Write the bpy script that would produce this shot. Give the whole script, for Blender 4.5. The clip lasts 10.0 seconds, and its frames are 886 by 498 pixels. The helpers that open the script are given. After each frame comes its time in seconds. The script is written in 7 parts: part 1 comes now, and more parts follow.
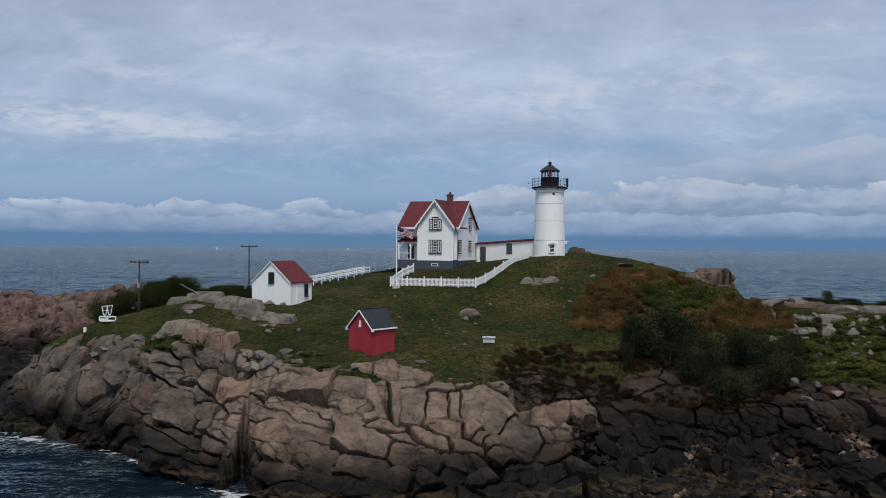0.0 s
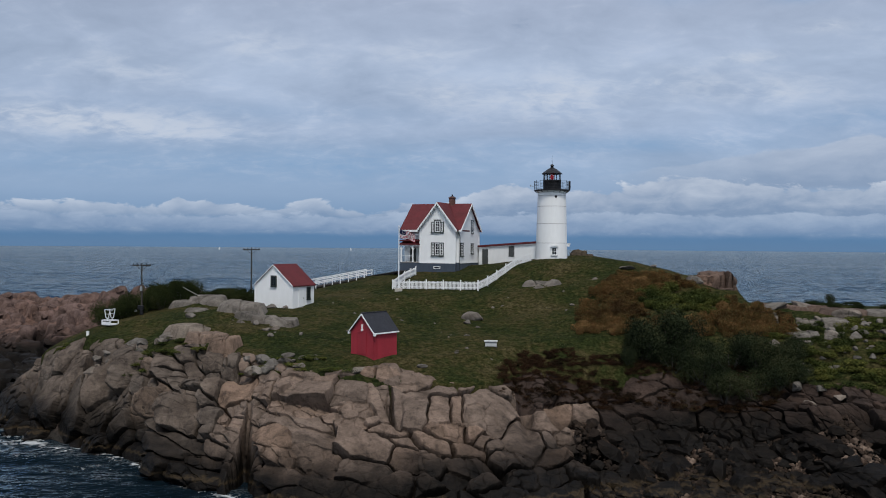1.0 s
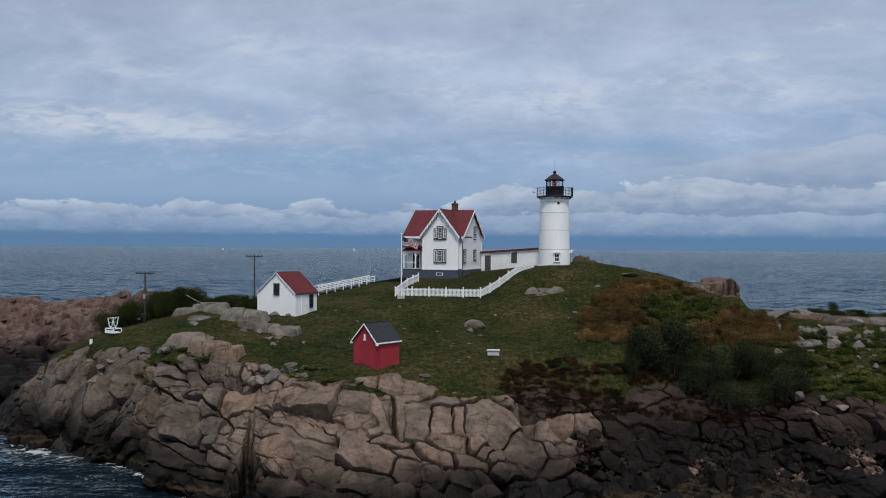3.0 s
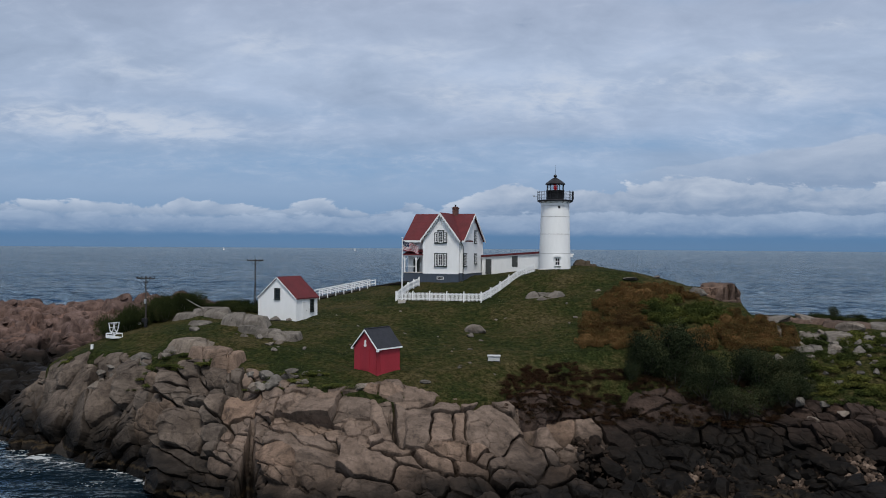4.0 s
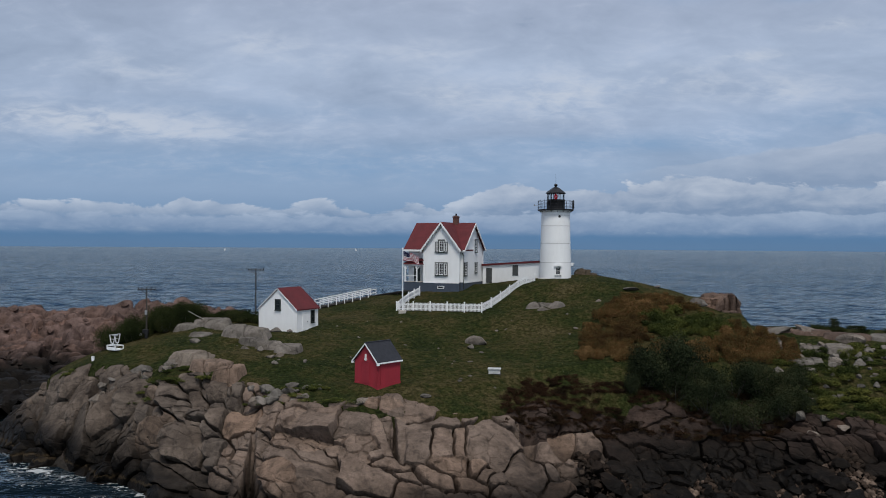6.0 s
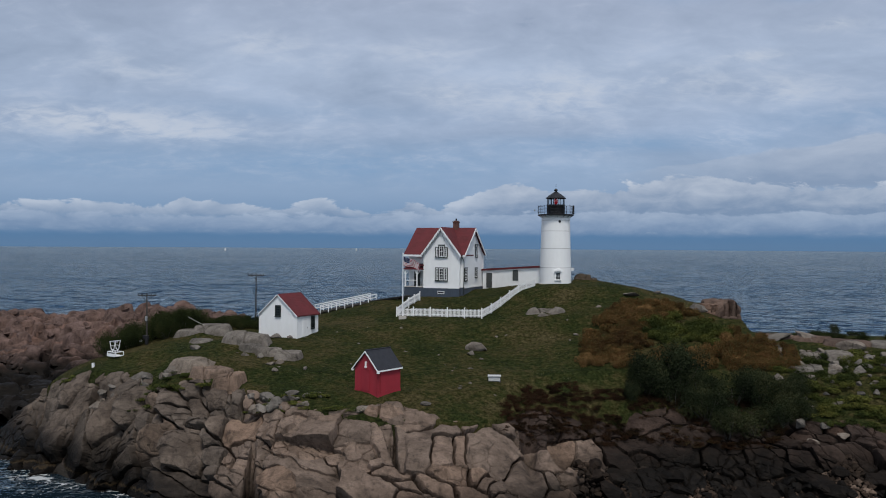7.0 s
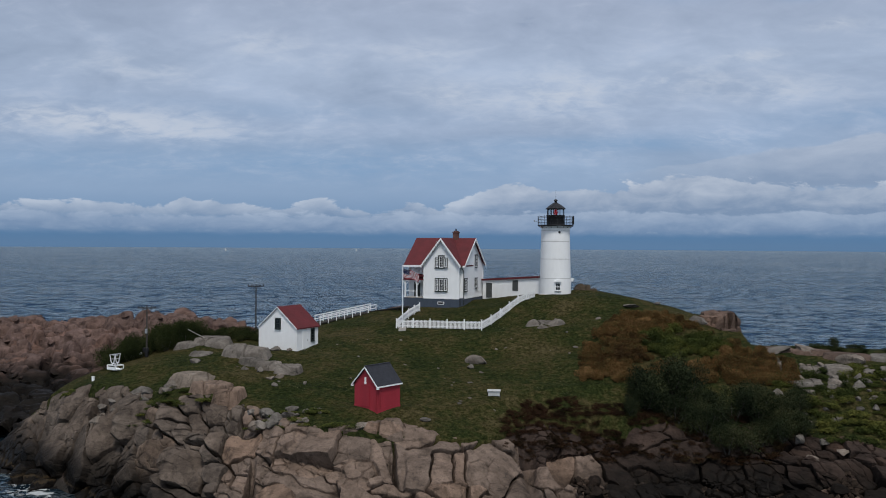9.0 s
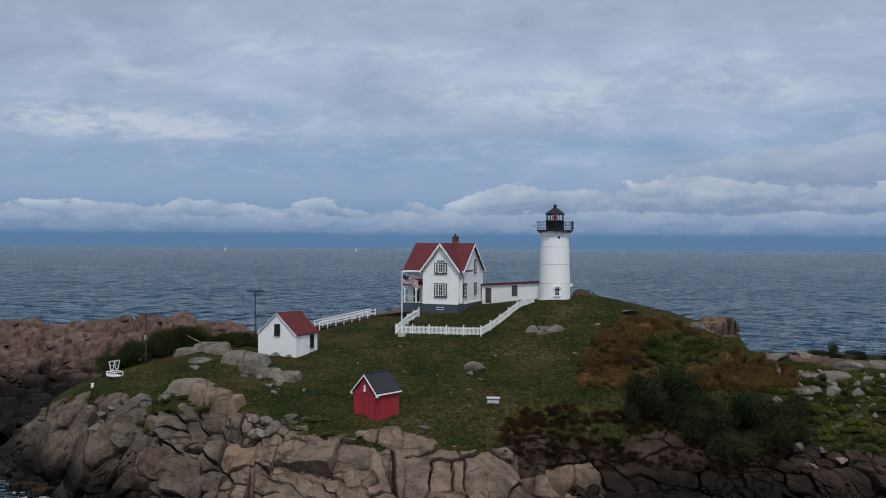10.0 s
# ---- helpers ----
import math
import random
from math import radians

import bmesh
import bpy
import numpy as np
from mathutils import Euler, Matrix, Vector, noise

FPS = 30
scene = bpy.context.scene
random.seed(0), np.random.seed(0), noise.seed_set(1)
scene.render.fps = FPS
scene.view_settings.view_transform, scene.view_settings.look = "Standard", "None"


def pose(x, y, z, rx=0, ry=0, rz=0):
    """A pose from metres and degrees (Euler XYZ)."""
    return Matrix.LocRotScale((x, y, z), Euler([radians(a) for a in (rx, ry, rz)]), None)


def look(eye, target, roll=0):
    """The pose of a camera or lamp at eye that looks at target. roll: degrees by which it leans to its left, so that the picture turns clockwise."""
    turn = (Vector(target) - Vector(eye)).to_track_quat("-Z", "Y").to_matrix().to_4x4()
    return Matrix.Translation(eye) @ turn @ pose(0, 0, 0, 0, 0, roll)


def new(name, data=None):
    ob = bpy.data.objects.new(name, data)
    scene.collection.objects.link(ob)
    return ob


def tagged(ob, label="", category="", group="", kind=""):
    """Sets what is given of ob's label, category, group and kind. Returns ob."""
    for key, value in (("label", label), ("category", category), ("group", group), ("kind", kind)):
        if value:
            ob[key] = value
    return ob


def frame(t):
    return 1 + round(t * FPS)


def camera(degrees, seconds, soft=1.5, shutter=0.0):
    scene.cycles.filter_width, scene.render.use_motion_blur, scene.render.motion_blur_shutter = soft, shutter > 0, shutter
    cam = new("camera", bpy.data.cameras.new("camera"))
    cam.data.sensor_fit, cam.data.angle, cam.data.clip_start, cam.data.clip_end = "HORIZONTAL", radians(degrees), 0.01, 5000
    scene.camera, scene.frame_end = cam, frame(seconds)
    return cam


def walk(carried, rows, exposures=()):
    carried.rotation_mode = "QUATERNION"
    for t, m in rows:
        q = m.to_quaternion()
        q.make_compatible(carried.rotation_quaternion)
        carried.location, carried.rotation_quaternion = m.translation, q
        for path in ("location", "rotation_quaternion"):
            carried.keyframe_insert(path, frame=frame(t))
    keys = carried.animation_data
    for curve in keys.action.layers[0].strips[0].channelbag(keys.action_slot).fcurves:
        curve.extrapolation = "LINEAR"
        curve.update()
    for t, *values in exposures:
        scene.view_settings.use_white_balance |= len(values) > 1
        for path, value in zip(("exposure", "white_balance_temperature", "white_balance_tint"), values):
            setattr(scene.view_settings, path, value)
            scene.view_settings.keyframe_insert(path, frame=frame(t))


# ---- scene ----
cam = camera(55.0, 10.0, soft=1.0)
PATH = [
    (0, (0.125, 0.149, 18.556), (0.170, 100.148, 18.118), 0.463),
    (0.5, (0.146, 0.131, 18.723), (0.033, 100.130, 18.297), 0.452),
    (1, (0.165, 0.114, 18.903), (-0.087, 100.112, 18.484), 0.442),
    (1.5, (0.183, 0.097, 19.099), (-0.188, 100.095, 18.681), 0.432),
    (2, (0.200, 0.081, 19.313), (-0.273, 100.079, 18.891), 0.423),
    (2.5, (0.216, 0.065, 19.545), (-0.341, 100.062, 19.117), 0.414),
    (4, (0.260, 0.020, 20.350), (-0.472, 100.016, 19.897), 0.388),
    (4.5, (0.274, 0.006, 20.651), (-0.496, 100.002, 20.189), 0.381),
    (5, (0.287, -0.008, 20.967), (-0.515, 99.988, 20.497), 0.374),
    (5.5, (0.300, -0.021, 21.295), (-0.528, 99.975, 20.818), 0.368),
    (7, (0.341, -0.057, 22.336), (-0.553, 99.938, 21.842), 0.354),
    (7.5, (0.355, -0.068, 22.695), (-0.556, 99.926, 22.197), 0.351),
    (8, (0.371, -0.079, 23.058), (-0.556, 99.915, 22.555), 0.348),
    (8.5, (0.386, -0.090, 23.424), (-0.549, 99.905, 22.915), 0.347),
    (9, (0.403, -0.099, 23.791), (-0.534, 99.895, 23.275), 0.347),
    (9.5, (0.421, -0.109, 24.160), (-0.504, 99.885, 23.633), 0.347),
    (10, (0.441, -0.118, 24.531), (-0.455, 99.877, 23.990), 0.349),
]
walk(cam, [(t, look(eye, target, roll)) for t, eye, target, roll in PATH], [(0.0, 0.0), (4.4, 0.0), (5.2, -0.06), (7.0, -0.08), (10.0, -0.08)])

# ---- world, sun, exposure ----
BEHIND = 1.45
SUN_EL, SUN_AZ = 60.0, 172.0   # degrees; azimuth clockwise from +y, so the sun stands behind the viewer
world = bpy.data.worlds.new("overcast_sky")
scene.world = world
world.use_nodes = True
wt = world.node_tree
wt.nodes.clear()


class Nodes:
    """A thin wrapper that adds nodes and wires their inputs."""

    def __init__(self, tree):
        self.tree = tree

    def wire(self, n, ins):
        for key, value in dict(ins).items():
            if isinstance(value, bpy.types.NodeSocket):
                self.tree.links.new(value, n.inputs[key])
            else:
                n.inputs[key].default_value = value
        return n

    def add(self, kind, ins=(), out=0):
        outs = self.wire(self.tree.nodes.new(kind), ins).outputs
        return outs[out] if len(outs) else None

    def math(self, op, a, b=0.0, clamp=False):
        n = self.tree.nodes.new("ShaderNodeMath")
        n.operation, n.use_clamp = op, clamp
        return self.wire(n, {0: a, 1: b}).outputs[0]

    def mix(self, fac, a, b, blend="MIX"):
        n = self.tree.nodes.new("ShaderNodeMix")
        n.data_type, n.blend_type = "RGBA", blend
        return self.wire(n, {0: fac, 6: a, 7: b}).outputs[2]

    def cells(self, vec, scale):
        """The distance to the edge of Voronoi cells."""
        n = self.tree.nodes.new("ShaderNodeTexVoronoi")
        n.feature = "DISTANCE_TO_EDGE"
        return self.wire(n, {"Vector": vec, "Scale": scale}).outputs[0]

    def clear_sky(self):
        n = self.tree.nodes.new("ShaderNodeTexSky")
        n.sky_type, n.sun_disc = "NISHITA", False
        n.sun_elevation, n.sun_rotation = radians(SUN_EL), radians(SUN_AZ)
        n.air_density, n.dust_density = 1.2, 0.6
        return n.outputs[0]

    def attribute(self, name):
        n = self.tree.nodes.new("ShaderNodeAttribute")
        n.attribute_name = name
        return n.outputs[2]

    def noise(self, vec, scale, detail=6.0, rough=0.55, distort=0.0, out=0):
        return self.add("ShaderNodeTexNoise", {"Vector": vec, "Scale": scale, "Detail": detail, "Roughness": rough, "Distortion": distort}, out=out)

    def ramp(self, fac, stops, interp="LINEAR"):
        n = self.tree.nodes.new("ShaderNodeValToRGB")
        n.color_ramp.interpolation = interp
        el = n.color_ramp.elements
        while len(el) < len(stops):
            el.new(0.5)
        for e, (pos, col) in zip(el, stops):
            e.position = pos
            e.color = (col, col, col, 1) if isinstance(col, (int, float)) else (*col, 1)
        self.tree.links.new(fac, n.inputs[0])
        return n.outputs[0]

    def scaled(self, vec, x, y, z, rot=(0, 0, 0)):
        return self.add("ShaderNodeMapping", {"Vector": vec, "Scale": (x, y, z), "Rotation": rot})


def build_sky():
    n = Nodes(wt)
    way = n.add("ShaderNodeTexCoord", out=0)
    parts = n.tree.nodes.new("ShaderNodeSeparateXYZ")
    n.tree.links.new(way, parts.inputs[0])
    x, y, z = parts.outputs
    up = n.math("MAXIMUM", z, 0.0)
    az = n.math("ARCTAN2", x, y)
    blue = n.mix(1.0, n.clear_sky(), (0.05, 0.058, 0.07, 1), "MULTIPLY")

    def step(v, lo, hi):
        r = n.add("ShaderNodeMapRange", {0: v, 1: lo, 2: hi, 3: 0.0, 4: 1.0})
        r.node.interpolation_type = "SMOOTHSTEP"
        return r

    def spot(a, e, wa, we):
        """A soft oval about azimuth a and height e."""
        u, v = n.math("DIVIDE", n.math("SUBTRACT", az, a), wa), n.math("DIVIDE", n.math("SUBTRACT", up, e), we)
        return n.math("POWER", 2.718, n.math("MULTIPLY", n.math("ADD", n.math("MULTIPLY", u, u), n.math("MULTIPLY", v, v)), -1.0))

    # the high sheet, in soft perspective
    k = n.math("ADD", up, 0.3)
    flat = n.add("ShaderNodeCombineXYZ", {0: n.math("DIVIDE", x, k), 1: n.math("DIVIDE", y, k), 2: 0.0})
    big = n.noise(n.scaled(flat, 1.0, 1.2, 1, (0, 0, 0.25)), 1.7, 5, 0.5, 0.6)
    mid = n.noise(n.scaled(flat, 1.2, 1.35, 1, (0, 0, 0.12)), 4.6, 7, 0.54, 0.6)
    fine = n.noise(n.scaled(flat, 1.0, 1.5, 1), 17.0, 6, 0.6, 0.6)
    base = n.ramp(up, [(0.0, (0.115, 0.212, 0.355)), (0.012, (0.105, 0.212, 0.37)), (0.03, (0.19, 0.305, 0.475)), (0.06, (0.28, 0.39, 0.555)), (0.09, (0.32, 0.425, 0.585)), (0.13, (0.375, 0.465, 0.62)), (0.2, (0.401, 0.486, 0.633)), (0.29, (0.373, 0.435, 0.565)), (0.6, (0.452, 0.508, 0.621))])
    tone = n.math("ADD", n.math("ADD", n.math("MULTIPLY", big, 0.5), n.math("MULTIPLY", mid, 0.38)), n.math("MULTIPLY", fine, 0.12))
    high = step(up, 0.05, 0.12)

    def gather(rows):
        """Several soft ovals, each with its weight, added up."""
        total = 0.0
        for a, e, wa, we, k in rows:
            total = n.math("ADD", n.math("MULTIPLY", spot(a, e, wa, we), k), total)
        return total

    curd = n.math("ADD", n.math("MULTIPLY", mid, 0.55), n.math("MULTIPLY", fine, 0.45))
    lit = gather(((-0.4, 0.134, 0.17, 0.014, 1.0), (-0.33, 0.12, 0.14, 0.008, 0.5), (-0.22, 0.222, 0.06, 0.016, 0.6), (-0.35, 0.19, 0.06, 0.014, 0.55), (-0.03, 0.22, 0.06, 0.014, 0.5),
                  (0.13, 0.172, 0.06, 0.026, 0.95), (0.01, 0.174, 0.06, 0.016, 0.65), (0.25, 0.183, 0.06, 0.016, 0.8), (0.36, 0.168, 0.05, 0.014, 0.8), (0.34, 0.206, 0.035, 0.006, 0.9), (0.42, 0.232, 0.03, 0.006, 0.8)))
    gap = gather(((-0.1, 0.093, 0.2, 0.022, 0.95), (0.2, 0.116, 0.17, 0.011, 0.9), (-0.42, 0.088, 0.2, 0.02, 0.6), (0.47, 0.137, 0.14, 0.014, 0.7), (0.4, 0.262, 0.03, 0.005, 0.9), (0.27, 0.275, 0.05, 0.01, 0.5), (-0.2, 0.15, 0.2, 0.012, 0.35)))
    swing = n.math("MULTIPLY", n.math("SUBTRACT", tone, 0.5), n.math("ADD", n.math("MULTIPLY", high, 1.0), 0.2))
    dim = n.math("MULTIPLY", spot(-0.5, 0.27, 0.28, 0.09), 0.16)
    gain = n.math("SUBTRACT", n.math("ADD", 1.0, swing), dim)
    grey = n.add("ShaderNodeCombineColor", {0: gain, 1: n.math("POWER", gain, 0.9), 2: n.math("POWER", gain, 0.8)})
    sheet = n.mix(1.0, base, grey, "MULTIPLY")
    # blue air between the sheets, and the warm white parts that the sun lights through
    gap = n.math("MULTIPLY", gap, n.add("ShaderNodeMapRange", {0: curd, 1: 0.62, 2: 0.4, 3: 0.25, 4: 0.85}), True)
    sheet = n.mix(gap, sheet, (0.235, 0.372, 0.565, 1))
    lit = n.math("MULTIPLY", lit, step(curd, 0.4, 0.62), True)
    sheet = n.mix(n.math("MULTIPLY", lit, 0.85), sheet, (0.575, 0.625, 0.71, 1))
    haze = n.math("MULTIPLY", n.math("MULTIPLY", step(curd, 0.52, 0.68), high), 0.22)
    sheet = n.mix(haze, sheet, (0.54, 0.585, 0.68, 1))
    thin = n.math("MULTIPLY", n.math("MULTIPLY", step(tone, 0.43, 0.34), step(up, 0.14, 0.3)), 0.5)
    sky = n.mix(thin, sheet, blue)

    def bank(sky, low, crest, swell, scale, soft, seed, dark, light, cover=1.0):
        """A row of heaped cloud: flat dark bases at height low, heads lit and uneven about crest."""
        row = n.add("ShaderNodeCombineXYZ", {0: n.math("ADD", az, seed), 1: seed, 2: 0.0})
        heads = n.noise(row, scale * 0.35, 4, 0.6)
        tex = n.noise(n.add("ShaderNodeCombineXYZ", {0: n.math("ADD", az, seed), 1: n.math("MULTIPLY", up, 2.4), 2: seed}), scale * 1.6, 8, 0.58, 0.35)
        top = n.math("ADD", crest, n.math("MULTIPLY", n.math("SUBTRACT", heads, 0.5), swell))
        over = n.math("ADD", n.math("SUBTRACT", top, up), n.math("MULTIPLY", n.math("SUBTRACT", tex, 0.5), soft))
        mask = n.math("MULTIPLY", step(over, 0.0, 0.004), step(n.math("ADD", up, n.math("MULTIPLY", n.math("SUBTRACT", tex, 0.5), 0.01)), low - 0.003, low + 0.008))
        rise = n.math("DIVIDE", n.math("SUBTRACT", up, low), n.math("MAXIMUM", n.math("SUBTRACT", top, low), 0.008))
        f = n.math("ADD", n.math("MULTIPLY", rise, 0.62), n.math("MULTIPLY", n.math("SUBTRACT", tex, 0.5), 1.1))
        col = n.ramp(f, [(0.1, dark), (0.5, tuple((a + b) / 2 for a, b in zip(dark, light))), (0.85, light)])
        return n.mix(n.math("MULTIPLY", mask, cover), sky, col)

    east = step(az, -0.02, 0.1)
    far_east = step(az, 0.12, 0.42)

    def heads(rows):
        """Where single heads tower over the row."""
        total = 0.0
        for a, w, k in rows:
            u = n.math("DIVIDE", n.math("SUBTRACT", az, a), w)
            total = n.math("ADD", n.math("MULTIPLY", n.math("POWER", 2.718, n.math("MULTIPLY", n.math("MULTIPLY", u, u), -1.0)), k), total)
        return total

    sky = bank(sky, 0.06, n.math("ADD", 0.082, n.math("ADD", n.math("MULTIPLY", far_east, 0.026), heads(((0.46, 0.03, 0.012),)))), 0.024, 8.0, 0.03, 1.3, (0.24, 0.315, 0.445), (0.53, 0.585, 0.685), n.math("MULTIPLY", far_east, 0.72))
    towers = heads(((-0.305, 0.012, 0.011), (-0.265, 0.022, 0.008), (-0.155, 0.02, 0.009), (-0.05, 0.02, 0.011), (0.06, 0.035, 0.012), (0.27, 0.05, 0.012)))
    sky = bank(sky, 0.027, n.math("ADD", n.math("ADD", 0.042, towers), n.math("MULTIPLY", east, 0.026)), 0.026, 12.0, 0.046, 3.1, (0.215, 0.3, 0.44), (0.57, 0.625, 0.715), n.math("ADD", 0.72, n.math("MULTIPLY", east, 0.22)))
    sky = bank(sky, 0.0115, n.math("ADD", 0.036, n.math("MULTIPLY", east, 0.004)), 0.02, 15.0, 0.03, 7.7, (0.21, 0.3, 0.45), (0.43, 0.515, 0.645), 0.85)
    sky = bank(sky, 0.0125, 0.0165, 0.016, 30.0, 0.012, 12.4, (0.2, 0.29, 0.43), (0.42, 0.5, 0.62), 0.65)
    # the sheet is thinner and brighter on the sun's side, out of view
    bright = n.ramp(n.math("MULTIPLY", y, -1.0), [(0.0, (0.985, 1.0, 1.02)), (0.7, (BEHIND, BEHIND * 0.97, BEHIND * 0.9))])
    sky = n.mix(1.0, sky, bright, "MULTIPLY")
    n.add("ShaderNodeOutputWorld", {"Surface": n.add("ShaderNodeBackground", {"Color": sky, "Strength": 1.0})})


build_sky()
sun = new("sun", bpy.data.lights.new("sun", "SUN"))
sun.data.energy, sun.data.angle, sun.data.color = 2.6, radians(12), (1.0, 0.95, 0.88)
_d = Vector((math.sin(radians(SUN_AZ)) * math.cos(radians(SUN_EL)), math.cos(radians(SUN_AZ)) * math.cos(radians(SUN_EL)), math.sin(radians(SUN_EL))))
sun.matrix_world = look(_d * 300 + Vector((0, 90, 0)), (0, 90, 0))


# ---- materials ----
def material(name):
    m = bpy.data.materials.new(name)
    m.use_nodes = True
    m.node_tree.nodes.clear()
    return m, Nodes(m.node_tree)


def finish(n, color, rough=0.8, metal=0.0, bump=None, depth=0.02, strength=0.6, spec=0.4, **more):
    ins = {"Base Color": color, "Roughness": rough, "Metallic": metal, "Specular IOR Level": spec, **more}
    if bump is not None:
        ins["Normal"] = n.add("ShaderNodeBump", {"Height": bump, "Distance": depth, "Strength": strength})
    n.add("ShaderNodeOutputMaterial", {"Surface": n.add("ShaderNodeBsdfPrincipled", ins)})


def rock_material(name, light, dark, stain, wet=True):
    m, n = material(name)
    pos = n.add("ShaderNodeNewGeometry", out=0)
    rnd = n.add("ShaderNodeObjectInfo", out=5)
    grain = n.noise(pos, 11.0, 5, 0.65)
    patch = n.noise(pos, 0.5, 5, 0.6, 0.6)
    streak = n.noise(n.scaled(pos, 2.2, 2.2, 0.35), 0.8, 6, 0.65)
    c = n.mix(n.ramp(patch, [(0.36, 0.0), (0.64, 1.0)]), (*light, 1), (*stain, 1))
    c = n.mix(n.math("MULTIPLY", n.ramp(streak, [(0.5, 0.0), (0.7, 1.0)]), 0.7), c, (*dark, 1))
    c = n.mix(0.7, c, n.ramp(n.math("ADD", n.math("MULTIPLY", grain, 0.5), n.math("MULTIPLY", n.noise(pos, 3.5, 6, 0.7), 0.5)), [(0.34, 0.34), (0.5, 0.5), (0.66, 0.66)]), "OVERLAY")
    tint = n.ramp(rnd, [(0.0, (0.8, 0.8, 0.8)), (0.35, (0.94, 0.93, 0.92)), (0.8, (1.06, 1.02, 0.99)), (1.0, (1.16, 1.05, 0.96))])
    c = n.mix(1.0, c, tint, "MULTIPLY")
    rough = 0.85
    if wet:
        sep = n.tree.nodes.new("ShaderNodeSeparateXYZ")
        n.tree.links.new(pos, sep.inputs[0])
        reach = n.math("MULTIPLY", n.ramp(n.math("DIVIDE", n.math("ADD", sep.outputs[0], 60.0), 100.0), [(0.1, 0.6), (0.3, 0.5), (0.43, 0.22), (0.54, 0.3), (0.6, 0.45), (0.64, 0.45), (0.72, 0.4), (0.84, 0.9)]), 2.7)     # how far the dark band is raised, by place along the coast
        tide = n.math("DIVIDE", n.math("SUBTRACT", n.math("ADD", sep.outputs[2], n.math("MULTIPLY", n.noise(pos, 0.4, 5, 0.62), 2.8)), reach), 10.0)
        weed = n.ramp(n.noise(pos, 1.3, 5, 0.6), [(0.4, (0.005, 0.0044, 0.004)), (0.6, (0.0095, 0.0077, 0.0063)), (0.75, (0.017, 0.0135, 0.0102))])
        scum = n.ramp(n.math("ADD", n.math("DIVIDE", sep.outputs[2], 10.0), n.math("MULTIPLY", n.noise(n.scaled(pos, 1, 1, 0.4), 1.6, 4, 0.6), 0.12)), [(0.12, 0.0), (0.135, 0.6), (0.155, 0.0)])
        scum = n.math("MULTIPLY", scum, n.ramp(n.math("DIVIDE", n.math("ADD", sep.outputs[0], 60.0), 100.0), [(0.06, 0.0), (0.14, 1.0)]))
        weed = n.mix(scum, weed, (0.06, 0.042, 0.023, 1))
        c = n.mix(n.ramp(tide, [(0.2, 1.0), (0.29, 0.8), (0.37, 0.35), (0.46, 0.0)]), c, weed)
        rough = n.ramp(tide, [(0.15, 0.5), (0.4, 0.88)])
    bent = n.add("ShaderNodeVectorMath", {0: n.scaled(pos, 0.8, 0.8, 1.6, (0.2, 0.35, 0.3)), 1: n.noise(pos, 0.8, 4, 0.6, out=1)})
    cracks = n.cells(bent, 0.6)
    line = n.ramp(cracks, [(0.004, 0.0), (0.026, 1.0)])
    c = n.mix(n.math("MULTIPLY", n.math("SUBTRACT", 1.0, line), n.ramp(patch, [(0.5, 0.0), (0.62, 0.6)])), c, (0.02, 0.018, 0.016, 1))
    h = n.math("ADD", n.math("MULTIPLY", n.noise(n.scaled(pos, 1, 1, 1.6, (0.2, 0.35, 0)), 2.6, 9, 0.6), 1.0), n.math("MULTIPLY", grain, 0.12))
    finish(n, c, rough, 0.0, h, 0.2, 0.8, spec=0.06)
    return m


def plain(name, color, rough=0.6, metal=0.0, vary=0.12, scale=2.0, bump=0.0, streak=True):
    m, n = material(name)
    pos = n.add("ShaderNodeNewGeometry", out=0)
    a = n.noise(n.scaled(pos, 1, 1, 0.3) if streak else pos, scale, 6, 0.6)
    b = n.noise(pos, scale * 9, 4, 0.6)
    f = n.math("ADD", n.math("MULTIPLY", a, 0.7), n.math("MULTIPLY", b, 0.3))
    lo, hi = [c * (1 - vary) for c in color], [min(1, c * (1 + vary)) for c in color]
    finish(n, n.ramp(f, [(0.3, lo), (0.7, hi)]), rough, metal, b if bump else None, bump or 0.01, 0.5)
    return m


M_ROCK = rock_material("granite", (0.176, 0.134, 0.109), (0.034, 0.0275, 0.0235), (0.092, 0.07, 0.0565))
M_ROCKG = rock_material("grey_granite", (0.128, 0.105, 0.088), (0.024, 0.0205, 0.0182), (0.062, 0.05, 0.042))
# near-black rock: paints the shade of gully and cleft, also the weedy reef
M_DARK_SHADED = rock_material("dark_shaded_rock", (0.022, 0.0165, 0.0135), (0.006, 0.0049, 0.0043), (0.011, 0.0085, 0.0071))
M_ROCKR = rock_material("red_granite", (0.145, 0.101, 0.09), (0.032, 0.023, 0.02), (0.075, 0.05, 0.042))
M_BROWN = rock_material("brown_granite", (0.053, 0.038, 0.0315), (0.013, 0.0105, 0.0092), (0.026, 0.0188, 0.016))
M_CRAG = rock_material("reddish_granite", (0.135, 0.098, 0.081), (0.035, 0.027, 0.023), (0.078, 0.056, 0.046), wet=False)
M_PALE = rock_material("lichened_granite", (0.175, 0.16, 0.145), (0.045, 0.041, 0.037), (0.097, 0.088, 0.078), wet=False)
M_KNOB = rock_material("ochre_granite", (0.085, 0.068, 0.05), (0.02, 0.017, 0.014), (0.045, 0.037, 0.028), wet=False)
M_WHITE = plain("white_painted_boards", (0.72, 0.73, 0.735), 0.55, vary=0.05)
M_ROOF = plain("red_shingles", (0.085, 0.0095, 0.0125), 0.8, vary=0.3, scale=1.2, bump=0.02)
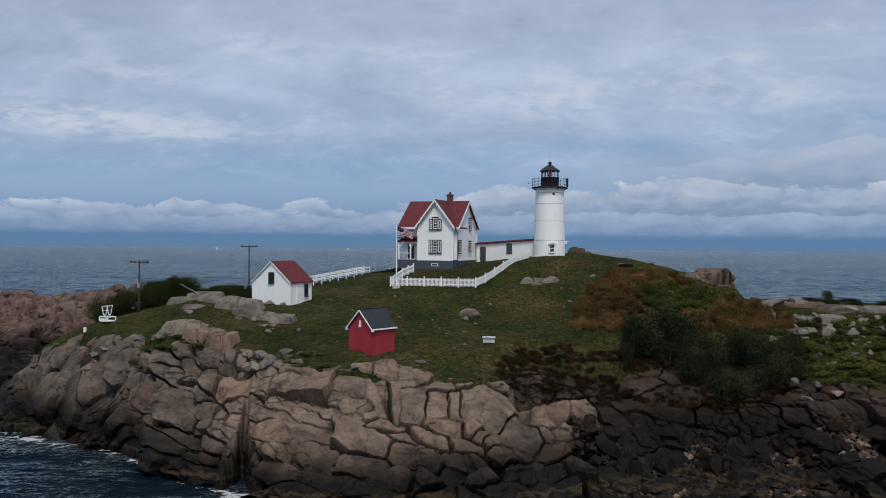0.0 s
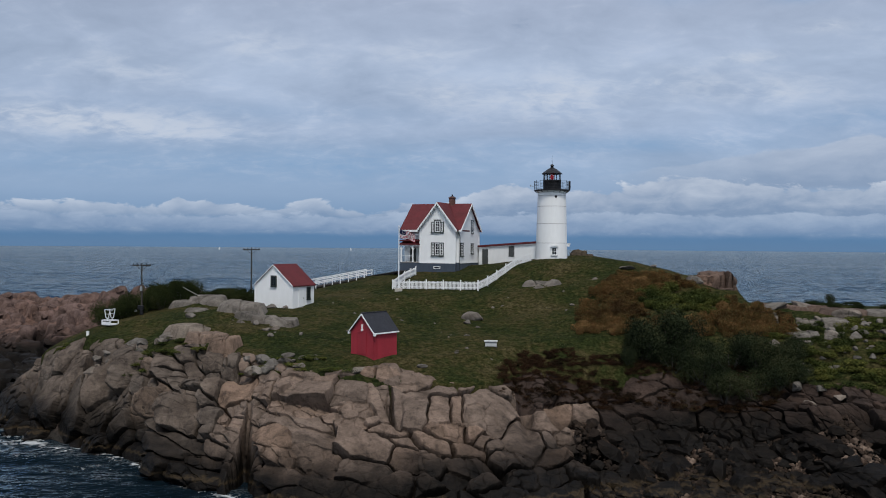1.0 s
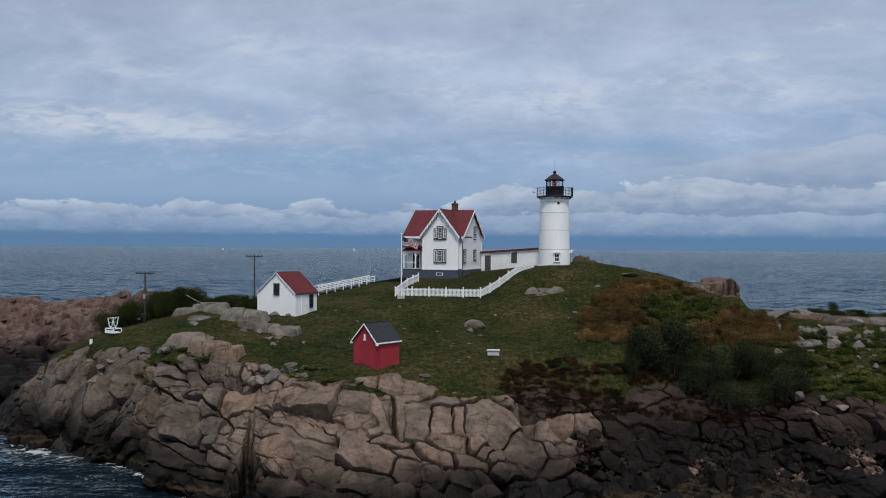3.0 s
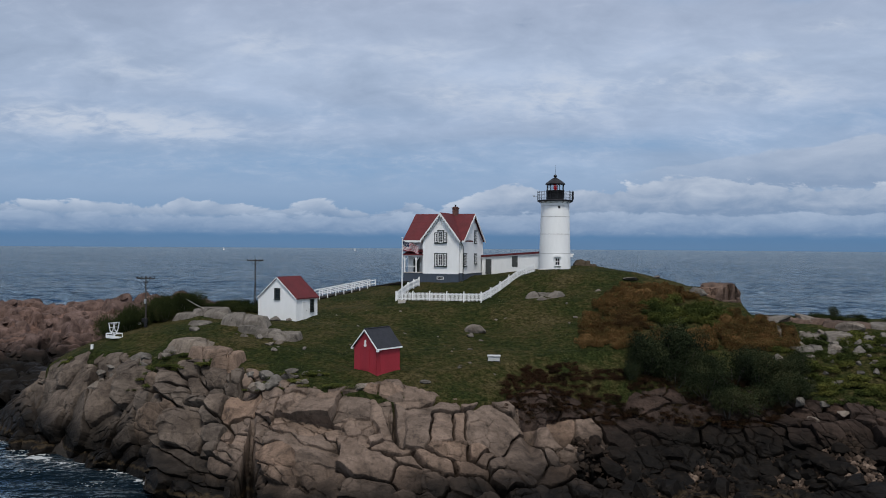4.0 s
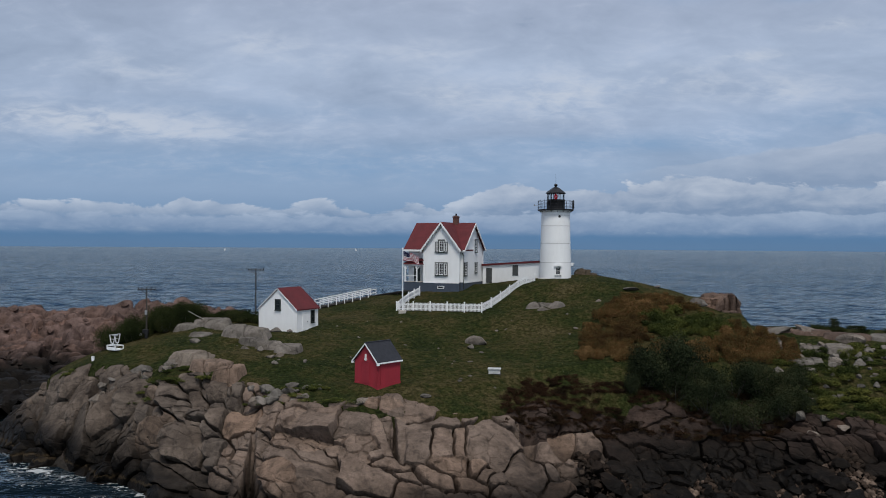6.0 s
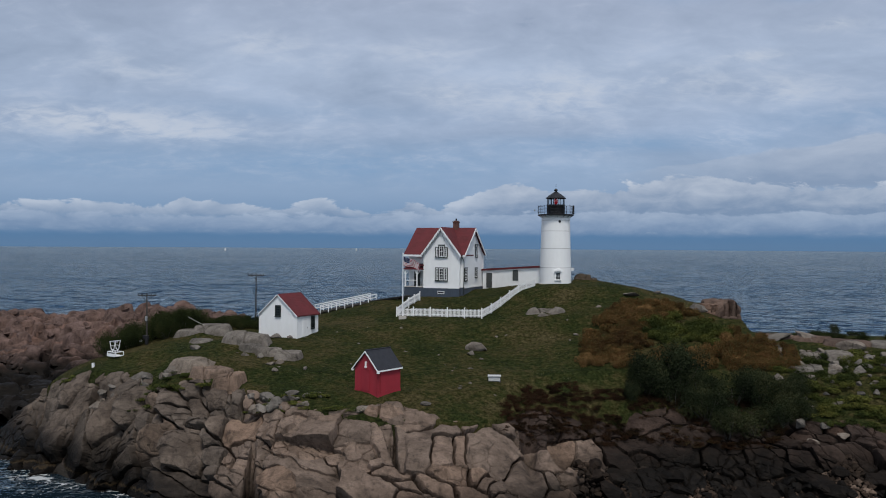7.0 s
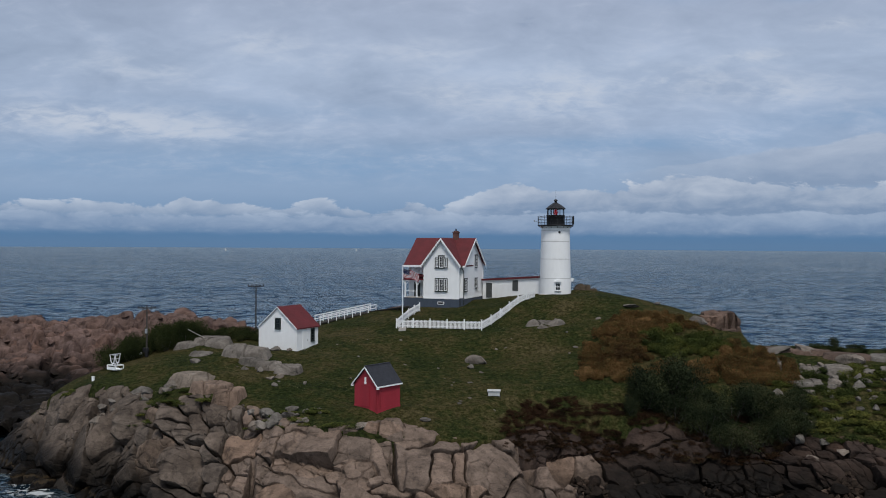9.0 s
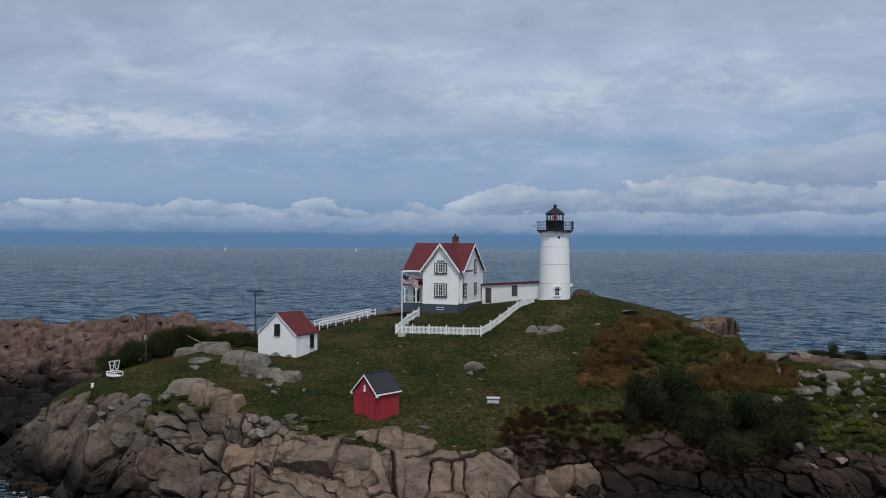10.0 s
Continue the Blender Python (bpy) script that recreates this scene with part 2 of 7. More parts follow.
M_RED = plain("red_painted_brick", (0.26, 0.018, 0.03), 0.7, vary=0.18, scale=0.8, bump=0.01)
M_SLATE = plain("black_asphalt_shingles", (0.018, 0.02, 0.027), 0.85, vary=0.35, scale=3, bump=0.02)
M_BLUE = plain("slate_blue_masonry", (0.045, 0.06, 0.085), 0.8, vary=0.2)
M_TRIM = plain("dark_green_trim", (0.012, 0.018, 0.016), 0.5)
M_BLACK = plain("black_iron", (0.013, 0.013, 0.015), 0.45, 0.3, vary=0.3)
M_WOOD = plain("weathered_wood", (0.045, 0.04, 0.035), 0.9, vary=0.3, scale=4)
M_BRICK = plain("chimney_brick", (0.1, 0.045, 0.036), 0.85, vary=0.3, scale=6, bump=0.02)
M_GREYM = plain("grey_metal", (0.3, 0.31, 0.32), 0.45, 0.6)
# grey that draws the thin shadow lines under the tower's flanges
M_SEAM_SHADE = plain("seam_shadow_grey", (0.3, 0.3, 0.3), 0.6)
M_STONE = plain("concrete", (0.36, 0.34, 0.31), 0.9, vary=0.2)


def glass_material():
    m, n = material("window_glass")
    finish(n, (0.012, 0.015, 0.018, 1), 0.12, 0.0, spec=0.3)
    return m


M_GLASS = glass_material()


def leaf_material(name, stops, dark=0.5):
    m, n = material(name)
    pos = n.add("ShaderNodeNewGeometry", out=0)
    isl = n.add("ShaderNodeNewGeometry", out=8)
    patch = n.noise(pos, 0.5, 4, 0.6)
    broad = n.ramp(n.noise(pos, 0.2, 4, 0.6), [(0.38, 0.12), (0.62, 0.88)])
    patch = n.ramp(patch, [(0.36, 0.15), (0.64, 0.85)])
    f = n.math("ADD", n.math("MULTIPLY", isl, 0.22), n.math("ADD", n.math("MULTIPLY", patch, 0.4), n.math("MULTIPLY", broad, 0.38)))
    c = n.ramp(f, stops)
    finish(n, c, 0.9, spec=0.01)
    return m


M_LEAF_DARK = leaf_material("dark_leaves", [(0.25, (0.009, 0.0125, 0.0075)), (0.5, (0.02, 0.0265, 0.0135)), (0.68, (0.033, 0.038, 0.018)), (0.85, (0.05, 0.051, 0.025))])
M_LEAF_HEDGE = leaf_material("hedge_leaves", [(0.25, (0.01, 0.014, 0.006)), (0.5, (0.02, 0.027, 0.01)), (0.68, (0.034, 0.04, 0.015)), (0.85, (0.055, 0.052, 0.024))])
M_LEAF_RUST = leaf_material("rust_leaves", [(0.28, (0.035, 0.024, 0.012)), (0.38, (0.095, 0.048, 0.02)), (0.45, (0.05, 0.052, 0.019)), (0.5, (0.085, 0.06, 0.024)), (0.55, (0.15, 0.064, 0.026)), (0.61, (0.062, 0.058, 0.022)), (0.68, (0.13, 0.07, 0.03)), (0.78, (0.21, 0.13, 0.055))])
M_LEAF_GREEN = leaf_material("green_leaves", [(0.25, (0.018, 0.025, 0.009)), (0.5, (0.042, 0.053, 0.015)), (0.75, (0.1, 0.1, 0.026))])
M_LEAF_MAROON = leaf_material("maroon_leaves", [(0.25, (0.009, 0.007, 0.0045)), (0.5, (0.024, 0.0155, 0.009)), (0.62, (0.034, 0.015, 0.0095)), (0.72, (0.028, 0.024, 0.011)), (0.85, (0.065, 0.045, 0.025))])
M_BLADES = leaf_material("grass_blades", [(0.25, (0.04, 0.046, 0.014)), (0.5, (0.055, 0.054, 0.018)), (0.66, (0.1, 0.08, 0.035)), (0.78, (0.2, 0.18, 0.12))])


# ---- small building helpers ----
def link(name, bm, mat, parent=None, label="", smooth=False):
    me = bpy.data.meshes.new(name)
    bm.to_mesh(me)
    bm.free()
    if smooth:
        me.shade_smooth()
        me.set_sharp_from_angle(angle=radians(40))
    for mm in mat if isinstance(mat, (list, tuple)) else [mat]:
        me.materials.append(mm)
    ob = new(name, me)
    if parent:
        ob.parent = parent
    if label:
        ob["label"] = label
    return ob


def part(name, bm, mat, parent, label="", smooth=False, kind=""):
    return tagged(link(name, bm, mat, parent, label, smooth), kind=kind)


def thing(name, m, label, category, group="", kind=""):
    ob = new(name)
    ob.matrix_world = m
    return tagged(ob, label, category, group, kind)


def box(bm, x0, x1, y0, y1, z0, z1, m=None, bevel=0.0):
    ret = bmesh.ops.create_cube(bm, size=1.0, matrix=Matrix.LocRotScale(((x0 + x1) / 2, (y0 + y1) / 2, (z0 + z1) / 2), None, (abs(x1 - x0), abs(y1 - y0), abs(z1 - z0))))
    vs = ret["verts"]
    if bevel:
        es = list({e for v in vs for e in v.link_edges})
        vs = [v for v in bmesh.ops.bevel(bm, geom=es, offset=bevel, segments=1, affect="EDGES")["verts"]]
    if m is not None:
        bmesh.ops.transform(bm, matrix=m, verts=vs)
    return bm


def boxes(*rows, bevel=0.0):
    bm = bmesh.new()
    for r in rows:
        box(bm, *r, bevel=bevel)
    return bm


def prism(points, y0, y1):
    """An upright outline (x, z) drawn out from y0 to y1."""
    bm = bmesh.new()
    a = [bm.verts.new((x, y0, z)) for x, z in points]
    b = [bm.verts.new((x, y1, z)) for x, z in points]
    bm.faces.new(a), bm.faces.new(b[::-1])
    for i in range(len(a)):
        j = (i + 1) % len(a)
        bm.faces.new((a[j], a[i], b[i], b[j]))
    bmesh.ops.recalc_face_normals(bm, faces=bm.faces)
    return bm


def beam(bm, p, q, w, h=None):
    """A square bar from p to q."""
    p, q = Vector(p), Vector(q)
    d = q - p
    rot = d.to_track_quat("Z", "Y").to_matrix().to_4x4()
    m = Matrix.Translation((p + q) / 2) @ rot @ Matrix.Diagonal((w, h or w, d.length, 1))
    bmesh.ops.create_cube(bm, size=1.0, matrix=m)
    return bm


def rod(bm, p, q, r, r2=None, seg=10):
    p, q = Vector(p), Vector(q)
    d = q - p
    m = Matrix.Translation((p + q) / 2) @ d.to_track_quat("Z", "Y").to_matrix().to_4x4()
    bmesh.ops.create_cone(bm, cap_ends=True, segments=seg, radius1=r, radius2=r if r2 is None else r2, depth=d.length, matrix=m)
    return bm


def lathe(profile, seg=48):
    bm = bmesh.new()
    rings = [[bm.verts.new((r * math.cos(2 * math.pi * i / seg), r * math.sin(2 * math.pi * i / seg), z)) for i in range(seg)] for r, z in profile]
    for a, b in zip(rings, rings[1:]):
        for i in range(seg):
            j = (i + 1) % seg
            bm.faces.new((a[i], a[j], b[j], b[i]))
    bm.faces.new(rings[0][::-1]), bm.faces.new(rings[-1])
    bmesh.ops.recalc_face_normals(bm, faces=bm.faces)
    return bm


# ---- the lie of the land ----
# stations along the coast: shore line, cliff edge, its height, and the shape of the fall between them
STATION = [-70, -60, -52, -47, -43, -36, -30, -26, -21, -15, -8, 0, 4, 8, 14, 22, 28, 32, 36, 45, 60, 80]
SHORE_Y = [118, 107, 97, 89, 84, 79, 76, 73, 66.5, 63, 59, 58, 58, 58.5, 60, 60, 60, 59, 58, 57, 56, 55]
EDGE_Y = [122, 112, 104, 98, 92, 87, 84.5, 81, 79.5, 76.5, 72.5, 74, 75, 78.5, 81, 81, 80, 78, 75.5, 74, 72, 70]
EDGE_Z = [0.3, 0.8, 2.0, 4.2, 7.2, 9.4, 9.2, 9.2, 9.7, 8.9, 8.0, 7.4, 7.0, 7.6, 7.6, 7.6, 7.2, 6.9, 6.6, 6.5, 6.5, 6.5]
FALL = [1, 1, 0.9, 0.8, 0.72, 0.66, 0.62, 0.64, 0.68, 0.7, 0.74, 0.85, 0.95, 1.2, 2.2, 2.4, 1.9, 1.2, 0.9, 0.9, 0.9, 0.9]
# heights of the turf on a coarse plan: rows from the cliff backwards
PLAN_X = [-55, -43, -35, -20, -5, 5, 15, 25, 35, 45, 62]
PLAN_Y = [78, 86, 94, 102, 110, 118, 128]
PLAN_Z = [
    (5, 7.4, 9.5, 9.9, 8.9, 8.4, 8.3, 8.0, 8.6, 8.9, 9.0),
    (5, 8.2, 10.0, 10.7, 10.0, 9.7, 9.7, 9.9, 10.7, 11.5, 11.2),
    (3, 8.2, 10.5, 11.6, 11.2, 11.0, 11.9, 12.6, 12.8, 12.7, 12.2),
    (2, 7.2, 10.9, 12.1, 13.15, 13.55, 14.55, 15.2, 14.9, 9.0, 9.0),
    (1, 4.0, 10.0, 12.6, 14.6, 15.6, 17.25, 16.95, 13.2, 3.0, 3.0),
    (-2, 1.0, 8.0, 12.5, 15.3, 16.3, 17.2, 16.5, 10.5, 0.0, 0.0),
    (-4, -3.0, 2.0, 9.0, 12.5, 14.5, 15.0, 12.0, 5.0, -3.0, -3.0),
]


def smooth_interp(v, xs, ys):
    """Cubic (Catmull-Rom) interpolation through stations."""
    xs, ys, v = np.asarray(xs, float), np.asarray(ys, float), np.asarray(v, float)
    m = np.gradient(ys, xs)
    i = np.clip(np.searchsorted(xs, v) - 1, 0, len(xs) - 2)
    h = xs[i + 1] - xs[i]
    t = np.clip((v - xs[i]) / h, 0, 1)
    return (2 * t**3 - 3 * t**2 + 1) * ys[i] + (t**3 - 2 * t**2 + t) * h * m[i] + (3 * t**2 - 2 * t**3) * ys[i + 1] + (t**3 - t**2) * h * m[i + 1]


def plateau(x, y):
    cols = np.stack([smooth_interp(x, PLAN_X, row) for row in PLAN_Z])
    i = np.clip(np.searchsorted(PLAN_Y, y) - 1, 0, len(PLAN_Y) - 2)
    ys = np.asarray(PLAN_Y, float)
    t = np.clip((y - ys[i]) / (ys[i + 1] - ys[i]), 0, 1)
    lo, hi = np.take_along_axis(cols, i[None], 0)[0], np.take_along_axis(cols, i[None] + 1, 0)[0]
    t = t * t * (3 - 2 * t) * 0.5 + t * 0.5
    return lo * (1 - t) + hi * t


def hump(x, y, cx, cy, rx, ry, h):
    return h * np.exp(-(((x - cx) / rx) ** 2) - ((y - cy) / ry) ** 2)


GRIDS = {}


def fbm(x, y, scale, octaves=4, seed=0):
    """Value noise on arrays."""
    out, amp = np.zeros_like(x, float), 0.5
    if (seed, octaves) not in GRIDS:
        rs = np.random.RandomState(seed)
        GRIDS[seed, octaves] = [(rs.rand(256, 256), rs.rand() * 99, rs.rand() * 99) for _ in range(octaves)]
    for g, du, dv in GRIDS[seed, octaves]:
        u, v = x * scale + du, y * scale + dv
        i, j = np.floor(u).astype(int), np.floor(v).astype(int)
        fu, fv = u - i, v - j
        fu, fv = fu * fu * (3 - 2 * fu), fv * fv * (3 - 2 * fv)
        q = lambda a, b: g[(i + a) % 256, (j + b) % 256]
        out += amp * ((q(0, 0) * (1 - fu) + q(1, 0) * fu) * (1 - fv) + (q(0, 1) * (1 - fu) + q(1, 1) * fu) * fv - 0.5)
        scale, amp = scale * 2, amp * 0.5
    return out


def cleft(x, y):
    """The depth of the narrow cleft that splits the cliff."""
    half = 0.22 + 0.06 * np.clip(70 - y, 0, 8)
    return 4.2 * np.exp(-((np.abs(x + 15.6 + 0.06 * (y - 66.5) + 1.1 * fbm(x * 0 + 3, y, 0.4, 3, 77)) / half) ** 4) - ((y - 63.5) / 6.6) ** 6)


def land(x, y):
    """The height of the land at arrays x, y."""
    x, y = np.asarray(x, float), np.asarray(y, float)
    s, e = np.interp(x, STATION, SHORE_Y), np.interp(x, STATION, EDGE_Y)
    ez, fall = np.interp(x, STATION, EDGE_Z), np.interp(x, STATION, FALL)
    p = (y - s) / (e - s)
    c, k = np.clip(p, 0, 1), np.clip((fall - 1.2) / 0.8, 0, 1)
    cliff = np.where(p > 0, ez * ((1 - k) * c**fall + k * (0.24 * c + 0.76 * c**5)), 3.0 * p)     # in the gully a beach below a low wall
    top = np.maximum(plateau(x, y), -4)
    w = np.clip((y - e) / 5.0, 0, 1)
    z = np.where(p < 1, cliff, ez * (1 - w) + top * w)
    z = z + hump(x, y, 12, 70.5, 3.2, 2.6, 2.6)                 # outcrop before the gully
    z = z - cleft(x, y)
    z = z - hump(x, y, 7.2, 72.5, 1.3, 4.0, 2.2)
    drop = np.clip((x - 33.8) / 1.6, 0, 1) * np.clip((y - 94.5) / 3.0, 0, 1)     # sea cliff on the east side
    z = (z + 0.2 * np.exp(-(((x - 33.0) / 2.9) ** 4) - ((y - 101.4) / 2.6) ** 4)) * (1 - drop) + np.minimum(z, 7.5 - 0.5 * np.maximum(0, y - 96)) * drop
    z = z + hump(x, y, 19.0, 117.5, 2.2, 1.6, 0.7) + hump(x, y, -22.3, 92, 3.4, 2.6, 0.7) + hump(x, y, -28, 98.2, 2.6, 1.8, 0.6)
    level = np.clip((5.0 - np.hypot(x + 6.2, y - 78.0)) / 2.0, 0, 1)      # the levelled stand of the red shed
    z = z * (1 - level) + np.minimum(z, 8.85) * level
    if x.min() > -33:
        return np.maximum(z, -4)
    # the low red shore across the inlet
    crest = np.interp(x, [-115, -88, -80, -72, -64, -56, -48, -40, -33], [7.6, 8.0, 7.0, 7.4, 9.2, 9.4, 8.2, 6.8, 0.0])
    ledge = fbm(x, y, 0.09, 3, 71)
    lumps = 0.9 + 0.75 * ledge + 0.6 * np.abs(fbm(x + 0.4 * y, y, 0.16, 4, 72))
    rise = np.clip((y - 128) / 38, 0, 1)
    far = crest * lumps * (0.16 * np.clip((y - 126) / 5, 0, 1) + 0.84 * (0.5 * rise + 0.5 * np.round(rise * 5 + 2 * ledge) / 5 * (rise > 0.05))) * np.clip((190 - y) / 14, 0, 1)
    far = far - 2.5 * (y < 126) - 3.0 * (x > -34) + 0.1 * (x < -50)
    reef = 0.55 + 1.3 * fbm(x, y, 0.14, 4, 73)
    far = np.maximum(far, np.where((x < -47) & (y > 100) & (y < 135), reef, -4))
    return np.maximum(np.maximum(z, far), -4)


def height(x, y):
    return float(land(np.array([x]), np.array([y]))[0])


BARE = [(32.6, 100.6, 2.6, 2.6), (19.6, 117.6, 1.8, 1.3)]    # crags without turf


def turf_mask(x, y, z):
    e = np.interp(x, STATION, EDGE_Y)
    d = y - e + 1.6 + 4.0 * fbm(x, y, 0.25, 4, 3)
    m = np.clip(d / 1.2 + 0.3, 0, 1)
    for cx, cy, rx, ry in BARE:
        m = m * np.clip((np.hypot((x - cx) / rx, (y - cy) / ry) - 0.85) * 6, 0, 1)
    return np.where((x < -50) | (z < 1.5) | (y > 124), 0.0, m)


def ground_material():
    m, n = material("turf_and_rock")
    pos = n.add("ShaderNodeNewGeometry", out=0)
    mask = n.attribute("turf")
    a, b, c3 = n.noise(pos, 0.16, 5, 0.6, 0.4), n.noise(pos, 1.4, 6, 0.65), n.noise(pos, 7.0, 4, 0.7)
    grass = n.ramp(n.math("ADD", n.math("MULTIPLY", a, 0.55), n.math("MULTIPLY", b, 0.45)), [(0.36, (0.0098, 0.0145, 0.0046)), (0.45, (0.0165, 0.0215, 0.0068)), (0.51, (0.0255, 0.0262, 0.009)), (0.57, (0.036, 0.031, 0.0128)), (0.68, (0.058, 0.049, 0.024))])
    grass = n.mix(0.8, grass, n.ramp(c3, [(0.3, 0.22), (0.7, 0.8)]), "OVERLAY")
    grass = n.mix(0.7, grass, n.ramp(n.noise(pos, 2.8, 5, 0.7), [(0.36, 0.2), (0.64, 0.88)]), "OVERLAY")
    sep = n.tree.nodes.new("ShaderNodeSeparateXYZ")
    n.tree.links.new(pos, sep.inputs[0])
    rock = n.ramp(n.noise(pos, 0.9, 7, 0.65), [(0.35, (0.022, 0.019, 0.017)), (0.65, (0.085, 0.062, 0.052))])
    farred = n.ramp(n.math("DIVIDE", sep.outputs[1], 200.0), [(0.64, 0.0), (0.7, 1.0)])
    rock = n.mix(farred, rock, n.ramp(n.noise(pos, 0.5, 8, 0.65), [(0.35, (0.05, 0.03, 0.026)), (0.5, (0.11, 0.066, 0.053)), (0.65, (0.18, 0.12, 0.1))]))
    edge = n.math("ADD", sep.outputs[2], n.math("MULTIPLY", n.noise(pos, 0.45, 4, 0.6), 3.0))
    rock = n.mix(n.ramp(n.math("DIVIDE", edge, 10.0), [(0.18, 1.0), (0.36, 0.0)]), rock, (0.03, 0.027, 0.024, 1))
    h = n.math("ADD", n.noise(pos, 1.3, 8, 0.65), n.math("MULTIPLY", c3, 0.25))
    finish(n, n.mix(mask, rock, grass), 0.95, 0.0, h, 0.35, 0.9, spec=0.03)
    return m


def grid_mesh(name, xs, ys, zfun, mat):
    gx, gy = np.meshgrid(xs, ys)
    gz = zfun(gx, gy)
    nx, ny = len(xs), len(ys)
    co = np.stack([gx.ravel(), gy.ravel(), gz.ravel()], 1)
    i = np.arange(nx * ny).reshape(ny, nx)
    quads = np.stack([i[:-1, :-1].ravel(), i[:-1, 1:].ravel(), i[1:, 1:].ravel(), i[1:, :-1].ravel()], 1)
    me = bpy.data.meshes.new(name)
    me.from_pydata(co.tolist(), [], quads.tolist())
    me.shade_smooth()
    me.materials.append(mat)
    return new(name, me), gx, gy, gz


def ground_z(gx, gy):
    z = land(gx, gy)
    t = turf_mask(gx, gy, z)
    rough = fbm(gx, gy, 0.35, 5, 1) * 1.2 * (1 - t) + fbm(gx, gy, 0.22, 5, 2) * 0.5 * t
    return z + rough - 2.8 * (1 - t * t)


ground, gx, gy, gz = grid_mesh("ground", np.arange(-112, 82, 0.42), np.concatenate([np.arange(50, 124, 0.36), np.arange(124, 214, 0.8)]), ground_z, ground_material())
attr = ground.data.attributes.new("turf", "FLOAT", "POINT")
attr.data.foreach_set("value", turf_mask(gx, gy, gz).ravel().astype(np.float32))
tagged(ground, "grassy island of granite with rough turf above bare rock", "ground", kind="structure")


def sea_material():
    m, n = material("sea_water")
    pos = n.add("ShaderNodeNewGeometry", out=0)
    w1 = n.noise(n.scaled(pos, 0.45, 1.0, 1, (0, 0, 0.15)), 0.4, 4, 0.58, 0.3)
    w2 = n.noise(n.scaled(pos, 0.8, 1.0, 1, (0, 0, -0.1)), 0.11, 5, 0.62)
    w3 = n.noise(n.scaled(pos, 0.6, 1.0, 1, (0, 0, 0.4)), 1.5, 2, 0.5)
    w4 = n.noise(n.scaled(pos, 0.5, 1.0, 1, (0, 0, 0.06)), 0.016, 5, 0.65)
    h = n.math("ADD", n.math("ADD", n.math("MULTIPLY", w1, 1.0), n.math("MULTIPLY", w2, 3.0)), n.math("MULTIPLY", w3, 0.4))
    # wind ruffle varies the roughness; its tones also paint the ripples' dark troughs
    ruffle = n.math("ADD", n.math("ADD", n.math("MULTIPLY", w2, 0.3), n.math("MULTIPLY", w4, 0.15)), n.math("ADD", n.math("MULTIPLY", w1, 0.4), n.math("MULTIPLY", w3, 0.15)))
    body = n.add("ShaderNodeBsdfDiffuse", {"Color": n.ramp(ruffle, [(0.42, (0.0025, 0.006, 0.009)), (0.58, (0.006, 0.013, 0.02))])})
    sep = n.tree.nodes.new("ShaderNodeSeparateXYZ")
    n.tree.links.new(pos, sep.inputs[0])
    out = n.add("ShaderNodeMapRange", {0: sep.outputs[1], 1: 200.0, 2: 1100.0, 3: 0.0, 4: 1.0})
    relief = n.add("ShaderNodeBump", {"Height": h, "Distance": 0.9, "Strength": n.math("SUBTRACT", 1.0, n.math("MULTIPLY", out, 0.6))})
    tint = n.ramp(ruffle, [(0.455, (0.26, 0.42, 0.6)), (0.5, (0.72, 0.9, 1.0)), (0.545, (0.92, 0.98, 1.0))])
    gloss = n.add("ShaderNodeBsdfGlossy", {"Color": tint, "Roughness": n.math("ADD", n.ramp(ruffle, [(0.4, 0.22), (0.6, 0.34)]), n.math("MULTIPLY", out, 0.12)), "Normal": relief})
    facing = n.add("ShaderNodeFresnel", {"IOR": 1.2, "Normal": relief})
    facing = n.math("MULTIPLY", n.math("POWER", facing, 2.3), 3.6, True)
    facing = n.math("MULTIPLY", facing, n.math("SUBTRACT", 1.0, n.math("MULTIPLY", out, 0.5)))     # far waves mostly show their dark faces
    n.add("ShaderNodeOutputMaterial", {"Surface": n.add("ShaderNodeMixShader", {0: facing, 1: body, 2: gloss})})
    return m


def build_sea():
    bm = bmesh.new()
    radii = [0, 40, 80, 120, 180, 260, 400, 700, 1200, 2200, 3600, 4900]
    seg = 96
    mid = bm.verts.new((0, 0, 0))
    prev = None
    for r in radii[1:]:
        ring = [bm.verts.new((r * math.cos(2 * math.pi * i / seg), r * math.sin(2 * math.pi * i / seg), 0)) for i in range(seg)]
        for i in range(seg):
            j = (i + 1) % seg
            bm.faces.new((mid, ring[i], ring[j]) if prev is None else (prev[i], ring[i], ring[j], prev[j]))
        prev = ring
    return tagged(link("water", bm, sea_material()), "choppy grey-blue open sea reaching the horizon", "sea", kind="structure")


build_sea()


